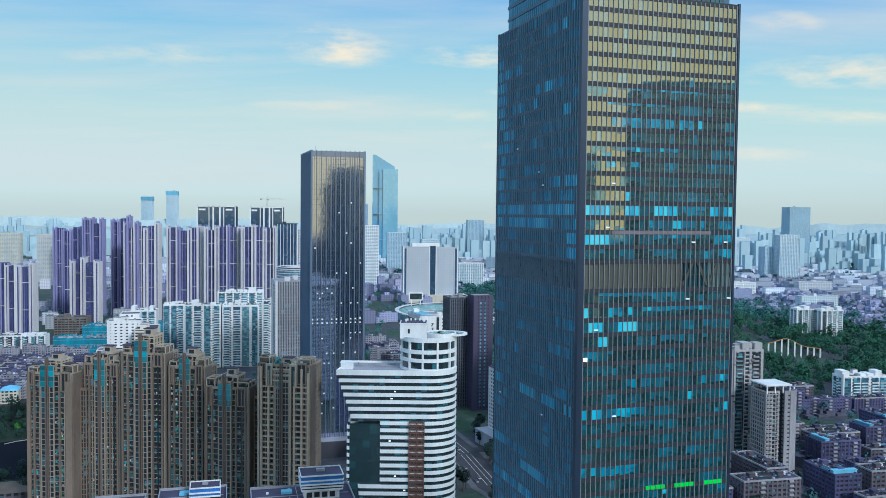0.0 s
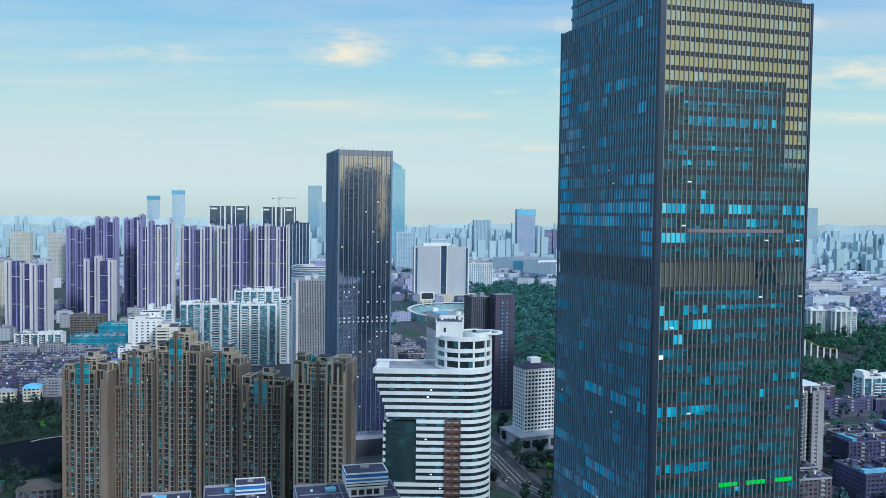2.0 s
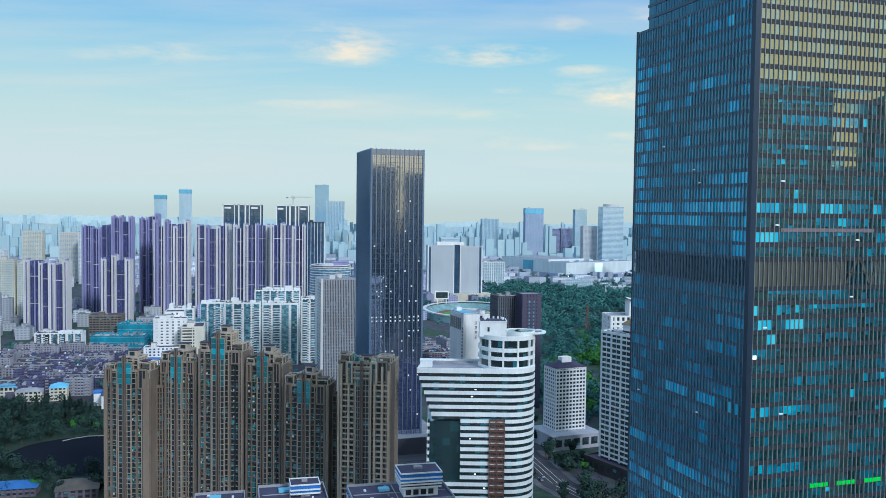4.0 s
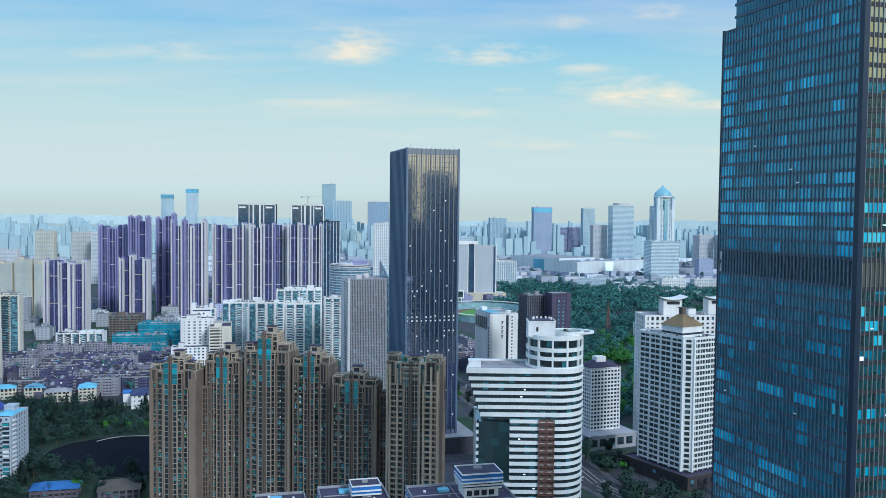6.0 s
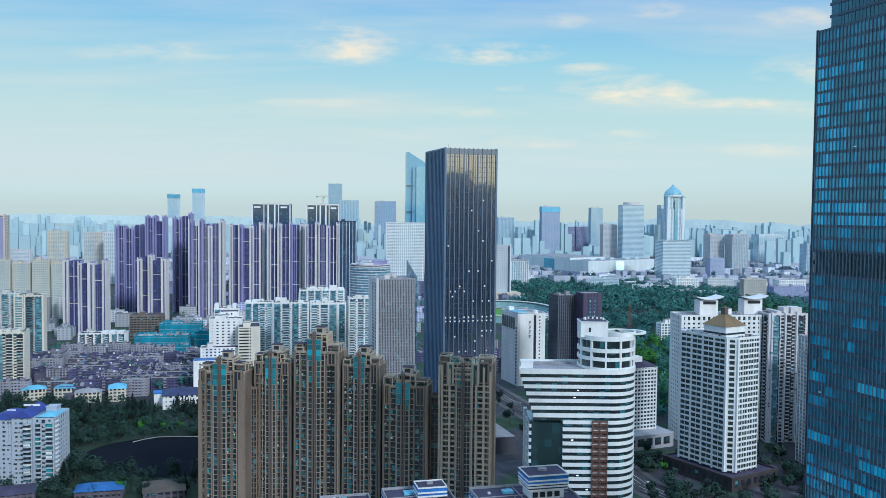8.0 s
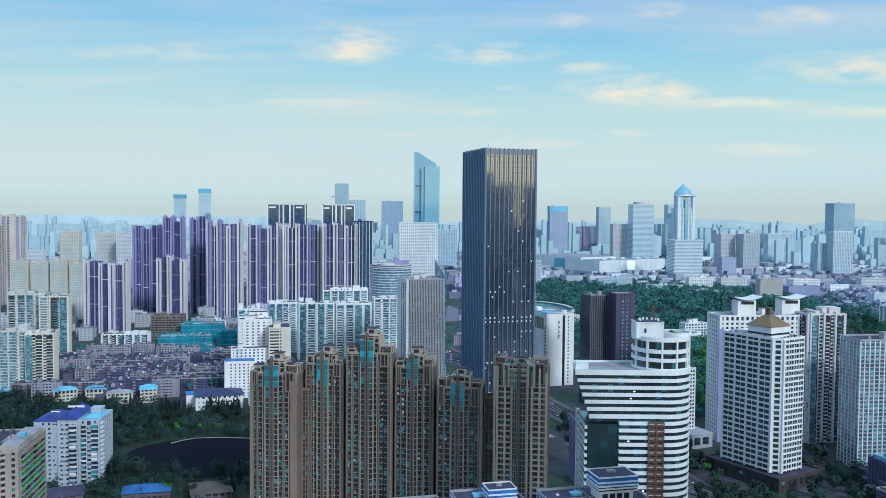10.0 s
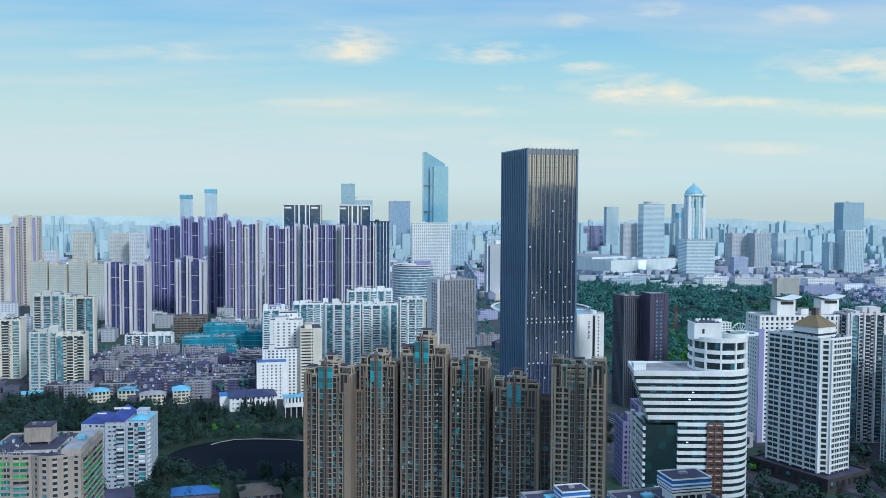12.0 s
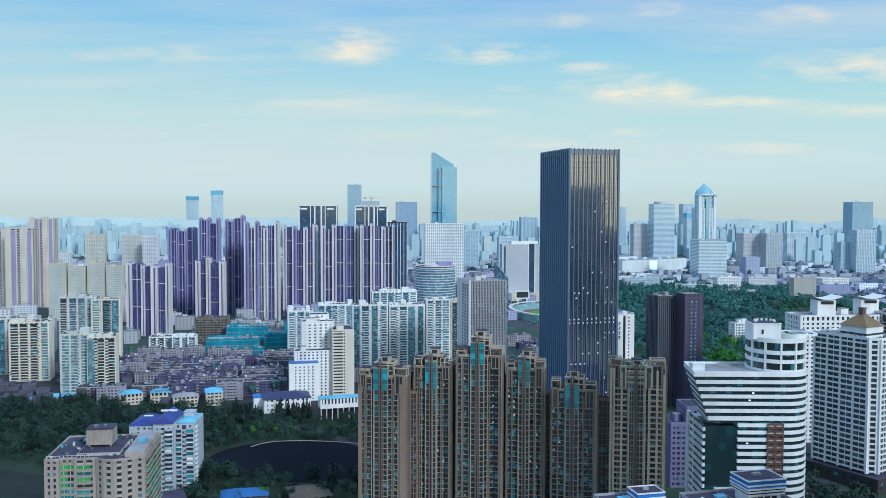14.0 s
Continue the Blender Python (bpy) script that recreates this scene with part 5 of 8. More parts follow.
# ---- residential towers, offices and slabs farther off ----
def block(name, x, y, turn, w, d, h, label, category, group="", wall=WHITE, glass=GLASS_DARK, seed=0, split=True, huts=1, tanks=2, **how):
    ob = thing(name, x, y, turn, label, category, group)
    volume(ob, rect(w, d), 0, h, wall=wall, glass=glass, split=split, **how)
    rooftop(ob, w, d, h + 0.15, random.Random(seed), wall, huts=huts, tanks=tanks)
    return ob


def park_tower(x, y, turn, w, h, seed, wings=3, light=PALE, label="tall lilac and white apartment tower"):
    """Slender shafts of flats, stepped in plan and height: pale shafts with small windows beside navy glazed ones."""
    rnd = random.Random(seed)
    ob = thing("apartment_tower", x, y, turn, label, "apartment building", "tall lilac apartment towers")
    depth, n = 20.0, wings * 2 + 1
    edge, at_x = [], 0.0
    for i in range(n):
        ww = rnd.uniform(0.7, 1.3) * (1.35 if i % 2 else 0.95)
        edge.append((at_x, ww))
        at_x += ww
    for i, (a, ww) in enumerate(edge):
        x0, sw = a * w / at_x, ww * w / at_x
        top = h - rnd.uniform(0, 11)
        if i % 2:
            o = rect(sw, depth - 3, x0, 4.5)
            volume(ob, o, 0, top - 3, 3.1, 0.8, sw / 4, 0.5, 0.4, PURPLE, GLASS_PARK, rnd.choice((PURPLE, LILAC)), split=False, parapet=1.0)
            part("rib", boxes("rib", [(x0 + sw * 0.45, 3.6, 0, x0 + sw * 0.58, 4.8, top - rnd.uniform(0, 3))], rnd.choice((PURPLE, LILAC, light))), ob)
            for k in range(int(top / 40)):
                z = top - 26 - k * 42
                part("sky_balcony", boxes("sky_balcony", [(x0 + 0.3, 3.0, z, x0 + sw - 0.3, 5, z + 0.8)], CREAM if rnd.random() < 0.6 else WHITE), ob)
        else:
            fy = rnd.choice((0, 1.8, -1.8))
            wall = light if rnd.random() < 0.8 else LILAC
            o = rect(sw, depth, x0, fy)
            volume(ob, o, 0, top, 3.1, 1.1, sw / 3, sw * 0.16, 0.5, wall, GLASS_PARK, wall, split=False, parapet=2.0)
            part("rib", boxes("rib", [(x0, fy - 1.2, 0, x0 + sw * 0.24, fy + 0.4, top + rnd.uniform(2, 5))], light), ob)
            part("rib", boxes("rib", [(x0 + sw * 0.84, fy - 0.8, 0, x0 + sw, fy + 0.4, top + rnd.uniform(0, 3))], wall), ob)
            part("glazed_strip", boxes("glazed_strip", [(x0 + sw * 0.46, fy - 0.25, 0, x0 + sw * 0.66, fy + 0.3, top - 1)], PURPLE), ob)
            part("roof_hut", boxes("roof_hut", [(x0 + sw * 0.25, fy + 6, top, x0 + sw * 0.75, fy + 14, top + 4.5)], LILAC), ob)
    return ob


CREAM_WHITE = surface("cream_white_render", (0.64, 0.63, 0.66), 0.75, grain=0.10)
T_ALL = (
    (-716, 1568, 50, 164), (-650, 1540, 36, 177), (-612, 1575, 34, 181), (-556, 1490, 60, 171), (-500, 1545, 62, 166),
    (-428, 1530, 66, 171), (-356, 1510, 60, 171),
)
for i, (x, y, w, h) in enumerate(T_ALL):
    park_tower(x, y, 4, w, h, 30 + i, 3 if w > 45 else 2, CREAM_WHITE if i > 2 else LILAC)
park_tower(-690, 1300, 4, 64, 114, 40, 3, CREAM_WHITE, "lower white and lilac apartment tower")
park_tower(-622, 1425, 4, 47, 113, 41, 2, CREAM_WHITE, "lower white and lilac apartment tower")


def dark_office(x, y, w, h):
    ob = thing("office_tower", x, y, 6, "dark office tower with white vertical frames under construction", "office building", "dark framed office towers")
    volume(ob, rect(w, 30), 0, h, 3.8, 0.45, w / 10, 0.5, 0.5, NAVY, GLASS_NAVY, NAVY, split=False, parapet=0.6)
    for s, wide in ((0.0, 2.2), (0.30, 1.6), (0.40, 3.0), (0.57, 3.0), (0.68, 1.6), (0.972, 2.2)):
        part("frame_post", boxes("frame_post", [(w * s, -1.2, 0, w * s + wide, 0.8, h + 1.6)], WHITE), ob)
    part("frame_beam", boxes("frame_beam", [(0, -1.2, h - 0.6, w, 0.8, h + 1.6)], WHITE), ob)
    for s in (0.05, 0.74):
        part("roof_window", boxes("roof_window", [(w * s, -0.8, h - 8, w * (s + 0.17), 0.3, h - 4.5)], WHITE), ob)


dark_office(-515, 1790, 80, 203)
dark_office(-391, 1732, 66, 202)
block("office_tower", -318, 1640, 6, 38, 28, 170, "dark blue office tower with white window frames", "office building", wall=NAVY, glass=GLASS_NAVY, pier_mat=WHITE, storey=3.6, band=0.5, bay=6.0, pier=0.8, split=False, seed=6)

for i, (x, y, w, h) in enumerate(((-1059, 1650, 52, 156), (-1026, 1680, 46, 175), (-1110, 1690, 40, 150))):
    ob = block("apartment_tower", x, y, 4, w, 24, h, "tall beige apartment tower with violet window strips", "apartment building", "beige apartment towers", wall=BEIGE, glass=GLASS_PARK,
               storey=3.1, band=1.3, bay=w / 5, pier=2.6, proud=0.8, split=False, seed=50 + i)
    for s in (0.0, 0.55):
        part("rib", boxes("rib", [(w * s, -2, 0, w * s + w * 0.22, 1, h + 3)], BEIGE), ob)
        part("recess", boxes("recess", [(w * s + w * 0.26, -0.3, 0, w * s + w * 0.38, 0.2, h - 4)], LILAC), ob)
for i in range(4):
    block("apartment_block", -892 + i * 30, 1473 + i * 9, GRID - 5, 28, 20, 93 + (6 if i in (0, 2) else 0), "pale apartment block with yellow-topped roof huts", "apartment building", "pale yellow-topped blocks",
          wall=CREAM, glass=GLASS_FAR, storey=3.1, band=1.2, bay=3.6, pier=0.9, split=False, seed=60 + i, huts=2)
for i, (x, y, w, h, mat) in enumerate(((-1141, 2200, 48, 130, CREAM), (-1050, 2210, 60, 128, BEIGE), (-974, 2150, 38, 129, PALE), (-1200, 2100, 60, 85, PALE), (-900, 2050, 70, 70, LILAC))):
    block("apartment_block", x, y, 8, w, 26, h, "pale distant apartment block with rows of windows", "apartment building", "pale distant blocks", wall=mat, glass=GLASS_FAR, storey=3.4, band=1.5, bay=4.5, pier=1.6, split=False, seed=70 + i)


FACE_ODDS = mixed("facade_odds_and_ends", [(0.0, (0.05, 0.06, 0.08)), (0.25, (0.20, 0.19, 0.20)), (0.45, (0.42, 0.43, 0.45)), (0.62, (0.62, 0.64, 0.66)), (0.82, (0.10, 0.26, 0.34)), (0.92, (0.24, 0.20, 0.16))])
FLAT_ODDS = mixed("roof_terrace_odds", [(0.0, (0.05, 0.05, 0.08)), (0.4, (0.16, 0.15, 0.2)), (0.62, (0.55, 0.57, 0.6)), (0.82, (0.03, 0.09, 0.05)), (0.94, (0.12, 0.38, 0.52))])


# white flats at the edge of the old quarter
def balcony_flats(x, y, turn, w, d, h, seed, label, wall=WHITE, group="white apartment blocks", split=False, glass=GLASS_BLUE, slots=True):
    rnd = random.Random(seed)
    ob = thing("apartment_block", x, y, turn, label, "apartment building", group)
    volume(ob, rect(w, d), 0, h, 3.1, 1.0 if slots else 1.45, 5.2, 1.9, 0.6, wall, glass if seed % 3 else GLASS_DARK, split=split, parapet=1.4)
    n = max(2, int(w / 9))
    for i in range(n):
        bw = rnd.uniform(3.0, 5.6) if slots else rnd.uniform(0.52, 0.70) * w / n
        x0 = (i + 0.5) * w / n - bw / 2 + rnd.uniform(-0.8, 0.8)
        out, low = (0.12, 0.75) if slots else (rnd.choice((0.9, 1.1, 1.2)), rnd.choice((0.7, 0.9, 1.1)))
        pane = rnd.choice((glass, glass, GLASS_DARK if slots or wall is not WHITE else GLASS_BLUE, GLASS_BALUSTRADE))
        part("loggia", boxes("loggia", [(x0 - 0.3, -out, 1.0, x0 + bw + 0.3, 0.3, h - 1.0)], pane), ob)
        part("balcony_work", boxes("balcony_work", [(x0 - 0.4 * (not slots), -1.5, 1.6 + k * 3.1, x0 + bw + 0.4 * (not slots), 0.2, 1.6 + low + k * 3.1) for k in range(int(h / 3.1) - 1)], wall if rnd.random() < 0.7 else GLASS_BALUSTRADE), ob, kind="stuff")
        if slots:
            # black strip on the wall face: the slot's shade is put into its colour
            part("slot", boxes("slot", [(x0 + bw + 0.5, -0.16, 0.5, x0 + bw + 1.4, 0.3, h - 0.6)], GLASS_BLACK), ob)
        if rnd.random() < 0.55:
            part("stair_tower", boxes("stair_tower", [(x0 - 2.2, -1.0, 0, x0 - 0.8, 0.8, h + rnd.uniform(1.5, 4))], wall), ob)
    racks = []
    for q in range(int(w * h / 22)):
        ox, k, ow = rnd.uniform(0.4, w - 2.5), rnd.randrange(int(h / 3.1) - 1), rnd.uniform(0.5, 2.4)
        oz = 1.3 + k * 3.1 + rnd.choice((0.0, 0.6, 1.3))
        racks.append((ox, -rnd.uniform(0.35, 1.62), oz, ox + ow, 0.1, oz + rnd.uniform(0.5, 1.4)))
    part("air_unit", boxes("air_unit", racks, FACE_ODDS), ob, "air conditioners, racks and closed-in balconies", kind="stuff")
    n = max(1, int(d / 9))
    for j in range(n):
        y0 = (j + 0.5) * d / n - 2.4
        part("loggia", boxes("loggia", [(-0.12, y0 - 0.3, 1.0, 0.3, y0 + 4.5, h - 1.0)], glass), ob)
        part("balcony_work", boxes("balcony_work", [(-1.4, y0, 1.6 + k * 3.1, 0.2, y0 + 4.2, 2.3 + k * 3.1) for k in range(int(h / 3.1) - 1)], wall), ob, kind="stuff")
    odds = []
    for q in range(int(w * 1.2)):
        ox, oy, s = rnd.uniform(0.8, w - 3), rnd.uniform(0.8, d - 3), rnd.uniform(0.7, 2.6)
        odds.append((ox, oy, h + 0.1, ox + s, oy + rnd.uniform(0.6, 1.8), h + rnd.uniform(0.8, 2.4)))
    part("roof_clutter", boxes("roof_clutter", odds, FLAT_ODDS), ob, "planters, tanks and sheds on the roof", kind="stuff")
    at = 0.0
    while at < w - 7:
        step = rnd.uniform(6, 13)
        if rnd.random() < 0.6:
            up = rnd.choice((3.1, 3.1, 6.2))
            part("roof_storey", boxes("roof_storey", [(at + 0.5, 1.2, h, min(w - 0.5, at + step - 1.5), d * rnd.uniform(0.45, 0.9), h + up)], wall), ob)
        at += step
    rooftop(ob, w, d, h + 0.15, rnd, wall, huts=max(1, int(w / 25)), tanks=3)
    return ob


balcony_flats(-684, 1062, 14, 42, 18, 83, 80, "white apartment block with dark balconies and roof huts", WHITE_OLD, slots=False)
balcony_flats(-641, 1056, 14, 34, 20, 81, 81, "cream apartment block with balconies", CREAM_WALL, slots=False)
balcony_flats(-726, 992, 12, 44, 24, 65, 82, "white apartment tower with small windows", WHITE_OLD, slots=False)
balcony_flats(-689, 950, 14, 42, 26, 66, 84, "pale apartment tower with long balconies", CREAM_WALL, slots=False, glass=GLASS_DARK)
balcony_flats(-603, 888, 14, 29, 24, 62, 83, "white apartment tower with green-tinted balconies", WHITE_OLD, glass=GLASS_BALUSTRADE, slots=False)
balcony_flats(-573, 884, 14, 28, 26, 60, 94, "cream apartment tower with dark balconies", CREAM_WALL, glass=GLASS_DARK, slots=False)
balcony_flats(-740, 900, 30, 40, 24, 48, 87, "cream apartment block beside the old quarter", CREAM)
ob = balcony_flats(-607, 1160, 10, 62, 22, 19, 85, "white five-storey block with ribbon balconies", WHITE)
balcony_flats(-372, 1137, GRID - 6, 46, 22, 67, 86, "white apartment block with blue glass balconies", WHITE, slots=False)
balcony_flats(-408, 1115, GRID - 6, 32, 24, 61, 88, "white apartment block with small square windows", WHITE, slots=False)
balcony_flats(-316, 1042, GRID - 6, 44, 20, 77, 89, "white apartment slab with blue glass balconies", WHITE, slots=False)
balcony_flats(-271, 1052, GRID - 6, 44, 20, 76, 90, "white apartment slab with blue glass balconies", WHITE, slots=False)
balcony_flats(-226, 1072, GRID - 6, 30, 20, 81, 91, "white apartment slab with blue glass balconies", WHITE, slots=False)
balcony_flats(-196, 1078, GRID - 6, 20, 22, 78, 92, "cream apartment slab with striped balconies", CREAM)
balcony_flats(-300, 1140, GRID - 6, 60, 20, 84, 93, "white apartment block with a stepped roof", WHITE, slots=False)

# the stepped white block with blue sheet roof
ob = thing("stepped_block", -360, 868, 13, "stepped white block with long dark balconies and a blue sheet roof", "apartment building")
volume(ob, rect(30, 14, 0, -8), 0, 37, 3.2, 1.7, 4.6, 2.8, 0.35, WHITE, GLASS_DARK, split=False)
part("sheet_roof", boxes("sheet_roof", [(0.6, -7.4, 38.0, 29.4, 5.4, 38.8)], ROOF_BLUE), ob, "blue metal sheet roof")
volume(ob, rect(38, 16, 6, 6.1), 0, 48, 3.2, 1.5, 4.2, 2.4, 0.35, WHITE, GLASS_DARK, split=False)
volume(ob, rect(34, 18, 14, 22.2), 0, 76, 3.2, 1.9, 5.4, 3.4, 0.35, WHITE, GLASS_DARK, split=False)
volume(ob, rect(20, 22, 24, 40.3), 0, 81, 3.2, 1.9, 5.4, 3.4, 0.35, WHITE, GLASS_DARK, split=False)
volume(ob, rect(22, 38, 44.1, -2), 0, 70, 3.2, 1.7, 11.0, 0.9, 0.7, CREAM_WALL, GLASS_BLACK, split=True)
part("plain_wall", boxes("plain_wall", [(57, -2.25, 0, 66.3, -1.9, 70.4)], CREAM_WALL), ob)
rooftop(ob, 30, 15, 76, random.Random(2), WHITE, 15, 24, 2, 3)
rooftop(ob, 20, 30, 70, random.Random(6), CREAM_WALL, 45, 0, 2, 4)
rooftop(ob, 30, 10, 48, random.Random(7), WHITE, 8, 8, 1, 3)

# low hall with the blue hipped roof
def hipped(ob, x0, y0, x1, y1, z, rise, mat, over=1.0):
    x0, y0, x1, y1 = x0 - over, y0 - over, x1 + over, y1 + over
    k = min(x1 - x0, y1 - y0) / 2 * 0.85
    verts = [(x0, y0, z), (x1, y0, z), (x1, y1, z), (x0, y1, z), (x0 + k, y0 + k, z + rise), (x1 - k, y0 + k, z + rise), (x1 - k, y1 - k, z + rise), (x0 + k, y1 - k, z + rise)]
    part("hipped_roof", mesh_of("hipped_roof", verts, BOX_FACES, mat), ob)


ob = thing("pavilion_hall", -372, 808, GRID, "low white hall with a dark navy hipped roof", "hall")
volume(ob, rect(44, 32), 0, 13, 4.2, 2.6, 5, 2.6, 0.4, WHITE, GLASS_DARK, split=False, cap=False)
hipped(ob, 0, 0, 44, 32, 13, 4, ROOF_NAVY)
part("roof_wing", boxes("roof_wing", [(-9, 16, 12.2, -1.2, 30, 13.4)], ROOF_BLUE), ob, "blue sheet roof of the annexe")
part("annexe", boxes("annexe", [(-8.4, 16.6, 0, -0.2, 29.4, 12.2)], WHITE), ob)
ob = thing("pavilion_hall", -315, 784, GRID, "white hall on tall posts with a pale blue roof", "hall")
volume(ob, rect(38, 14), 11, 19.5, 8.4, 3.4, 3.2, 1.7, 0.4, WHITE, GLASS_DARK, split=False, cap=False)
part("floor_slab", boxes("floor_slab", [(0, 0, 10.4, 38, 14, 11)], WHITE), ob)
hipped(ob, 0, 0, 38, 14, 19.5, 1.5, ROOF_CYAN)
for i in range(8):
    part("post", boxes("post", [(0.4 + i * 5.2, 0.4, 0, 1.1 + i * 5.2, 1.1, 10.4)], PALE), ob)
part("back_wall", boxes("back_wall", [(0.5, 8, 0, 37.5, 8.4, 10.4)], GLASS_BLACK), ob)

# building site under teal netting
def site_block(x, y, w, d, h, seed):
    rnd = random.Random(seed)
    ob = thing("scaffolded_building", x, y, GRID - 6, "unfinished building wrapped in teal scaffold netting", "building site", "netted building site")
    for k in range(max(1, int(h / 3.4))):
        o = rect(w, d)
        part("slab", prism("slab", inset(o, -0.25), k * 3.4 + 2.9, k * 3.4 + 3.15, NET if k % 2 else PALE_STONE), ob)
    bits = [(q * w / 14, rnd.uniform(0, d), h - 0.5, q * w / 14 + 0.25, rnd.uniform(0, d) * 0 + d * (q % 5) / 5 + 0.3, h + rnd.uniform(1.0, 3.5)) for q in range(14)]
    bits = [(a, min(b, e), c, f, max(b, e), g) for a, b, c, f, e, g in bits]
    part("rebar", boxes("rebar", bits, CONCRETE), ob, kind="stuff")
    n = 26
    o = rect(w, d)
    verts, faces = [], []
    loop = []
    for i in range(4):
        a, b = o[i], o[(i + 1) % 4]
        loop += [(a[0] + (b[0] - a[0]) * j / n, a[1] + (b[1] - a[1]) * j / n) for j in range(n)]
    for layer in (0, 0.25):
        for x0, y0 in loop:
            sag = rnd.uniform(-0.3, 0.3)
            cx, cy = x0 - w / 2, y0 - d / 2
            s = 1 - layer * 2 / w
            verts += [(w / 2 + cx * s, d / 2 + cy * s, 0), (w / 2 + (cx + sag) * s, d / 2 + (cy + sag) * s, h * 0.5), (w / 2 + cx * s, d / 2 + cy * s, h + rnd.uniform(-0.8, 1.2))]
    m = len(loop)
    for layer in (0, 1):
        for i in range(m):
            a, b = 3 * (layer * m + i), 3 * (layer * m + (i + 1) % m)
            faces += [(a, b, b + 1, a + 1), (a + 1, b + 1, b + 2, a + 2)]
    part("scaffold_net", mesh_of("scaffold_net", verts, faces, NET), ob)
    for q in range(6):
        px, py = rnd.uniform(2, w - 6), rnd.uniform(2, d - 6)
        part("formwork", boxes("formwork", [(px, py, h - 1, px + rnd.uniform(3, 6), py + rnd.uniform(2, 5), h + rnd.uniform(0.5, 2.5))], NET if q % 2 else CONCRETE), ob)


site_block(-525, 1148, 70, 36, 19, 1)
site_block(-455, 1185, 50, 30, 21, 2)
site_block(-520, 1230, 60, 30, 25, 3)
site_block(-440, 1250, 34, 24, 28, 5)
site_block(-480, 1110, 40, 16, 12, 4)
block("office_block", -570, 1250, 8, 46, 26, 34, "brown low office block beside the building site", "office building", wall=TAN, glass=GLASS_DARK, storey=3.6, band=1.6, bay=5, split=False)

# grey slab with the glass sail
ob = thing("office_slab", -176, 903, GRID, "grey stone office slab with close fins and a glass sail top", "office building")
volume(ob, rect(42, 40), 0, 119, 3.4, 0.25, 1.75, 0.95, 0.4, GREY_WARM, GLASS_DARK, GREY_WARM, split=True, roof=ROOF_PALE, parapet=0.8)
part("end_wall", boxes("end_wall", [(-0.6, 0.3, 0, 0.2, 40, 119.6)], PALE), ob)
for i in range(3):
    part("window_strip", boxes("window_strip", [(-0.8, 3 + i * 7.5, 4 + k * 3.4, -0.5, 6.4 + i * 7.5, 6.6 + k * 3.4) for k in range(33)], GLASS_BLACK), ob, kind="stuff")
part("corner_post", boxes("corner_post", [(-0.8, -0.5, 0, 1.6, 1.0, 120.2)], PALE), ob)
verts = [(42.4, -1, 0), (43.4, -1, 0), (43.4, 40, 0), (42.4, 40, 0), (42.4, -1, 122), (43.4, -1, 122), (43.4, 40, 137), (42.4, 40, 137)]
part("glass_sail", mesh_of("glass_sail", verts, BOX_FACES, GLASS_BLUE), ob, "blue-grey glass sail wall")
rooftop(ob, 36, 34, 119.2, random.Random(12), PALE, 3, 3, 2, 5)

# round-fronted office
ob = thing("round_office", -246, 1262, 8, "round-fronted office building with blue ribbon windows and a lilac crown", "office building")
GLASS_ROUND = window_glass("round_office_glass", (0.06, 0.17, 0.27), (0.20, 0.42, 0.55), 3.4, 3.9, 0.35, 0.12)
o = arc(30, 24, 31, 180, 360, 22) + [(61, 44), (-1, 44)]
volume(ob, o, 0, 108, 3.9, 0.95, 60, 0, 0.5, PALE, GLASS_ROUND, piers=False, roof=ROOF_PALE)
part("crown", ring("crown", arc(30, 26, 29, 0, 360, 28)[:-1], arc(30, 26, 27, 0, 360, 28)[:-1], 108, 110.4, BLACK), ob)
part("crown_rim", ring("crown_rim", arc(30, 26, 29.4, 0, 360, 28)[:-1], arc(30, 26, 26.6, 0, 360, 28)[:-1], 110.4, 111.4, PALE), ob)
part("roof_pavilion", boxes("roof_pavilion", [(34, 24, 108, 56, 42, 115), (33, 23, 115, 57, 43, 116)], LILAC), ob, "lilac roof pavilion")
part("roof_drum", prism("roof_drum", arc(24, 24, 11, 0, 360, 20)[:-1], 108, 112.5, PALE), ob)

# dark stone pair beside the hill
ob = thing("office_block", 8, 843, GRID, "black stone office block with narrow window slits", "office building", "dark stone office pair")
volume(ob, rect(23, 23), 0, 109, 3.6, 0.5, 2.4, 0.8, 0.6, BLACK, GLASS_BLACK, BLACK_FIN, roof=ROOF_PALE)
rooftop(ob, 23, 23, 109.2, random.Random(31), CONCRETE, huts=1, tanks=4)
ob = thing("office_block", 31, 832, GRID, "plum stone office tower with paired window columns", "office building", "dark stone office pair")
volume(ob, rect(20, 17), 0, 113, 3.6, 2.0, 3.3, 2.2, 0.4, PLUM, GLASS_BLACK, roof=ROOF_PALE, parapet=0.6)
part("slit_window", boxes("slit_window", [(x0, -0.32, 4 + k * 3.6, x0 + 1.5, -0.05, 6 + k * 3.6) for k in range(29) for x0 in (6.6, 11.2)], GLASS_ROUND), ob, "pale slit glazing in two columns", kind="stuff")
ob = thing("office_block", -24, 938, 20, "white office block with small windows and a pale blue roof", "office building")
volume(ob, rect(33, 44), 0, 79, 3.8, 2.4, 3.0, 1.9, 0.35, PALE, GLASS_DARK, split=False, roof=ROOF_PALE)
part("front_wall", boxes("front_wall", [(2.4, -0.5, 0, 19.0, 0.1, 79.6), (22.2, -0.5, 0, 33.2, 0.1, 79.6)], WHITE), ob)
part("dark_strip", boxes("dark_strip", [(19.0, -0.2, 0, 22.2, 0.1, 78)], GLASS_BLACK), ob)
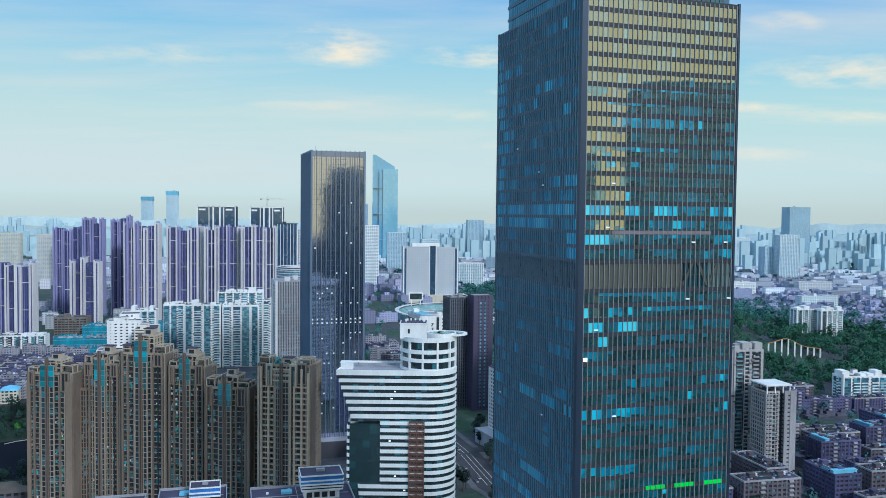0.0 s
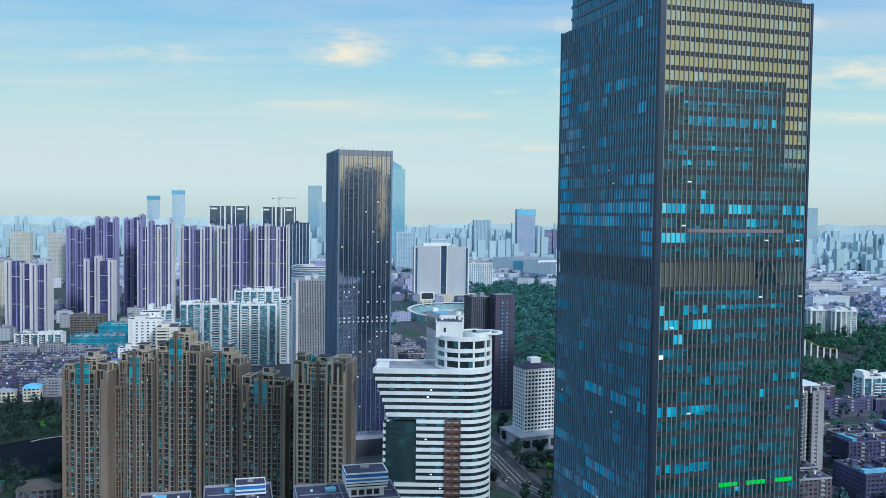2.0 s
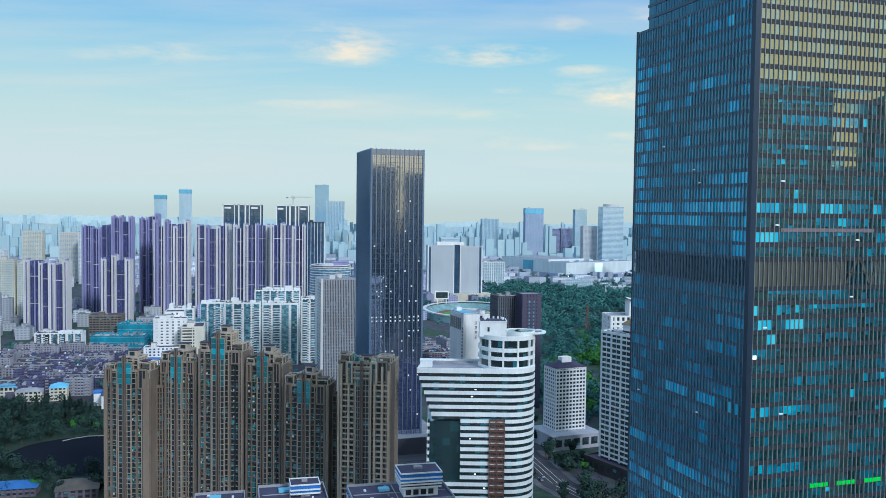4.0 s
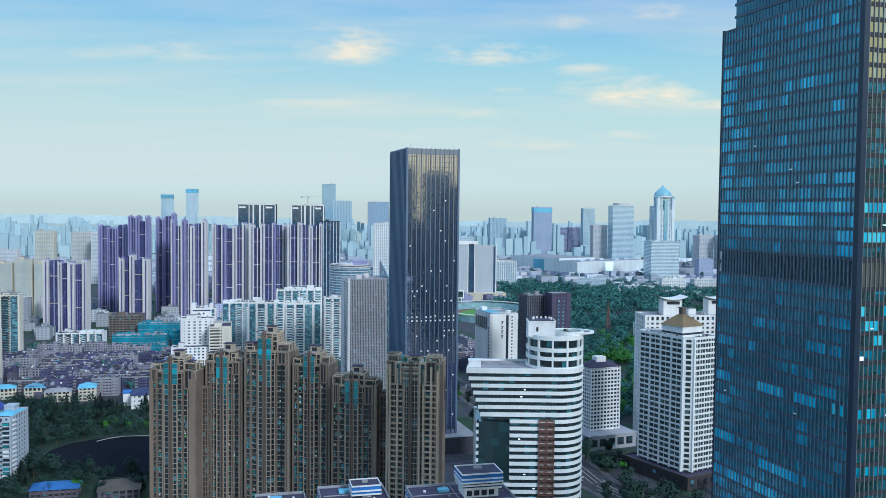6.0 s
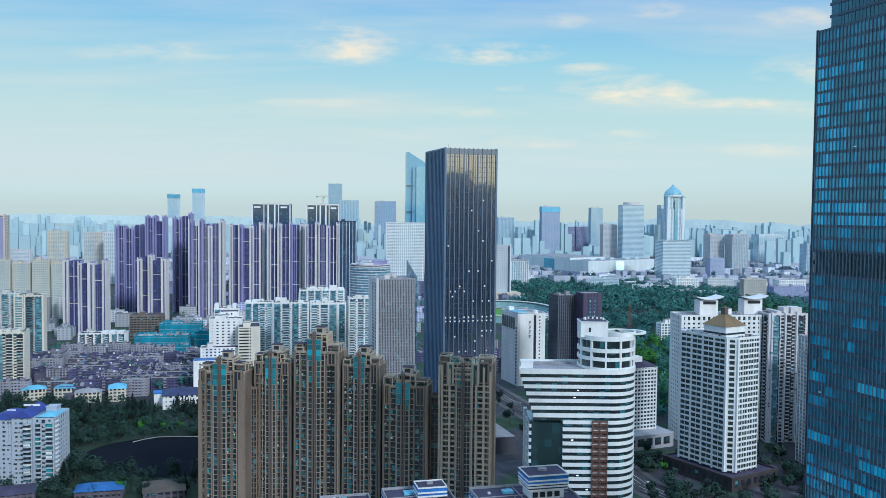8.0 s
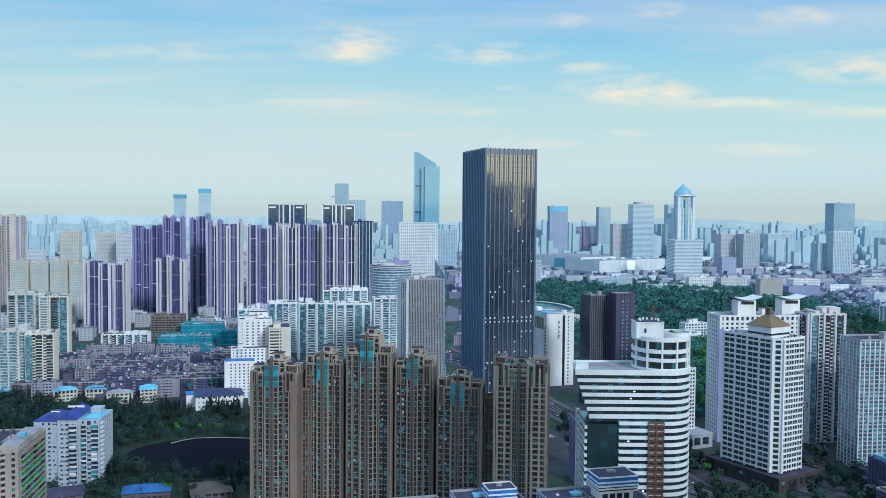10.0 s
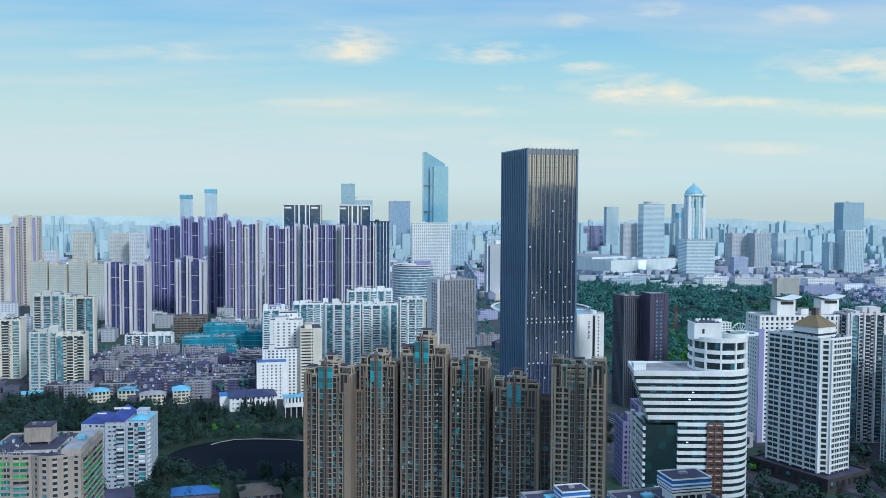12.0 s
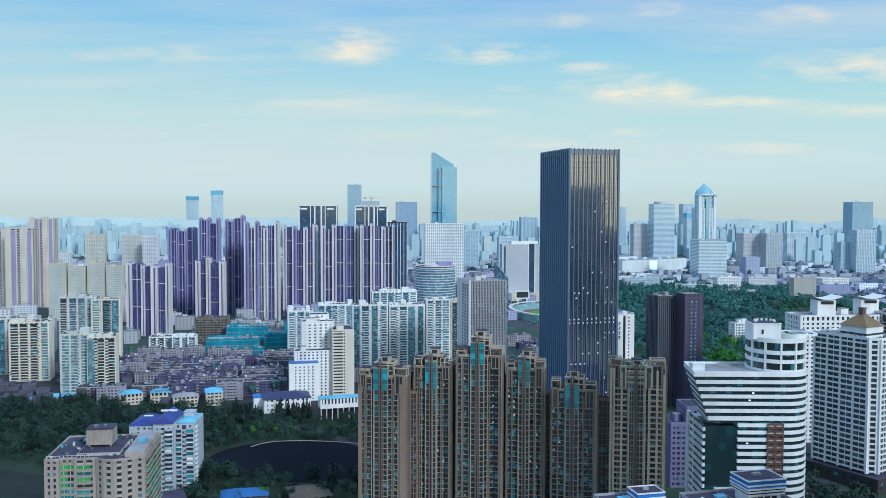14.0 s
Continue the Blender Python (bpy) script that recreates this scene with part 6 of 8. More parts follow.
for k in range(4):
    z = 68.6 - k * 5.2
    part("wall_sign", boxes("wall_sign", [(13.0, -0.8, z + 2.6, 16.0, -0.5, z + 3.2), (13.6, -0.8, z + 1.2, 15.4, -0.5, z + 1.8), (14.2, -0.8, z - 0.2, 14.8, -0.5, z + 2.6), (13.0, -0.8, z - 0.4, 13.6, -0.5, z + 0.8)], BLACK), ob, "dark bars of upright lettering")
for x0 in (25.5,):
    part("front_window", boxes("front_window", [(x0, -0.62, 3 + k * 3.8, x0 + 1.6, -0.45, 4.6 + k * 3.8) for k in range(20)], GLASS_BLACK), ob, kind="stuff")
part("corner_window", boxes("corner_window", [(-0.35, 1.0, 2 + k * 3.8, -0.1, 5.0, 4.6 + k * 3.8) for k in range(17)], GLASS_BLACK), ob, kind="stuff")
part("corner_pier", boxes("corner_pier", [(-0.5, -0.55, 0, 2.4, 0.9, 80)], PALE), ob)
for i in range(6):
    part("top_window", boxes("top_window", [(-0.45, 8 + i * 6, 62, 0.1, 12.4 + i * 6, 75)], GLASS_BLACK), ob)
part("roof_glazing", boxes("roof_glazing", [(2, 3, 79.2, 15, 41, 81.0)], ROOF_CYAN), ob)
part("roof_dome", prism("roof_dome", arc(25, 8, 3, 0, 360, 14)[:-1], 79, 82.5, WHITE), ob)
part("roof_rail", ring("roof_rail", rect(33, 44), rect(32.6, 43.6, 0.2, 0.2), 81, 81.4, WHITE), ob)
part("roof_hut", boxes("roof_hut", [(3, 30, 81, 9, 38, 84.5)], WHITE), ob)

# small apartment tower with hipped roof, and its low podium
ob = thing("apartment_tower", 48, 700, GRID + 6, "white apartment tower with dark balconies and a grey hipped roof", "apartment building")
volume(ob, rect(29, 20), 0, 64, 3.1, 1.2, 3.2, 0.7, 0.7, WHITE, GLASS_BLACK, parapet=0.6)
hipped(ob, 0, 0, 29, 20, 64.5, 5, ROOF, 0.5)
part("roof_hut", boxes("roof_hut", [(9, 6, 68, 18, 13, 72.5)], WHITE), ob)
part("podium", boxes("podium", [(-10, -14, 0, 36, 24, 11), (-10.4, -14.4, 11, 36.4, 24.4, 12)], GREY), ob)
for i in range(5):
    part("podium_window", boxes("podium_window", [(-8 + i * 8.5, -14.2, 3, -2 + i * 8.5, -13.9, 9)], GLASS_DARK), ob)

# flats beyond the glass tower
balcony_flats(222, 650, 8, 26, 18, 90, 95, "grey apartment tower with white window frames", PALE_STONE, "grey apartment towers", glass=GLASS_DARK)
ob = thing("apartment_tower", 239, 622, 12, "grey apartment tower with a white roof canopy", "apartment building")
volume(ob, rect(11, 20, 0, 1), 0, 64, 3.1, 0.7, 2.75, 0.5, 0.7, PALE_STONE, GLASS_DARK, split=True)
volume(ob, rect(3.6, 17, 11.1, 3), 0, 62, 3.1, 0.4, 3.6, 0.3, 0.3, BLACK, GLASS_BLACK, split=False)
volume(ob, rect(9.4, 20, 14.8, 0), 0, 64, 3.1, 2.0, 9.4, 0.6, 0.25, CONCRETE, GLASS_BLACK, split=False)
part("front_wall", boxes("front_wall", [(14.6, -0.3, 0, 17.2, 0.2, 64.5), (19.4, -0.3, 0, 24.3, 0.2, 64.5)], CONCRETE), ob)
part("balcony_rail", boxes("balcony_rail", [(x0, -0.3, 1.2 + k * 3.1, x0 + 1.8, 1.2, 2.0 + k * 3.1) for k in range(20) for x0 in (0.5, 3.2, 8.7)], PALE_STONE), ob, "pale balcony fronts", kind="stuff")
part("air_unit", boxes("air_unit", [(24.2, 2 + 3.5 * (k % 4), 2 + k * 3.1, 24.9, 3.2 + 3.5 * (k % 4), 2.9 + k * 3.1) for k in range(20)], SASH), ob, "outdoor air conditioners on the side wall", kind="stuff")
part("canopy", boxes("canopy", [(-1, -1, 69.0, 20, 21, 70.0)], WHITE), ob, "white slab canopy")
for px in (0, 6.5, 13, 18.6):
    for py in (0, 18):
        part("canopy_post", boxes("canopy_post", [(px, py, 63.5, px + 0.8, py + 0.8, 69.0)], WHITE), ob)
ob = thing("white_block", 95, 716, 6, "white building with two roof pavilions under curved canopies", "office building")
volume(ob, rect(70, 26), 0, 106, 3.6, 1.9, 4.4, 2.2, 0.4, WHITE, GLASS_DARK, split=False, roof=ROOF_PALE)
part("lower_wall", boxes("lower_wall", [(-0.6, -0.6, 0, 4, 0.3, 96)], LILAC), ob, "lilac lower wall")
for px, py in ((26, 6), (68, 12)):
    pav = part("roof_pavilion", boxes("roof_pavilion", [(px - 8, py, 106, px + 8, py + 12, 119)], WHITE), ob)
    part("pavilion_opening", boxes("pavilion_opening", [(px - 5, py - 0.3, 115.5, px + 6, py + 0.2, 118)], GLASS_BLACK), pav)
    verts, faces = [], []
    for k in range(13):
        s = k / 12
        z = 119.4 + 2.6 * (2 * s - 1) ** 2
        verts += [(px - 12 + 24 * s, py - 3, z), (px - 12 + 24 * s, py + 15, z), (px - 12 + 24 * s, py + 15, z + 0.7), (px - 12 + 24 * s, py - 3, z + 0.7)]
        if k:
            b = 4 * k
            faces += [(b - 4 + q, b + q, b + (q + 1) % 4, b - 4 + (q + 1) % 4) for q in range(4)]
    part("curved_canopy", mesh_of("curved_canopy", verts, faces, WHITE), ob)
rooftop(ob, 60, 20, 106, random.Random(5), WHITE, 4, 3, 1, 4)
ob = balcony_flats(168, 716, 6, 34, 24, 108, 96, "pale apartment tower with white balconies", PALE, "apartment towers near the hotel", glass=GLASS_BLACK)
block("apartment_tower", 176, 640, 8, 40, 26, 98, "blue-grey apartment tower with white window columns", "apartment building", wall=GREY, glass=GLASS_BLUE, pier_mat=WHITE, storey=3.1, band=0.9, bay=4.0, pier=0.7, seed=13)
ob = block("office_block", -41.4, 598, 2, 11, 26, 45, "lilac low office block beside the striped building", "office building", wall=LILAC_DEEP, glass=GLASS_DARK, storey=3.6, band=1.7, bay=4, pier=1.2, seed=14)
volume(ob, rect(12, 24, 11.1, 1), 0, 56, 3.6, 1.9, 4, 2.0, 0.3, LILAC_DEEP, GLASS_DARK, split=False)

for x, y, w, h in ((583, 1398, 34, 38), (617, 1384, 38, 41)):
    balcony_flats(x, y, 8, w, 22, h + hill(x, y), 97, "white twin building on the far side of the park", WHITE, "white buildings beside the park")
balcony_flats(418, 884, 8, 52, 18, 27, 98, "white slab building beside the park", WHITE, "white buildings beside the park", slots=False)

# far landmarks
# far facade tones are pale and bluish: distance haze put into the colour
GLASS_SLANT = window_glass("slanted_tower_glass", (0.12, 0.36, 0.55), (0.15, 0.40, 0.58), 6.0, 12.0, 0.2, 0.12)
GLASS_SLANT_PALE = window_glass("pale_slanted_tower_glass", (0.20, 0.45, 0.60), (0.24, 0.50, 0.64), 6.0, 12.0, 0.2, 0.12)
PALE_FAR = surface("hazed_pale_cladding", (0.55, 0.67, 0.76), 0.7, grain=0.08)
WHITE_FAR = surface("hazed_white_tile", (0.66, 0.74, 0.79), 0.6, grain=0.08)
BROWN_FAR = surface("hazed_brown_cladding", (0.60, 0.57, 0.585), 0.7, grain=0.08)
LILAC_FAR = surface("hazed_violet_cladding", (0.40, 0.43, 0.62), 0.7, grain=0.08)
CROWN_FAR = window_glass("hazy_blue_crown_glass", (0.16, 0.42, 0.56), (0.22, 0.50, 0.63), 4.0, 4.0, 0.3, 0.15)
# haze-tinted copies that replace the true wall colours beyond 2300 m
HAZE_SWAP = {LILAC: LILAC_FAR, PALE: PALE_FAR, WHITE: WHITE_FAR, BEIGE: BROWN_FAR}
block("office_tower", -264, 2195, 6, 100, 40, 160, "white gridded office tower with tall framing piers", "office building", wall=WHITE, glass=GLASS_FAR, storey=3.8, band=1.5, bay=5.0, pier=1.6, proud=0.6, split=False)
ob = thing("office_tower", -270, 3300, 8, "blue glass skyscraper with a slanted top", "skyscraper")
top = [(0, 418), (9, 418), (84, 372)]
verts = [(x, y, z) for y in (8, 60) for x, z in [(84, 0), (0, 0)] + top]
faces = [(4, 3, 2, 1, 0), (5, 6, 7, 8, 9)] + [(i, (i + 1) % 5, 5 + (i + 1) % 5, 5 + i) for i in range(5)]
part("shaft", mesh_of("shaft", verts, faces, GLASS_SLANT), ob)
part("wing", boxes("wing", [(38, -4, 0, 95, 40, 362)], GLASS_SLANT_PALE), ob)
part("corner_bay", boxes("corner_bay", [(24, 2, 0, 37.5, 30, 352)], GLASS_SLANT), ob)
for x0 in (23.4, 37.4):
    part("edge_line", boxes("edge_line", [(x0, -4.4, 0, x0 + 0.9, 2, 358)], HAZE_BLUE), ob)
for q in range(3):
    part("storey_line", boxes("storey_line", [(-0.4, -4.4, 90 + q * 100, 95.4, 60.4, 91.2 + q * 100)], HAZE_BLUE), ob)
SLAB = surface("grey_white_cladding", (0.52, 0.54, 0.60), 0.7, grain=0.08)
M_LABEL = "pale slab office with a dark central strip"
ob = thing("office_slab", -85, 1850, 10, M_LABEL, "office building")
volume(ob, rect(58, 26), 0, 120, 3.6, 2.0, 4, 2.2, 0.5, SLAB, GLASS_FAR, split=False)
volume(ob, rect(13, 24, 58.1, 1), 0, 121, 3.6, 0.6, 6.5, 0.5, 0.4, NAVY, GLASS_NAVY, split=False)
volume(ob, rect(50, 26, 71.2, 0), 0, 118, 3.6, 2.0, 4, 2.2, 0.5, SLAB, GLASS_FAR, split=False)
for x0, x1 in ((3, 7), (114, 118)):
    part("glazed_edge", boxes("glazed_edge", [(x0, -0.5, 10, x1, 0.2, 117)], GLASS_NAVY), ob)
for x0 in (-0.4, 56.6, 71.0, 119.2):
    part("edge_pier", boxes("edge_pier", [(x0, -0.9, 0, x0 + 1.8, 0.4, 121.5)], WHITE), ob)
part("roof_house", boxes("roof_house", [(20, 4, 121, 80, 20, 128)], WHITE), ob)
part("podium", boxes("podium", [(-10, -16, 0, 140, 30, 16)], CREAM), ob)
for x, y, w, d, h, mat, gl, label in (
    (40, 2250, 70, 40, 62, WHITE, GLASS_FAR, "white civic building with tall windows"),
    (467, 2814, 72, 50, 217, PALE, GLASS_FAR, "pale round-topped tower with close bands"),
    (503, 2425, 84, 60, 113, WHITE, GLASS_FAR, "white slab tower with blue windows"),
    (702, 2640, 46, 50, 126, BEIGE, GLASS_FAR, "brown office slab with vertical strips"),
    (757, 2600, 52, 50, 128, BEIGE, GLASS_FAR, "brown office slab with vertical strips"),
    (1035, 3150, 104, 40, 116, WHITE, GLASS_FAR, "white framed office block with blue glass"),
    (1015, 2570, 62, 40, 139, WHITE, GLASS_FAR, "white tower with a stepped crown"),
    (982, 2600, 32, 40, 101, PALE, GLASS_FAR, "pale tower beside the white one"),
    (1326, 3269, 84, 60, 231, HAZE_BLUE, GLASS_FAR, "blue-grey glass tower with flat roof"),
    (882, 4000, 75, 50, 228, PALE, GLASS_FAR, "pale blue tower in the haze"),
    (285, 3600, 78, 40, 214, LILAC, GLASS_FAR, "tower under construction with a teal top"),
    (109, 3756, 74, 40, 166, PALE, GLASS_FAR, "pale unfinished tower with a crane"),
    (419, 4000, 66, 40, 121, LILAC, GLASS_PARK, "lilac slab of distant apartments"),
    (490, 4010, 66, 40, 124, LILAC, GLASS_PARK, "lilac slab of distant apartments"),
    (520, 3772, 54, 40, 212, PALE, GLASS_FAR, "pale slender apartment tower"),
    (411, 2857, 48, 34, 151, BEIGE, GLASS_FAR, "pale brown apartment tower"),
    (830, 3745, 58, 40, 188, PALE, GLASS_FAR, "pale tower with a cyan crown"),
    (-172, 2662, 62, 40, 132, PALE, GLASS_FAR, "blue-grey distant office tower"),
    (-60, 2450, 50, 30, 118, PALE, GLASS_FAR, "white stepped tower among houses"),
    (-420, 2150, 60, 30, 150, PALE, GLASS_BLUE, "blue-grey office tower behind the flats"),
    (-742, 4498, 72, 50, 329, HAZE_BLUE, GLASS_FAR, "tall blue-grey tower in the haze"),
    (-640, 4200, 90, 50, 240, PALE, GLASS_FAR, "pale office tower in the haze"),
    (-460, 4100, 100, 50, 235, LILAC, GLASS_FAR, "pale office tower in the haze"),
    (-1506, 4650, 60, 50, 301, PALE, GLASS_FAR, "pale far tower with a cyan crown"),
    (-1642, 4650, 60, 50, 270, PALE, GLASS_FAR, "pale far tower with a cyan crown"),
):
    style = int(abs(x)) % 3
    ob = block("tower_block", x, y, 8, w, d, h, label, "tower block", "distant towers", wall=HAZE_SWAP.get(mat, mat) if y > 2300 else mat, glass=gl, storey=4.0, band=(1.6, 0.5, 1.9)[style], piers=style != 2, bay=max(5.0, w / 12), pier=1.3, proud=0.6, split=False, seed=int(x) % 97, huts=1, tanks=0)
    if "teal top" in label or "cyan crown" in label:
        part("site_net", boxes("site_net", [(-1, -1, h - 22, w + 1, d + 1, h - 2)], ROOF_CYAN), ob)
    if "round-topped" in label:
        part("dome_cap", prism("dome_cap", arc(w / 2, d / 2, 26, 0, 360, 20)[:-1], h, h + 9, PALE), ob)
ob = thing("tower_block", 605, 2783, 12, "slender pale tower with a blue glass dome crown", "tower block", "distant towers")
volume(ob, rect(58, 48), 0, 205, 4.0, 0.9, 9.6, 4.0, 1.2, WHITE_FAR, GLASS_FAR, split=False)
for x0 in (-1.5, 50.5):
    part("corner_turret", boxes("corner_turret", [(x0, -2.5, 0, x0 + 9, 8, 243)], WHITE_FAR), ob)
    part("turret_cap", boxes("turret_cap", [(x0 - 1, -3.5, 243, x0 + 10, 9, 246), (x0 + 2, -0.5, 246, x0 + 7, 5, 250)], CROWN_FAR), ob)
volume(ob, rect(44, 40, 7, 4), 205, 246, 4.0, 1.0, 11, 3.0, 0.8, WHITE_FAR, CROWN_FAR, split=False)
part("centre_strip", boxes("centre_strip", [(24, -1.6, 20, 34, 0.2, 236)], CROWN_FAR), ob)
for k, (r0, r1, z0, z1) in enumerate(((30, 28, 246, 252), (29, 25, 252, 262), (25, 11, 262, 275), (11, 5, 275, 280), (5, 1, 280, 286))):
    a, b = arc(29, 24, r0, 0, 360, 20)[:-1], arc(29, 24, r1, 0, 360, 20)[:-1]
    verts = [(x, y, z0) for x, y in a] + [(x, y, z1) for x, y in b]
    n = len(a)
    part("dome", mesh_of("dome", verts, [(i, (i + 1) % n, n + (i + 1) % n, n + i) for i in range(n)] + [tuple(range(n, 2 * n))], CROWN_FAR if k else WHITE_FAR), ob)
ob = thing("shopping_centre", 314, 2554, 35, "long low white shopping centre with blank walls", "shopping centre")
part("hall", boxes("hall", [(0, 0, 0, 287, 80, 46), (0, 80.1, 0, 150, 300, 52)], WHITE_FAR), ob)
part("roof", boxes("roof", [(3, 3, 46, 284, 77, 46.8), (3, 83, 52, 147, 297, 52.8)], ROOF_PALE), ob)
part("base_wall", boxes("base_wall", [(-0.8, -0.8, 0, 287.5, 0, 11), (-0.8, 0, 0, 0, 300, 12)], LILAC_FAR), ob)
part("screen", boxes("screen", [(118, -0.7, 12, 150, 0, 42)], SCREEN), ob, "white lit screen")
part("glass_panel", boxes("glass_panel", [(-0.7, 150, 10, 0, 200, 46)], ROOF_CYAN), ob, "pale cyan glass panel")
for q in range(5):
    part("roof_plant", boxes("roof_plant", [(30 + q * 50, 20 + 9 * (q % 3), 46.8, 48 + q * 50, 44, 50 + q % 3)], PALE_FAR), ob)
for q in range(7):
    part("shop_light", boxes("shop_light", [(6 + q * 38, -1.2, 4, 12 + q * 38, -0.9, 7)], LAMP_WARM if q % 2 else LAMP_WHITE), ob)

# blocks between the park and the shopping centre
for x, y, w, d, h, turn, wall, glass, label in (
    (503, 1750, 48, 20, 58, 8, BEIGE, GLASS_BLUE, "cream apartment block with balcony rows"), (655, 2480, 44, 30, 62, 8, LILAC_FAR, GLASS_FAR, "dark blue-grey small office block"),
    (330, 2010, 84, 22, 22, -14, WHITE_FAR, GLASS_FAR, "long white low hall beyond the park"), (385, 1860, 90, 24, 24, -20, WHITE_FAR, GLASS_FAR, "long white low hall beyond the park"),
    (450, 2080, 60, 22, 34, 8, WHITE, GLASS_FAR, "white slab building with rows of windows"), (540, 2120, 70, 24, 30, 12, PALE, GLASS_FAR, "pale slab building with rows of windows"),
    (255, 2150, 70, 26, 26, -8, PALE_FAR, GLASS_FAR, "pale low building beside the park"), (620, 1900, 80, 26, 30, 14, LILAC, GLASS_FAR, "lilac low building with a flat roof"),
    (690, 2050, 70, 30, 34, 10, WHITE, GLASS_FAR, "white low building with a flat roof"), (760, 1800, 90, 22, 26, 14, WHITE_FAR, GLASS_FAR, "long white low hall among houses"),
    (900, 2150, 90, 24, 30, 8, PALE, GLASS_FAR, "pale slab building with rows of windows"), (1010, 1950, 80, 24, 28, 14, WHITE, GLASS_FAR, "white slab building with rows of windows"),
    (30, 1420, 62, 18, 18, GRID, WHITE, GLASS_BLUE, "white low school block among trees"), (190, 1165, 34, 14, 26, GRID, WHITE, GLASS_BLUE, "white balconied block among park trees"),
):
    ob = thing("low_block", x, y, turn, label, "building", "pale blocks round the park", z=hill(x + w / 2, y) * 0.9 if w < 40 else 0.0)
    volume(ob, rect(w, d), 0, h, 3.6, 1.5, 4.6, 1.5, 0.5, wall, glass, split=False, roof=ROOF_PALE)
    rooftop(ob, w, d, h + 0.15, random.Random(int(x)), wall, huts=2, tanks=2)

# stadium
ob = thing("stadium", 6, 1590, 4, "oval stadium with a red track and green turf", "stadium")
STAND = surface("pale_teal_seating", (0.26, 0.42, 0.46), 0.7, grain=0.2)
ov = [(70 * math.cos(radians(a)), 105 * math.sin(radians(a))) for a in range(0, 360, 9)]
part("track", prism("track", ov, 0, 0.4, TRACK), ob)
part("turf", prism("turf", inset(ov, 14), 0.4, 0.7, TURF), ob)
for k in range(4):
    part("stand_tier", ring("stand_tier", inset(ov, -22), inset(ov, -4 - k * 4.5), k * 2.6, 2.6 + k * 2.6, STAND), ob)
part("stand_roof", ring("stand_roof", inset(ov, -24), inset(ov, -17), 13, 14, PALE), ob)
board = part("scoreboard", boxes("scoreboard", [(-62, 128, 20, -38, 129, 32)], GLASS_DARK), ob, "dark scoreboard in a white frame")
part("scoreboard_frame", boxes("scoreboard_frame", [(-64, 127.6, 18, -62, 129.2, 34), (-38, 127.6, 18, -36, 129.2, 34), (-62, 127.6, 32, -38, 129.2, 34), (-62, 127.6, 18, -38, 129.2, 20), (-60, 128, 0, -58, 129, 18), (-42, 128, 0, -40, 129, 18)], WHITE), board)


# ---- old quarters, woods, gardens, streets ----
KEEP_OUT = []
for o in list(scene.objects):
    if o.parent is None and o.type == "EMPTY":
        pts = [o.matrix_basis @ c.matrix_basis @ Vector(v) for c in o.children if c.type == "MESH" for v in (c.bound_box[0], c.bound_box[6])]
        if pts:
            KEEP_OUT.append((min(p.x for p in pts) - 4, min(p.y for p in pts) - 4, max(p.x for p in pts) + 4, max(p.y for p in pts) + 4))


KEEP_OUT.append((424, 1056, 520, 1152))  # clearing of the roller coaster


def is_free(x, y, r):
    return not any(a - r < x < c + r and b - r < y < d + r for a, b, c, d in KEEP_OUT)


def off_road(x, y, r):
    for line in (MAIN_ROAD, CROSS_ROAD):
        for a, b in zip(line, line[1:]):
            a, b, p = Vector(a), Vector(b), Vector((x, y))
            k = max(0, min(1, (p - a).dot(b - a) / (b - a).length_squared))
            if (a + (b - a) * k - p).length < r + 14:
                return False
    return True


def inside(poly, x, y):
    hit = False
    for (x0, y0), (x1, y1) in zip(poly, poly[1:] + poly[:1]):
        if (y0 > y) != (y1 > y) and x < (x1 - x0) * (y - y0) / (y1 - y0) + x0:
            hit = not hit
    return hit


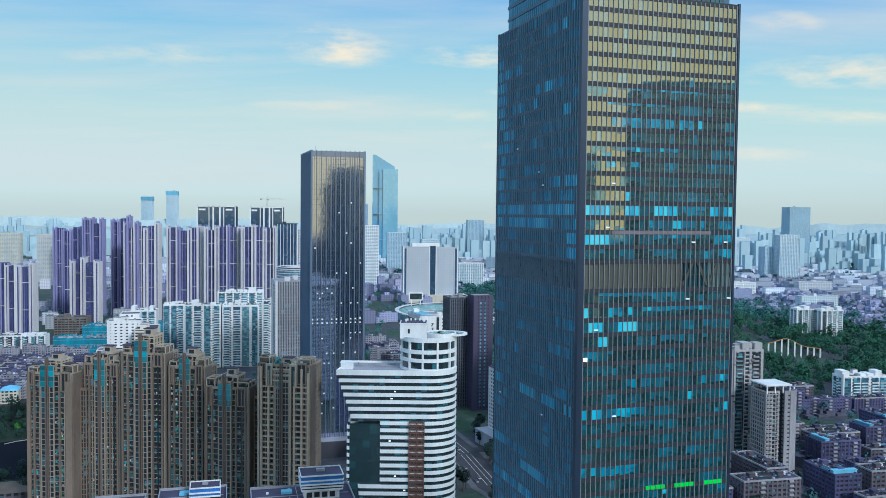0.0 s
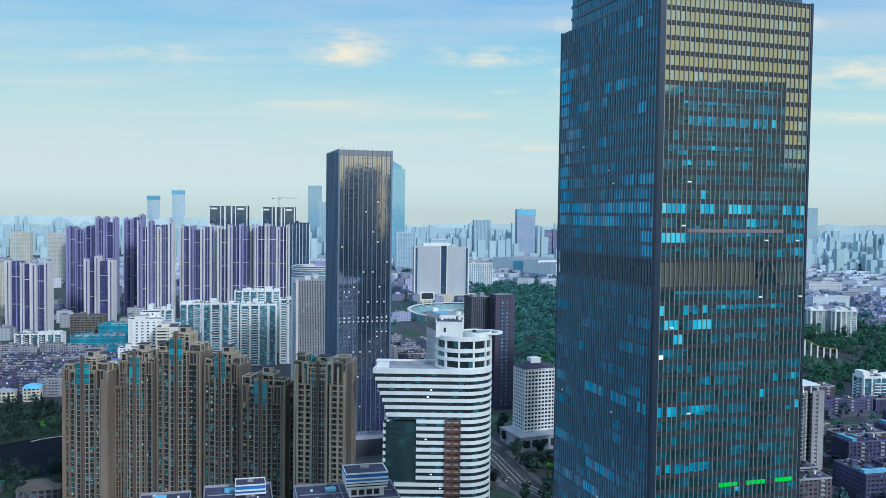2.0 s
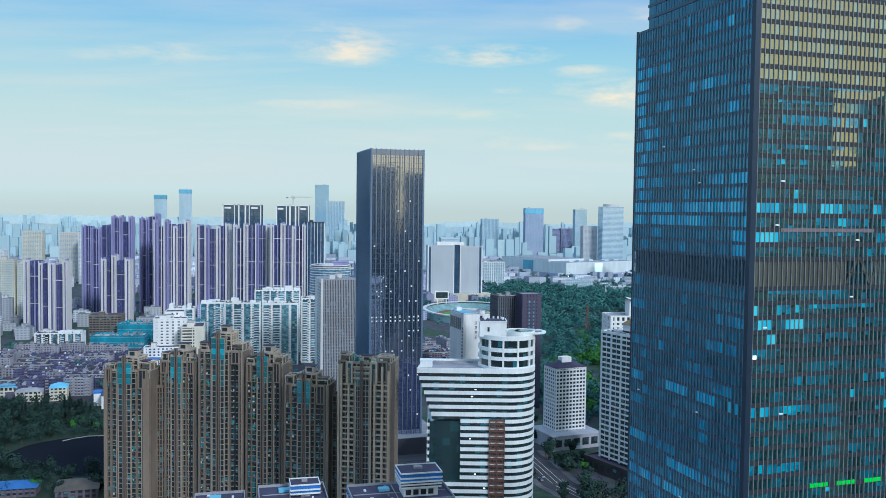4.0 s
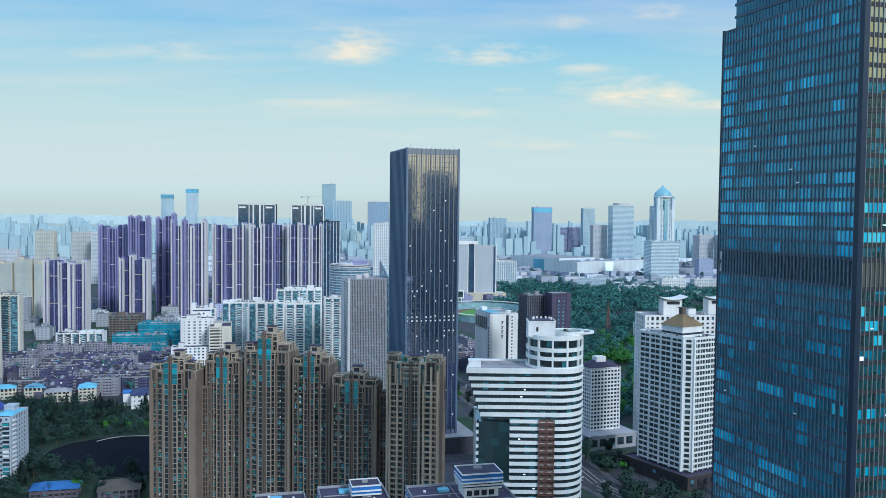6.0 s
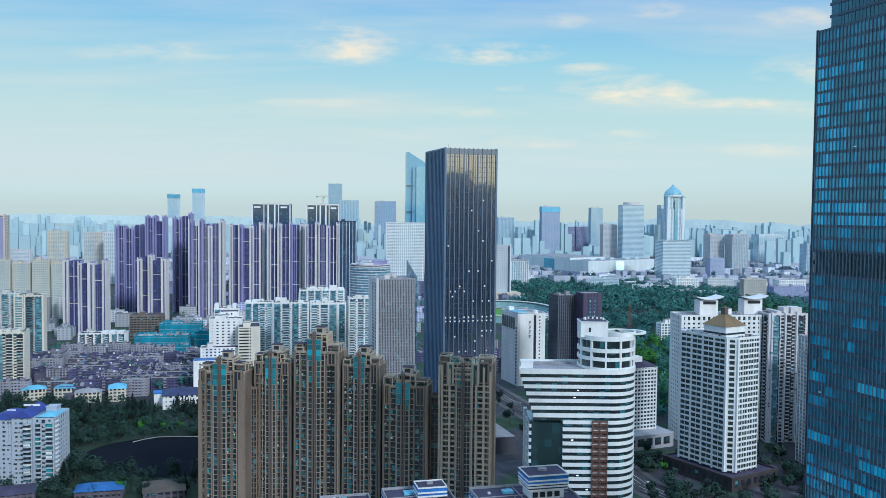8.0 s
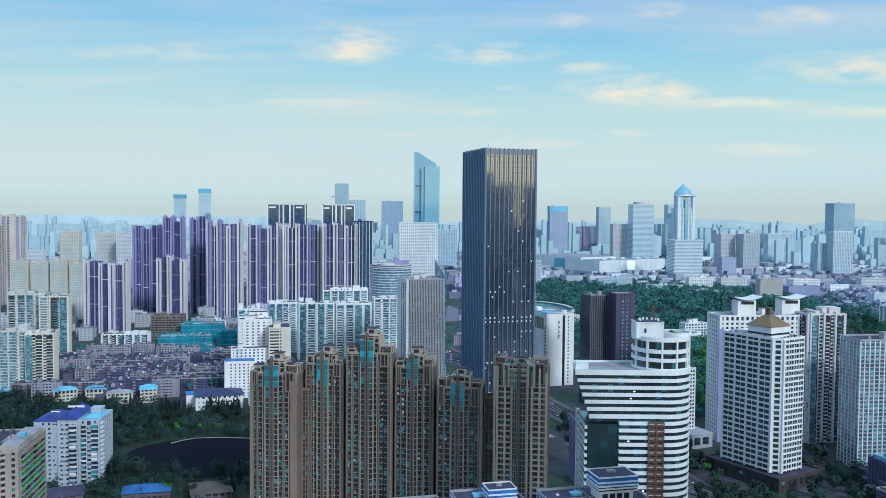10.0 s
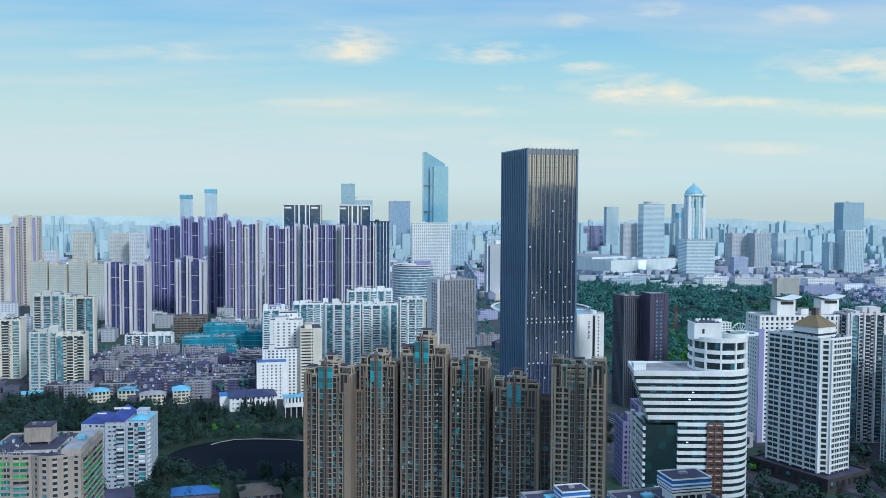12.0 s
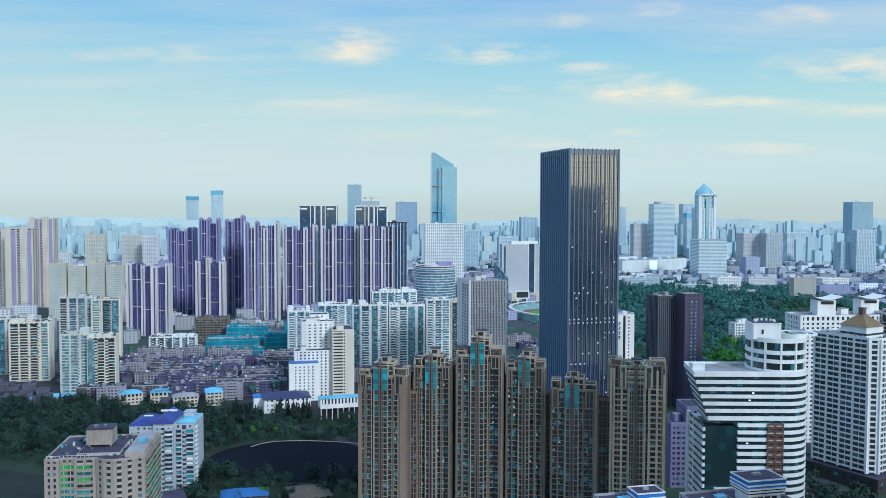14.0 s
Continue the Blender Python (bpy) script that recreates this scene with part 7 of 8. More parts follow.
def old_house(w, d, storeys, wall, roof, seed, label):
    """A walk-up block of the old quarter: window bands, balcony cages, a cluttered roof."""
    rnd = random.Random(seed)
    h = storeys * 3.0
    ob = thing("old_apartment_house", 0, 0, 0, label, "apartment house", "old walk-up houses")
    volume(ob, rect(w, d, -w / 2, -d / 2), 0, h, 3.0, 1.5, 3.4, 1.2, 0.35, wall, GLASS_DARK, split=False, roof=roof, parapet=0)
    part("parapet", ring("parapet", rect(w + 0.2, d + 0.2, -w / 2 - 0.1, -d / 2 - 0.1), rect(w - 1.0, d - 1.0, -w / 2 + 0.5, -d / 2 + 0.5), h - 0.3, h + 0.9, CONCRETE if seed % 2 else wall), ob)
    n = max(2, int(w / 15))
    cages = []
    for i in range(n):
        x = -w / 2 + (i + 0.5) * w / n
        part("stair_hut", boxes("stair_hut", [(x - 2, -1.5, h, x + 2, 2.5, h + 2.7), (x - 2.3, -1.8, h + 2.7, x + 2.3, 2.8, h + 3.0)], wall), ob)
        cage = [(x + 1.5, -d / 2 - 1.1, 1.2 + k * 3.0, x + 4.6, -d / 2 + 0.2, 2.5 + k * 3.0) for k in range(storeys)]
        cages += cage
        for tx in ((4.2,) if rnd.random() < 0.5 else ()):
            c = arc(x + tx, 1, 0.9, 0, 360, 8)[:-1]
            part("water_tank", prism("water_tank", c, h + 0.2, h + 2.4, WHITE if rnd.random() < 0.7 else STEEL), ob)
        if rnd.random() < 0.36:
            mat = rnd.choice((ROOF_CYAN, ROOF_BLUE, ROOF, CONCRETE))
            part("roof_shed", boxes("roof_shed", [(x - 5, -d / 2 + 0.6, h + 2.2, x - 1, d / 2 - 1, h + 2.5), (x - 4.8, -d / 2 + 0.9, h + 0.1, x - 1.2, d / 2 - 1.3, h + 2.2)], mat), ob)
    odds = []
    for q in range(int(w * 1.1)):
        ox, oy, s = rnd.uniform(-w / 2 + 0.6, w / 2 - 2.5), rnd.uniform(-d / 2 + 0.6, d / 2 - 2), rnd.uniform(0.6, 2.4)
        odds.append((ox, oy, h + 0.1, ox + s, oy + rnd.uniform(0.5, 1.4), h + rnd.uniform(0.6, 1.9)))
    for q in range(5):
        oy, ox = -d / 2 + (q + 0.7) * d / 5.4, rnd.uniform(-w / 2 + 1, 0)
        odds.append((ox, oy, h + 0.1, ox + rnd.uniform(0.3, 0.5) * w, oy + 0.45, h + rnd.uniform(0.6, 1.3)))
    part("roof_clutter", boxes("roof_clutter", odds, ROOF_ODDS), ob, "planters, pipes and small sheds on the roof", kind="stuff")
    part("balcony_work", boxes("balcony_work", cages, PALE_STONE if rnd.random() < 0.35 else CONCRETE), ob, kind="stuff")
    return ob


ROOF_ODDS = mixed("roof_odds_and_ends", [(0.0, (0.03, 0.03, 0.05)), (0.35, (0.08, 0.07, 0.12)), (0.52, (0.14, 0.13, 0.20)), (0.70, (0.34, 0.35, 0.44)), (0.88, (0.02, 0.05, 0.03)), (0.96, (0.10, 0.32, 0.46))])
LILAC_GREY = surface("weathered_lilac_plaster", (0.085, 0.083, 0.185), 0.85, grain=0.24, random_tint=0.3)
WARM_GREY = surface("weathered_plaster", (0.125, 0.112, 0.15), 0.85, grain=0.22, random_tint=0.25)
DARK_PLASTER = surface("dark_brown_plaster", (0.115, 0.100, 0.125), 0.85, grain=0.24, random_tint=0.3)
PALE_GREY = surface("pale_weathered_plaster", (0.30, 0.30, 0.37), 0.85, grain=0.2, random_tint=0.2)
HOUSES = [
    old_house(44, 11, 5, LILAC_GREY, ROOF, 1, "weathered lilac walk-up block with cluttered flat roof"),
    old_house(54, 12, 5, LILAC_GREY, ROOF, 2, "weathered lilac walk-up block with water tanks"),
    old_house(34, 12, 5, WARM_GREY, ROOF, 3, "weathered tan walk-up block with roof sheds"),
    old_house(46, 11, 5, PALE_GREY, ROOF, 4, "pale walk-up block with caged balconies"),
    old_house(26, 14, 6, PALE_GREY, ROOF, 5, "pale walk-up block with stair huts"),
    old_house(32, 13, 4, LILAC_GREY, ROOF, 6, "lilac walk-up block with a dark cluttered roof"),
    old_house(42, 17, 7, DARK_PLASTER, ROOF, 7, "dark brownish walk-up block with white roof huts"),
    old_house(34, 20, 8, LILAC_GREY, ROOF, 8, "tall lilac walk-up block with a cluttered roof"),
]
PLACED = []


def settle(poly, step_x, step_y, turn, seed, limit, kinds=(0, 1, 2, 3, 4, 5)):
    """Rows of old houses over a quarter, with gaps for lanes."""
    rnd = random.Random(seed)
    xs, ys = [p[0] for p in poly], [p[1] for p in poly]
    cx, cy = (min(xs) + max(xs)) / 2, (min(ys) + max(ys)) / 2
    c, s = math.cos(radians(turn)), math.sin(radians(turn))
    n = 0
    for j in range(-40, 41):
        for i in range(-30, 31):
            u, v = i * step_x + (j % 2) * step_x * 0.4 + rnd.uniform(-4, 4), j * step_y + rnd.uniform(-2, 2)
            x, y = cx + u * c - v * s, cy + u * s + v * c
            if n >= limit or not inside(poly, x, y) or not is_free(x, y, 16) or not off_road(x, y, 12) or rnd.random() < 0.07:
                continue
            src = HOUSES[rnd.choice(kinds)]
            t = turn + rnd.choice((0, 0, 0, 90 if rnd.random() < 0.3 else 0)) + rnd.uniform(-3, 3)
            at = pose(x, y, hill(x, y) - 0.3, 0, 0, t)
            if src not in PLACED:
                src.matrix_basis = at
                PLACED.append(src)
            else:
                copy_thing(src, at)
            n += 1


settle([(-600, 850), (-300, 790), (-300, 1010), (-400, 1090), (-620, 1110)], 56, 17, 12, 1, 62)
settle([(165, 545), (300, 535), (500, 880), (420, 910), (190, 800), (165, 660)], 50, 32, GRID - 4, 2, 44, (6, 7, 6, 7, 2, 1, 0))
settle([(-760, 560), (-560, 560), (-520, 700), (-900, 820)], 50, 26, 10, 3, 12)
settle([(-170, 1100), (-40, 1010), (-40, 1380), (-260, 1420)], 46, 26, GRID, 4, 12)


def low_city(name, poly, count, seed, mat, low, high, size, label, turn=GRID, deep=(10, 22)):
    """Roofs beyond counting: many plain blocks with roof huts, in one mesh."""
    rnd = random.Random(seed)
    xs, ys = [p[0] for p in poly], [p[1] for p in poly]
    items, tries = [], 0
    while len(items) < count and tries < count * 6:
        tries += 1
        x, y = rnd.uniform(min(xs), max(xs)), rnd.uniform(min(ys), max(ys))
        if not inside(poly, x, y) or not is_free(x, y, 10) or not off_road(x, y, 10) or hill(x, y) > 1.5:
            continue
        w, d = rnd.uniform(*size), rnd.uniform(*deep)
        h = low + (high - low) * rnd.random() ** 2.2
        t = turn + rnd.choice((0, 0, 90)) + rnd.uniform(-4, 4)
        items.append((x - w / 2, y - d / 2, 0, x + w / 2, y + d / 2, h, t))
        k = rnd.uniform(0.2, 0.4)
        items.append((x - w * k / 2, y - d * k / 2, h, x + w * k / 2, y + d * k / 2, h + rnd.uniform(2, 5), t))
    whole(name, boxes(name, items, mat), label, "houses", "stuff")


SHED = surface("shed_roofs", (0.10, 0.10, 0.15), 0.8, grain=0.3)
YARD = surface("dark_yards", (0.035, 0.035, 0.045), 0.95, grain=0.25)
OLD_EAST = [(150, 500), (330, 500), (640, 840), (640, 930), (400, 910), (190, 810), (150, 640)]
OLD_WEST = [(-700, 850), (-300, 800), (-290, 1020), (-400, 1110), (-640, 1140)]
for quarter in (OLD_EAST, OLD_WEST):
    whole("yard", prism("yard", quarter, 0.0, 0.05, YARD), "dark paved yards and lanes between old houses", "yard", "structure")
low_city("yard_sheds", OLD_EAST, 260, 11, SHED, 3, 13, (6, 18), "small dark sheds and annexes between old houses")
low_city("yard_sheds", OLD_WEST, 160, 12, SHED, 3, 12, (6, 18), "small dark sheds and annexes between old houses")
low_city("low_houses", [(480, 1450), (1500, 1500), (1900, 2700), (560, 2500), (700, 1900)], 4600, 1, FAR_LOW, 5, 18, (9, 30), "pale lilac low houses of the far quarter", deep=(7, 12))
low_city("low_houses", [(640, 950), (1200, 1000), (1500, 1500), (760, 1600)], 1000, 2, FAR_LOW, 6, 18, (10, 36), "pale lilac low houses beyond the park", deep=(7, 12))
low_city("low_houses", [(-1500, 900), (-720, 850), (-700, 1250), (-760, 2000), (-1500, 2100)], 300, 3, FAR_NEAR, 12, 60, (18, 48), "pale mixed blocks west of the towers")
low_city("low_houses", [(-760, 1600), (-150, 1350), (60, 1700), (60, 2200), (-760, 2300)], 420, 4, FAR_LOW, 8, 34, (12, 36), "pale mixed blocks behind the flats")
low_city("low_houses", [(-760, 1170), (-420, 1275), (-420, 1480), (-760, 1500)], 70, 8, FAR_NEAR, 7, 24, (12, 34), "pale low blocks at the foot of the towers")
low_city("low_houses", [(-330, 1150), (-140, 1120), (-160, 1400), (-330, 1400)], 40, 7, FAR_NEAR, 12, 34, (16, 36), "pale low blocks behind the flats")


def far_city(seed, count, near, far, mat, low, high, label, spread=48, around=False, wide=(16, 40)):
    rnd = random.Random(seed)
    items = []
    for q in range(count):
        r = rnd.uniform(near, far)
        a = radians(rnd.uniform(60, 300) if around else rnd.uniform(-spread, spread))
        x, y = -100 + r * math.sin(a), r * math.cos(a)
        if not around and not is_free(x, y, 20):
            continue
        tall = rnd.random()
        h = low + (high - low) * tall ** 3.2
        w, d = rnd.uniform(*wide), rnd.uniform(10, 20)
        for k in range(rnd.choice((1, 1, 2, 3)) if tall > 0.6 else 1):
            ox = k * rnd.uniform(1.2, 1.6) * w
            items.append((x + ox - w / 2, y - d / 2, 0, x + ox + w / 2, y + d / 2, h * rnd.uniform(0.92, 1.05), GRID))
    whole("distant_buildings", boxes("distant_buildings", items, mat), label, "buildings", "stuff")


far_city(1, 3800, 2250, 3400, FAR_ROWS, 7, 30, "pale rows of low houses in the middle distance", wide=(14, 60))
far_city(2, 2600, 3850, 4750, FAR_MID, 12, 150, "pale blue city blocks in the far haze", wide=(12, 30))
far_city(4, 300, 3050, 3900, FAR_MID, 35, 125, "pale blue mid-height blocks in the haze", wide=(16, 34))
far_city(3, 500, 500, 2600, FAR_BACK, 40, 230, "city blocks behind the path", around=True)


# near roofs under the path
def near_roof(x, y, turn, w, d, h, label, hut):
    rnd = random.Random(int(w * 7))
    ob = thing("office_block", x, y, turn, label, "office building", "white and blue rooftop blocks")
    volume(ob, rect(w, d), 0, h, 3.6, 1.8, 4.0, 1.0, 0.4, WHITE, GLASS_DARK, split=False, roof=ROOF, parapet=0)
    part("parapet", ring("parapet", inset(rect(w, d), -0.08), inset(rect(w, d), 0.3), h - 0.3, h + 1.3, GREY_WARM), ob)
    part("blue_trim", ring("blue_trim", inset(rect(w, d), -0.12), inset(rect(w, d), 0.2), h - 2.2, h - 1.0, ROOF_BLUE), ob)
    for hx, hy, hw, hd, hh in hut:
        house = part("roof_house", boxes("roof_house", [(hx + 1.5, hy + 1.5, h, hx + hw - 1.5, hy + hd - 1.5, h + hh - 0.1)], WHITE), ob)
        for z0, z1, out, mat in ((0.0, 0.6, 0.25, WHITE), (-1.6, 0.0, 0.05, ROOF_BLUE), (-2.3, -1.6, 0.3, WHITE), (-3.3, -2.3, 0.05, ROOF_BLUE), (-4.0, -3.3, 0.3, WHITE), (-4.6, -4.0, -0.1, NAVY), (-5.3, -4.6, 0.1, WHITE), (-6.0, -5.3, -0.3, NAVY), (-6.7, -6.0, -0.1, WHITE)):
            if hh + z0 > 0.2:
                part("rim_band", ring("rim_band", inset(rect(hw, hd, hx, hy), -out), inset(rect(hw, hd, hx, hy), 0.1 if z0 == 0 else 1.8), h + hh + z0, h + hh + z1, mat), house)
        for q in range(4):
            part("house_opening", boxes("house_opening", [(hx + 2.5 + q * (hw - 5) / 4, hy + 1.35, h + 1.0, hx + 2.5 + (q + 0.7) * (hw - 5) / 4, hy + 1.6, h + max(1.8, hh - 7.6))], GLASS_BLACK), house)
        part("roof_hatch", boxes("roof_hatch", [(hx + hw * 0.4, hy + hd * 0.5, h + hh + 0.15, hx + hw * 0.6, hy + hd * 0.68, h + hh + 1.2)], CONCRETE), house)
        part("roof_house_roof", boxes("roof_house_roof", [(hx + 0.15, hy + 0.15, h + hh, hx + hw - 0.15, hy + hd - 0.15, h + hh + 0.15)], ROOF), house)
    part("skylight", boxes("skylight", [(w * 0.3, d * 0.62, h + 0.15, w * 0.3 + 5, d * 0.62 + 4, h + 1.3)], ROOF_CYAN), ob, "pale blue skylight sheet")
    part("roof_kerb", boxes("roof_kerb", [(1.5, d * 0.5, h + 0.15, w - 1.5, d * 0.5 + 0.3, h + 0.5), (w * 0.45, 1.5, h + 0.15, w * 0.45 + 0.3, d - 1.5, h + 0.5)], CONCRETE), ob)
    for q in range(10):
        px, py = rnd.uniform(2, w - 3), rnd.uniform(2, d - 3)
        part("roof_unit", boxes("roof_unit", [(px, py, h + 0.1, px + rnd.uniform(0.6, 2.2), py + rnd.uniform(0.6, 1.6), h + rnd.uniform(0.6, 1.6))], rnd.choice((WHITE, CONCRETE, STEEL))), ob)
    return ob


near_roof(-83, 372, 14, 46, 26, 62, "white office block with dark roof and blue trim", ((22, 5, 19, 14, 11),))
near_roof(-124, 368, 14, 30, 24, 63, "white office block with dark roof and blue trim", ((14, 8, 13, 10, 5),))
near_roof(-152, 364, 14, 22, 22, 61, "white office block with a flat dark roof", ())

# flats beside the pond
PINK_GREY = surface("beige_grey_render", (0.40, 0.355, 0.325), 0.8, grain=0.22)
GREEN_GLAZING = surface("green_glazing", (0.05, 0.42, 0.10), 0.3, random_tint=0.35)
TEAL_GLAZING = surface("teal_glazing", (0.03, 0.25, 0.27), 0.3, random_tint=0.4)


def curved_flats():
    """Flats with a bowed front, enclosed balconies in mixed tints and a plant room on legs."""
    rnd = random.Random(5)
    h, P = 68.0, 3.1
    ob = thing("apartment_block", -397, 424, 9, "beige grey apartment block with green glazed balconies and bowed front", "apartment building", "flats beside the pond")
    poly = [(0, 0), (7, 0), (7, 1.6), (14, 1.6), (14, 0), (24.4, 0)] + arc(34, 8, 12.5, 222, 318, 4) + [(48, 0), (48, 45), (0, 45)]
    volume(ob, poly, 0, h, P, 1.35, 4.6, 1.5, 0.5, PINK_GREY, GLASS_DARK, parapet=1.0, roof=ROOF)
    tones = (GREEN_GLAZING, GREEN_GLAZING, TEAL_GLAZING, TEAL_GLAZING, GLASS_BLACK, GLASS_BLACK)
    for k in range(9, 21):
        z = k * P + 1.45
        for x0, x1, y0 in ((7.4, 10.4, 1.3), (10.6, 13.6, 1.3), (15.6, 22.0, -0.3)):
            mat = rnd.choice(tones) if x0 < 15 else (GREEN_GLAZING if k in (18, 20) else rnd.choice((TEAL_GLAZING, GLASS_BLACK, TEAL_GLAZING)))
            box = part("balcony_glazing", boxes("balcony_glazing", [(x0, y0, z, x1, y0 + 0.3, z + 1.55)], mat), ob)
            part("glazing_bar", boxes("glazing_bar", [((x0 + x1) / 2 - 0.08, y0 - 0.06, z, (x0 + x1) / 2 + 0.08, y0 - 0.01, z + 1.55)], SASH), box)
        part("balcony_slab", boxes("balcony_slab", [(15, -1.3, z - 1.4, 22.6, 0.2, z - 0.35)], PINK_GREY), ob)
        for j in range(6):
            y0 = 4 + j * 6.3
            part("side_glazing", boxes("side_glazing", [(48.05, y0, z - 0.2, 48.5, y0 + 6.2, z + 1.1)], GREEN_GLAZING if rnd.random() < 0.93 and k % 2 else rnd.choice((TEAL_GLAZING, GLASS_BLACK, GLASS_BLACK, TAN))), ob)
        part("side_slab", boxes("side_slab", [(47.9, 3, z - 0.75, 49.1, 43, z - 0.35)], PINK_GREY), ob)
    # roof
    room = part("plant_room", boxes("plant_room", [(16, 16, 71.0, 29, 27, 79.0)], PINK_GREY), ob)
    part("plant_room_roof", boxes("plant_room_roof", [(15.7, 15.7, 79.0, 29.3, 27.3, 79.5)], ROOF), room)
    part("plant_room_vent", boxes("plant_room_vent", [(19, 19, 79.5, 21, 21, 80.6), (24, 20, 79.5, 25, 23, 80.3)], STEEL), room)
    for x, y in ((17, 17), (27.5, 17), (27.5, 25.5), (17, 25.5)):
        part("room_leg", boxes("room_leg", [(x, y, 68, x + 0.8, y + 0.8, 71.0)], PINK_GREY), room)
    part("roof_terrace", boxes("roof_terrace", [(38, 2, 68, 47.4, 43, 70.4)], PINK_GREY), ob)
    part("terrace_deck", boxes("terrace_deck", [(38.6, 2.6, 70.4, 46.8, 42.4, 70.6)], ROOF_PALE), ob)
    part("roof_step", boxes("roof_step", [(14, 6, 68, 35, 31, 69.6)], PALE_STONE), ob)
    part("roof_edge", boxes("roof_edge", [(14.4, 6.4, 69.6, 34.6, 30.6, 69.8)], ROOF), ob)
    part("blue_sheet", boxes("blue_sheet", [(10, 33, 68.6, 16, 41, 69.4), (41, 20, 70.7, 45, 24, 72.4)], ROOF_CYAN), ob, "pale blue sheet cover")
    odds = []
    for q in range(90):
        ox, oy, s = rnd.uniform(1, 45), rnd.uniform(2, 42), rnd.uniform(0.5, 1.8)
        odds.append((ox, oy, 68.1, ox + s, oy + rnd.uniform(0.4, 1.4), 68.1 + rnd.uniform(0.5, 2.0)))
    part("roof_clutter", boxes("roof_clutter", odds, FLAT_ODDS), ob, "pots, racks and tanks on the roof", kind="stuff")
    rail = [(x, 0.5, 68.9, x + 0.12, 0.65, 70.2) for x in range(1, 23, 2)] + [(0.8, 0.5, 70.1, 23, 0.62, 70.25)]
    part("roof_rail", boxes("roof_rail", rail, WHITE), ob)


curved_flats()
ROOF_VIOLET = surface("violet_blue_roof_sheet", (0.028, 0.05, 0.28), 0.55, grain=0.25)
PALE_BLUE = surface("pale_blue_render", (0.46, 0.52, 0.60), 0.8, grain=0.15)
def gabled_flats():
    """Pale blue flats: a plain wing, a gabled bay, two stacks of balconies and deep blue sheet roofs."""
    rnd = random.Random(15)
    ob = thing("apartment_block", -411, 571, 5, "pale blue apartment block with deep blue sheet roofs", "apartment building", "flats beside the pond")
    volume(ob, rect(16, 30, 0, 2), 0, 47, 3.1, 1.8, 4.0, 2.5, 0.3, PALE_BLUE, GLASS_DARK, split=True, parapet=0.8)
    volume(ob, rect(13, 32, 16.1, 0), 0, 49, 3.1, 1.7, 4.3, 2.3, 0.3, PALE_BLUE, GLASS_DARK, split=True, parapet=0.5)
    volume(ob, rect(13.6, 30, 29.2, 2.5), 0, 48, 3.1, 1.6, 4.5, 2.0, 0.3, PALE_BLUE, GLASS_DARK, split=True, parapet=0.8)
    for x0, bw, y0, deep in ((23.6, 5.0, 0.0, 1.2), (30.6, 3.4, 2.5, 1.6), (37.4, 4.6, 2.5, 1.0)):
        part("loggia", boxes("loggia", [(x0, y0 - 0.1, 1, x0 + bw, y0 + 0.3, 46)], GLASS_DARK), ob)
        for k in range(15):
            z = 1.5 + k * 3.1
            front = arc(x0 + bw / 2, y0 + 0.2, bw / 2 + 0.3, 180, 360, 8) if deep > 1.1 else rect(bw, deep + 0.2, x0, y0 - deep)
            part("balcony", prism("balcony", front, z, z + rnd.choice((0.8, 0.8, 1.0)), PALE_BLUE if rnd.random() < 0.7 else WHITE), ob)
            if rnd.random() < 0.45:
                part("balcony_glazing", boxes("balcony_glazing", [(x0 + 0.3, y0 - deep + 0.3, z + 1.0, x0 + bw - 0.3, y0 - deep + 0.42, z + 2.6)], rnd.choice((GLASS_BALUSTRADE, TEAL_GLAZING, SASH))), ob)
    for k in range(15):
        part("side_balcony", boxes("side_balcony", [(42.7, 5, 1.6 + k * 3.1, 44.0, 10, 2.5 + k * 3.1)], WHITE), ob)
    units = []
    for q in range(120):
        x, z = rnd.choice((rnd.uniform(1, 15), rnd.uniform(17, 22), rnd.uniform(35, 37))), 2.2 + rnd.randrange(15) * 3.1
        y = 1.4 if x < 16 else -0.6 if x < 29 else 1.9
        units.append((x, y, z, x + 1.0, y + 0.65, z + 0.75))
    part("air_unit", boxes("air_unit", units, FLAT_ODDS), ob, "air conditioners and racks under the windows", kind="stuff")
    hipped(ob, 0, 2, 16, 32, 47.8, 3.0, ROOF_VIOLET, 0.6)
    verts = [(15.6, -1.2, 49.6), (29.6, -1.2, 49.6), (29.6, 32.5, 49.6), (15.6, 32.5, 49.6), (22.4, 0.6, 54.2), (22.8, 0.6, 54.2), (22.8, 31, 54.2), (22.4, 31, 54.2)]
    part("gable_roof", mesh_of("gable_roof", verts, BOX_FACES, ROOF_VIOLET), ob, "deep blue gabled sheet roof")
    hipped(ob, 30.5, 6, 42.6, 28, 48.6, 2.2, ROOF_CYAN, 0.5)
    part("roof_hut", boxes("roof_hut", [(33, 16, 49, 40, 24, 53.2), (32.6, 15.6, 53.2, 40.4, 24.4, 53.6)], PALE_BLUE), ob)
    part("roof_ridge", boxes("roof_ridge", [(17, 18, 53.6, 28, 18.6, 54.9), (6, 17, 50.6, 12, 17.5, 51.4)], WHITE), ob)


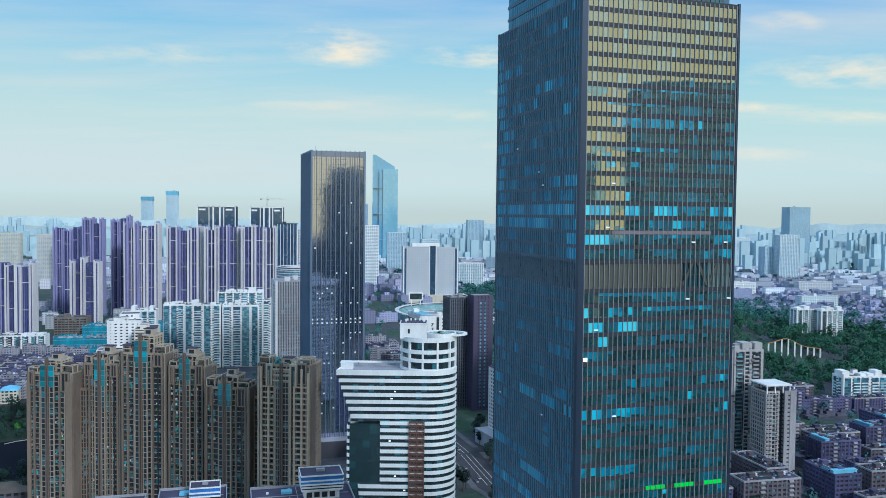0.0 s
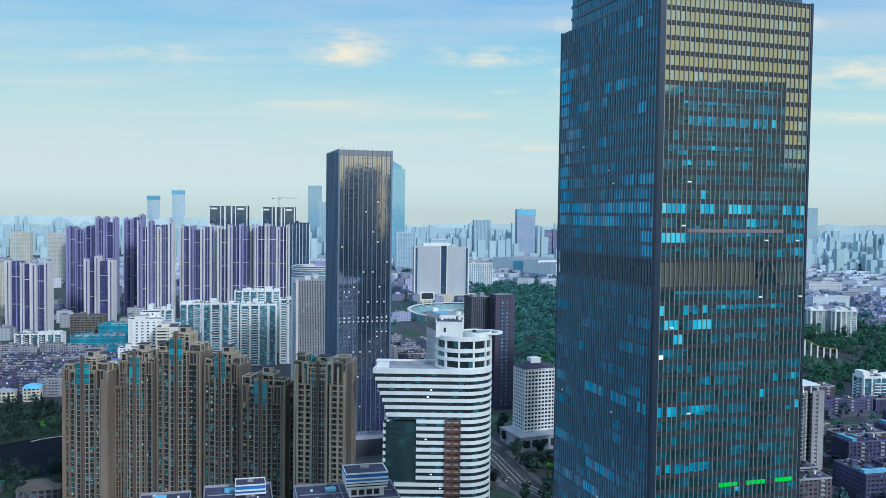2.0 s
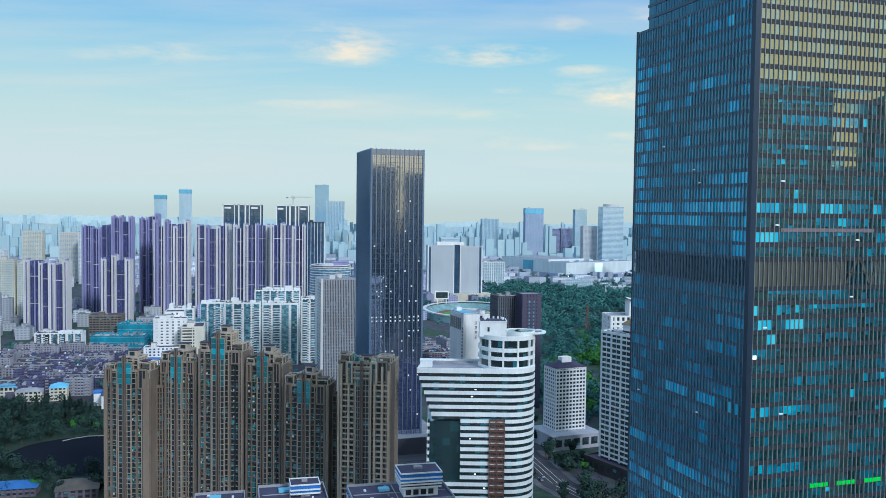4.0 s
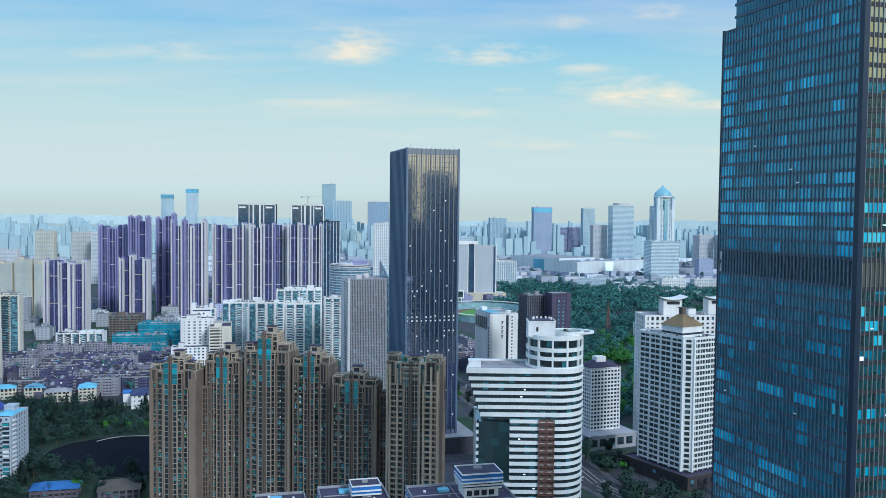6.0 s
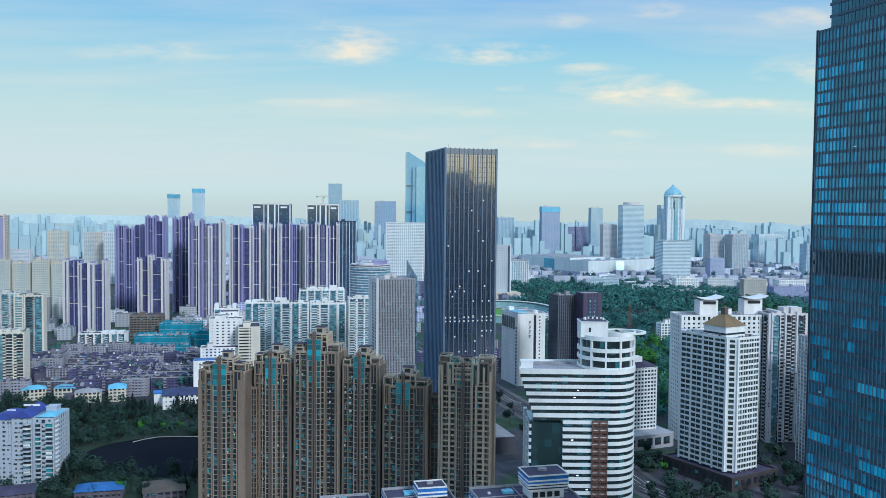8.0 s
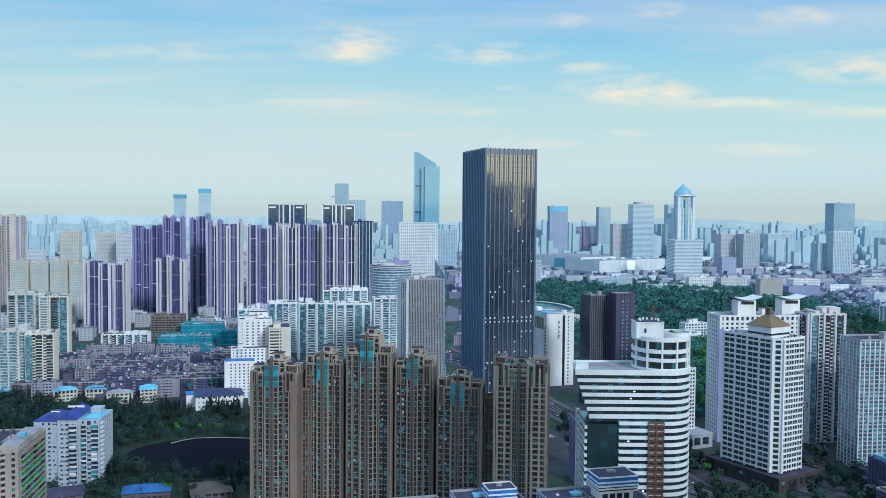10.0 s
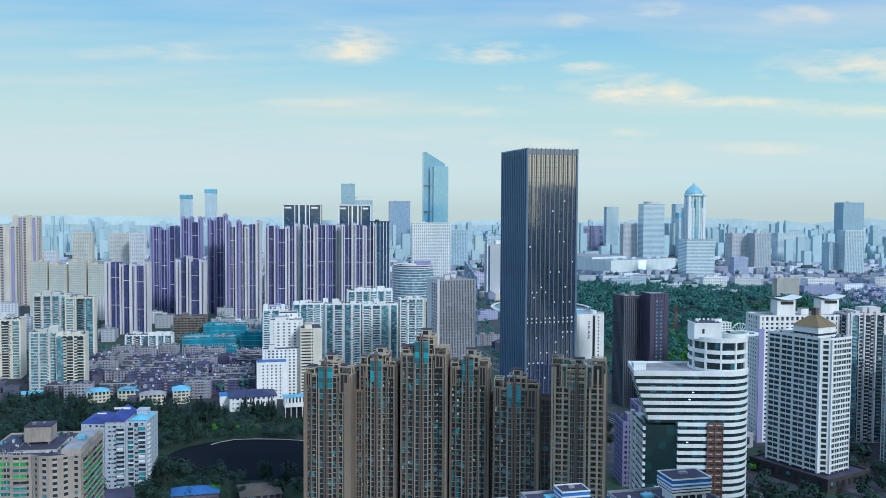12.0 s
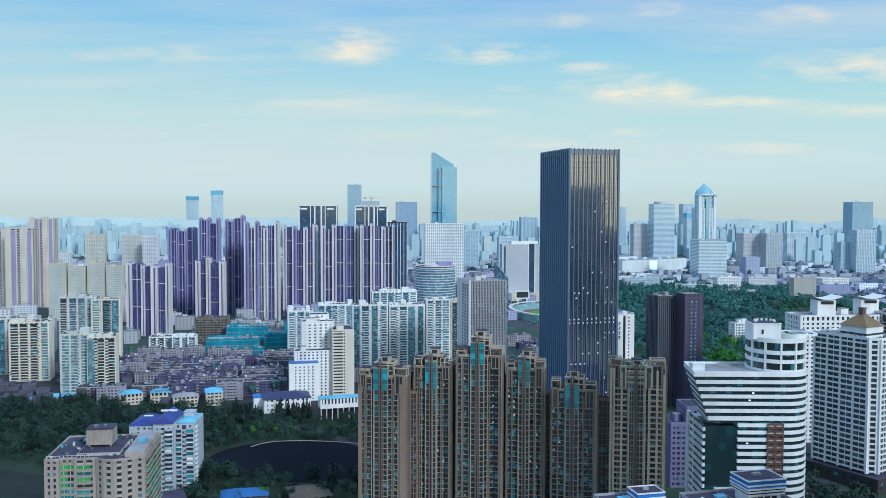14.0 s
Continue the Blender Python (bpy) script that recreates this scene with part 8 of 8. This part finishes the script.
gabled_flats()
for i, (x, y, w, d, h, mat, label) in enumerate((
    (-344, 552, 30, 16, 6, ROOF_BLUE, "low house with a blue sheet roof"), (-297, 548, 26, 26, 7, ROOF_BROWN, "low house with a brown hipped roof"),
    (-390, 520, 32, 20, 12, ROOF, "low house with a dark roof"),
    (-470, 640, 30, 12, 9, ROOF_CYAN, "long low shed with a pale blue roof"), (-612, 842, 74, 9, 6, ROOF_CYAN, "long low shed with a pale blue roof"),
    (-436, 838, 16, 22, 13, ROOF_CYAN, "cream house with a pale blue sheet roof"), (-560, 600, 34, 18, 18, ROOF, "low house with a dark roof"),
    (-521, 836, 22, 16, 11, ROOF_CYAN, "tan house with a pale blue sheet roof"), (-494, 846, 20, 16, 11, ROOF_CYAN, "tan house with a pale blue sheet roof"), (-466, 830, 24, 14, 10, CONCRETE, "tan house with a grey roof"),
)):
    ob = thing("low_house", x, y, 14 + i * 5 % 20, label, "house", "low houses by the park")
    volume(ob, rect(w, d), 0, h, 3.2, 1.6, 4, 1.4, 0.3, CREAM if label.startswith(("tan", "cream")) else PALE_STONE if mat is ROOF_CYAN else WARM_GREY, GLASS_DARK, split=False, cap=False)
    hipped(ob, 0, 0, w, d, h, 3.0, mat, 0.8)


# garden ground round the pond
GARDEN = [(-900, 860), (-900, 700), (-560, 560), (-440, 480), (-215, 500), (-200, 640), (-215, 790), (-300, 800), (-560, 850)]
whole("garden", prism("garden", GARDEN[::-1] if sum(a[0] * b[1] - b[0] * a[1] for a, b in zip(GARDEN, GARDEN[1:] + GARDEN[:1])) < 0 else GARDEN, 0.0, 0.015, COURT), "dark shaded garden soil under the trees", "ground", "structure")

# pond
POND = [(-385, 650), (-350, 612), (-300, 600), (-255, 620), (-240, 665), (-262, 704), (-310, 713), (-352, 709), (-380, 685)]


def rounded(poly, times=3):
    for q in range(times):
        out = []
        for (x0, y0), (x1, y1) in zip(poly, poly[1:] + poly[:1]):
            out += [(x0 * 0.75 + x1 * 0.25, y0 * 0.75 + y1 * 0.25), (x0 * 0.25 + x1 * 0.75, y0 * 0.25 + y1 * 0.75)]
        poly = out
    return poly


POND = rounded(POND)
if sum(a[0] * b[1] - b[0] * a[1] for a, b in zip(POND, POND[1:] + POND[:1])) < 0:
    POND = POND[::-1]
whole("water", prism("water", POND, 0.02, 0.12, WATER), "dark still pond water in the park", "water", "structure")
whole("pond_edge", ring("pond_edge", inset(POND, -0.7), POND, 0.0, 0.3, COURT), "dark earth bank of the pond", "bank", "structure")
strip("pond_wall", [(-358, 694), (-352, 703), (-343, 710), (-326, 713), (-309, 713), (-290, 710), (-273, 706), (-258, 700), (-247, 690)], 0.35, 0.7, PALE_STONE, "low white wall along the pond's far bank", "wall")


# trees
def leaf_cloud(rnd, count, rx, rz, size, cz, cone=False):
    """Loose leaf sprays through a crown, thicker towards its outside, with an uneven outline."""
    verts, faces = [], []
    lumps = [(Vector((rnd.uniform(-0.6, 0.6) * rx, rnd.uniform(-0.6, 0.6) * rx, rnd.uniform(-0.6, 0.7) * rz)), rnd.uniform(0.35, 0.6)) for q in range(7)]
    for q in range(count):
        if cone:
            h = rnd.random() ** 1.3
            r = rx * (1 - h) * rnd.uniform(0.5, 1.1)
            a = rnd.uniform(0, 6.283)
            p = Vector((r * math.cos(a), r * math.sin(a), cz - rz + 2 * rz * h))
        else:
            c, k = rnd.choice(lumps)
            d = Vector((rnd.gauss(0, 1), rnd.gauss(0, 1), rnd.gauss(0, 1))).normalized() * rnd.uniform(0.75, 1.05)
            p = c + Vector((d.x * rx * k, d.y * rx * k, d.z * rz * k + cz))
        out = (p - Vector((0, 0, cz - rz * 0.4))).normalized() + Vector((rnd.gauss(0, 0.22), rnd.gauss(0, 0.22), rnd.gauss(0, 0.22)))
        u = out.cross(Vector((rnd.gauss(0, 1), rnd.gauss(0, 1), rnd.gauss(0, 1)))).normalized() * size * rnd.uniform(0.6, 1.3)
        v = out.cross(u).normalized() * size * rnd.uniform(0.5, 1.0)
        n = len(verts)
        verts += [tuple(p - u), tuple(p - v * 0.8), tuple(p + u), tuple(p + v)]
        faces.append((n, n + 1, n + 2, n + 3))
    return verts, faces


def make_tree(seed, height, cone, mat, label):
    rnd = random.Random(seed)
    ob = thing("tree", 0, 0, 0, label, "tree", "park trees")
    n = 7
    rings = [(0.035 * height, 0), (0.022 * height, height * 0.35), (0.008 * height, height * 0.85)]
    verts = [(r * math.cos(6.283 * i / n), r * math.sin(6.283 * i / n), z) for r, z in rings for i in range(n)]
    faces = [(k * n + i, k * n + (i + 1) % n, (k + 1) * n + (i + 1) % n, (k + 1) * n + i) for k in range(2) for i in range(n)]
    for q in range(5):
        a, z = rnd.uniform(0, 6.283), height * rnd.uniform(0.35, 0.6)
        e = Vector((math.cos(a) * height * 0.2, math.sin(a) * height * 0.2, z + height * 0.18))
        m = len(verts)
        verts += [(0.15, 0, z), (-0.15, 0.1, z), (0, -0.15, z), tuple(e)]
        faces += [(m, m + 1, m + 3), (m + 1, m + 2, m + 3), (m + 2, m, m + 3)]
    part("trunk", mesh_of("trunk", verts, faces, BARK), ob)
    if cone:
        v, f = leaf_cloud(rnd, 620, height * 0.20, height * 0.42, 0.55, height * 0.56, True)
    else:
        v, f = leaf_cloud(rnd, 760, height * 0.36, height * 0.34, 0.55, height * 0.64)
    part("crown", mesh_of("crown", v, f, mat), ob)
    return ob


TREES = [
    make_tree(1, 17, True, LEAF, "tall dark conical park tree"), make_tree(2, 14, True, LEAF, "dark conical park tree"), make_tree(3, 13, False, LEAF, "broad dark green park tree"),
    make_tree(4, 10, False, LEAF, "round dark green park tree"), make_tree(5, 9, False, LEAF_BRIGHT, "bright green park tree"), make_tree(6, 15, False, LEAF, "tall dark green park tree"),
]
GROWN = []


def grow(poly, count, seed, weights, gap=3.0):
    rnd = random.Random(seed)
    xs, ys = [p[0] for p in poly], [p[1] for p in poly]
    n = tries = 0
    while n < count and tries < count * 12:
        tries += 1
        x, y = rnd.uniform(min(xs), max(xs)), rnd.uniform(min(ys), max(ys))
        if not inside(poly, x, y) or inside(POND, x, y) or not is_free(x, y, gap):
            continue
        if not off_road(x, y, -3):
            continue
        src = rnd.choices(TREES, weights)[0]
        at = pose(x, y, hill(x, y) - 0.1, 0, 0, rnd.uniform(0, 360)) @ Matrix.Scale(rnd.uniform(0.8, 1.25), 4)
        n += 1
        if src not in GROWN:
            src.matrix_basis = at
            GROWN.append(src)
        else:
            copy_thing(src, at).matrix_basis = at


grow([(-640, 700), (-470, 640), (-420, 560), (-250, 560), (-215, 640), (-225, 760), (-330, 790), (-560, 840), (-700, 830)], 160, 3, (5, 4, 3, 2, 0.5, 3))
grow([(-395, 770), (-318, 768), (-320, 800), (-392, 804)], 34, 13, (5, 5, 0, 0, 0, 0), 0.5)
grow([(-372, 722), (-330, 725), (-335, 770), (-380, 768)], 5, 16, (0, 0, 0, 0, 1, 0), 0.5)
grow([(60, 560), (10, 660), (-20, 760), (-40, 900), (-70, 900), (-50, 740), (-20, 640), (20, 540)], 26, 4, (0, 0, 3, 4, 1, 1), 2)
grow([(20, 640), (120, 620), (140, 700), (30, 760)], 26, 6, (0, 0, 3, 4, 1, 1), 2)


def woods(name, poly, count, seed, mat, label, size, leaves, leaf=1.0, coarse=9999):
    """The wood on the hill: thousands of crowns, past counting."""
    rnd = random.Random(seed)
    kinds = [leaf_cloud(random.Random(90 + i), leaves, 5.2 * size, 4.0 * size, leaf * size, 6.0 * size) for i in range(6)]
    kinds += [leaf_cloud(random.Random(80 + i), 45, 5.2 * size, 4.0 * size, 1.25 * size, 6.0 * size) for i in range(6)]
    kinds = [(np.array(v), np.array(f)) for v, f in kinds]
    xs, ys = [p[0] for p in poly], [p[1] for p in poly]
    vs, fs, base, n, tries = [], [], 0, 0, 0
    while n < count and tries < count * 8:
        tries += 1
        x, y = rnd.uniform(min(xs), max(xs)), rnd.uniform(min(ys), max(ys))
        if not inside(poly, x, y) or inside(POND, x, y) or not is_free(x, y, 2) or noise.noise((x * 0.012, y * 0.012, 3)) < -0.42:
            continue
        v, f = kinds[rnd.randrange(6) + (6 if y > coarse else 0)]
        s, a = rnd.uniform(0.7, 1.0) * (1.0 + 0.9 * rnd.random() ** 2), rnd.uniform(0, 6.283)
        r = np.array([[math.cos(a), -math.sin(a), 0], [math.sin(a), math.cos(a), 0], [0, 0, 1]])
        vs.append(v @ r.T * s + np.array([x, y, hill(x, y)]))
        fs.append(f + base)
        base += len(v)
        n += 1
    me = bpy.data.meshes.new(name)
    me.from_pydata(np.concatenate(vs).tolist(), [], np.concatenate(fs).tolist())
    me.materials.append(mat)
    whole(name, me, label, "trees", "stuff")


PARK_WEST = [(60, 775), (230, 800), (330, 855), (330, 2385), (300, 2400), (40, 2250), (-20, 1500), (20, 940)]
PARK_EAST = [(330, 855), (400, 900), (620, 950), (860, 1150), (860, 1500), (330, 1500)]
PARK_NORTH = [(330, 1500), (860, 1500), (730, 1800), (640, 2150), (330, 2385)]
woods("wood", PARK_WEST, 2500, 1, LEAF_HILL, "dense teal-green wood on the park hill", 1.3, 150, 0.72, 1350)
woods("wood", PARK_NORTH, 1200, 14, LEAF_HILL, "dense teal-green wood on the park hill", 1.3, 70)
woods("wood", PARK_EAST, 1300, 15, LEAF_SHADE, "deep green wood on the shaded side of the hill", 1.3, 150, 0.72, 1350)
woods("wood", [(90, 800), (300, 850), (330, 1050), (250, 1200), (150, 1210), (60, 950)], 520, 5, LEAF_BRIGHT, "fresh green trees at the foot of the hill", 1.1, 110)
woods("garden_trees", [(-720, 720), (-470, 620), (-420, 540), (-300, 560), (-240, 570), (-215, 640), (-225, 770), (-330, 800), (-560, 850), (-720, 850)], 1250, 8, LEAF, "dark garden trees and shrubs round the pond", 0.85, 190, 0.62)
woods("street_trees", [(60, 470), (200, 470), (240, 640), (150, 700), (40, 660)], 190, 9, LEAF, "dark street trees round the hotel", 0.8, 130)
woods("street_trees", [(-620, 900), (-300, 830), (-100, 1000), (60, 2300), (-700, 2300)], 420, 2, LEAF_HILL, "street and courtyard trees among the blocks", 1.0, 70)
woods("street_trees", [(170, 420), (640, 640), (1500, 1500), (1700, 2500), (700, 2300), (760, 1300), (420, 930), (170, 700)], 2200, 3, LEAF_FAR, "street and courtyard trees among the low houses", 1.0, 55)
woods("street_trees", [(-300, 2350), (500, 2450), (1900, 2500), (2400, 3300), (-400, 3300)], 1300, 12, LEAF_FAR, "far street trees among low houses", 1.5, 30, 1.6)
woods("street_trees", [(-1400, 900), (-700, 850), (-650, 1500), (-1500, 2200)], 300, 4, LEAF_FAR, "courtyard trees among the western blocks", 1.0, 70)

# roller coaster on the hill
ob = thing("roller_coaster", 0, 0, 0, "rust and white roller coaster hump above the trees", "roller coaster")
TRACK_LINE = []
for i in range(25):
    s = i / 24
    TRACK_LINE.append(Vector((430 + 80 * s, 1118 + 26 * s, hill(470, 1130) + 19 + 9 * math.exp(-((s - 0.34) / 0.24) ** 2) - 9 * s)))
for off in (-0.9, 0.9):
    verts, faces = [], []
    for i, p in enumerate(TRACK_LINE):
        verts += [(p.x, p.y + off - 0.25, p.z), (p.x, p.y + off + 0.25, p.z), (p.x, p.y + off + 0.25, p.z + 0.6), (p.x, p.y + off - 0.25, p.z + 0.6)]
        if i:
            b = 4 * i
            faces += [(b - 4 + q, b - 4 + (q + 1) % 4, b + (q + 1) % 4, b + q) for q in range(4)]
    part("rail", mesh_of("rail", verts, faces, surface("orange_track", (0.45, 0.22, 0.10), 0.5)), ob)
for i in range(0, 25, 3):
    p = TRACK_LINE[i]
    part("support", boxes("support", [(p.x - 0.4, p.y - 1.6, hill(p.x, p.y) - 1, p.x + 0.4, p.y - 0.9, p.z), (p.x - 0.4, p.y + 0.9, hill(p.x, p.y) - 1, p.x + 0.4, p.y + 1.6, p.z)], WHITE), ob)

# cars and lamps on the main road
CAR_PAINT = surface("car_paint", (0.55, 0.56, 0.60), 0.25, grain=0.03, random_tint=0.5)


def make_car():
    ob = thing("car", 0, 0, 0, "parked car on the asphalt road", "car", "cars on the main road")
    part("body", boxes("body", [(-0.9, -2.2, 0.35, 0.9, 2.2, 0.95)], CAR_PAINT), ob)
    verts = [(-0.82, -1.5, 0.95), (0.82, -1.5, 0.95), (0.82, 1.4, 0.95), (-0.82, 1.4, 0.95), (-0.65, -1.0, 1.5), (0.65, -1.0, 1.5), (0.65, 0.7, 1.5), (-0.65, 0.7, 1.5)]
    part("cabin", mesh_of("cabin", verts, BOX_FACES, GLASS_BLACK), ob)
    wheel = prism("wheel", arc(0, 0, 0.34, 0, 360, 10)[:-1], -0.12, 0.12, RUBBER)
    for x in (-0.85, 0.85):
        for y in (-1.35, 1.35):
            part("wheel", wheel, ob, m=pose(x, y, 0.34, 0, 90, 0))
    return ob


car = make_car()
rnd = random.Random(17)
first = True
for i in range(len(MAIN_ROAD) - 1):
    a, b = Vector(MAIN_ROAD[i]), Vector(MAIN_ROAD[i + 1])
    u = (b - a).normalized()
    for q in range(5):
        p = a + u * rnd.uniform(0, (b - a).length) + Vector((-u.y, u.x)) * rnd.choice((-9.5, -6, -2, 2, 6, 9.5))
        at = pose(p.x, p.y, 0.23, 0, 0, math.degrees(math.atan2(u.y, u.x)) - 90)
        if first:
            car.matrix_basis, first = at, False
        else:
            copy_thing(car, at)


# ferris wheel at the edge of the park
def ferris_wheel(x, y, z, r):
    ob = thing("ferris_wheel", x, y, 20, "white ferris wheel among the park trees", "ferris wheel")
    for s in (-1.0, 1.0):
        verts, faces, n = [], [], 48
        for k in range(n):
            a = 6.2832 * k / n
            for rr, w in ((r, -0.2), (r, 0.2), (r - 0.6, 0.2), (r - 0.6, -0.2)):
                verts.append((rr * math.cos(a), s + w, z + rr * math.sin(a)))
        for k in range(n):
            b, c = 4 * k, 4 * ((k + 1) % n)
            faces += [(b + q, c + q, c + (q + 1) % 4, b + (q + 1) % 4) for q in range(4)]
        part("rim", mesh_of("rim", verts, faces, WHITE), ob)
    spoke = boxes("spoke", [(-0.15, -0.9, 0, 0.15, 0.9, r - 0.3)], WHITE)
    cabin = boxes("cabin", [(-0.9, -0.8, -2.2, 0.9, 0.8, -0.2)], ROOF_CYAN)
    for k in range(18):
        a = 20 * k
        part("spoke", spoke, ob, m=pose(0, 0, z, 0, a, 0))
        part("cabin", cabin, ob, m=pose(r * math.sin(radians(a)), 0, z + r * math.cos(radians(a))))
    for s in (-1.8, 1.8):
        for lean in (-1, 1):
            verts = [(lean * (7 if low else 0.3) + dx, s + dy, 0 if low else z) for low in (1, 0) for dx, dy in ((-0.4, -0.3), (0.4, -0.3), (0.4, 0.3), (-0.4, 0.3))]
            part("leg", mesh_of("leg", verts, BOX_FACES, WHITE), ob)


ferris_wheel(226, 1150, 29, 15.5)


# tower crane on the framed office tower
def tower_crane(x, y, z):
    ob = thing("tower_crane", x, y, 10, "slim white tower crane on the unfinished office roof", "crane", z=z)
    part("mast", boxes("mast", [(-1, -1, 0, -0.5, -0.5, 16), (0.5, -1, 0, 1, -0.5, 16), (-1, 0.5, 0, -0.5, 1, 16), (0.5, 0.5, 0, 1, 1, 16)] + [(-1, -1, k * 2.5, 1, 1, k * 2.5 + 0.3) for k in range(7)], PALE_STONE), ob)
    part("jib", boxes("jib", [(-14, -0.6, 16, 38, -0.2, 16.6), (-14, 0.2, 16, 38, 0.6, 16.6), (-4, -0.2, 17.8, 30, 0.2, 18.2)], PALE_STONE), ob)
    part("counterweight", boxes("counterweight", [(-14, -1.2, 14.5, -10, 1.2, 17)], CONCRETE), ob)
    part("cab", boxes("cab", [(1.2, -1, 13.6, 3.2, 1, 15.8)], GLASS_BLUE), ob)
    part("peak", boxes("peak", [(-0.4, -0.4, 16.6, 0.4, 0.4, 22)], PALE_STONE), ob)


tower_crane(-360, 1750, 203)


# lattice mast among the park trees
def lattice_mast(x, y, h):
    ob = thing("lattice_mast", x, y, 20, "rust-red lattice mast among the park trees", "mast", z=hill(x, y) - 0.5)
    for sx in (-1, 1):
        for sy in (-1, 1):
            verts = [(sx * r + dx, sy * r + dy, z) for r, z in ((3.2, 0), (0.7, h)) for dx, dy in ((-0.3, -0.3), (0.3, -0.3), (0.3, 0.3), (-0.3, 0.3))]
            part("leg", mesh_of("leg", verts, BOX_FACES, RUST), ob)
    for k in range(9):
        z = h * (k + 0.5) / 9
        r = 3.2 - 2.5 * z / h
        part("cross_bar", ring("cross_bar", rect(2 * r + 0.4, 2 * r + 0.4, -r - 0.2, -r - 0.2), rect(2 * r - 0.4, 2 * r - 0.4, -r + 0.2, -r + 0.2), z, z + 0.5, RUST), ob)
    part("platform", boxes("platform", [(-2, -2, h - 4, 2, 2, h - 3.5), (-0.2, -0.2, h, 0.2, 0.2, h + 7)], RUST), ob)


lattice_mast(160, 1228, 42)
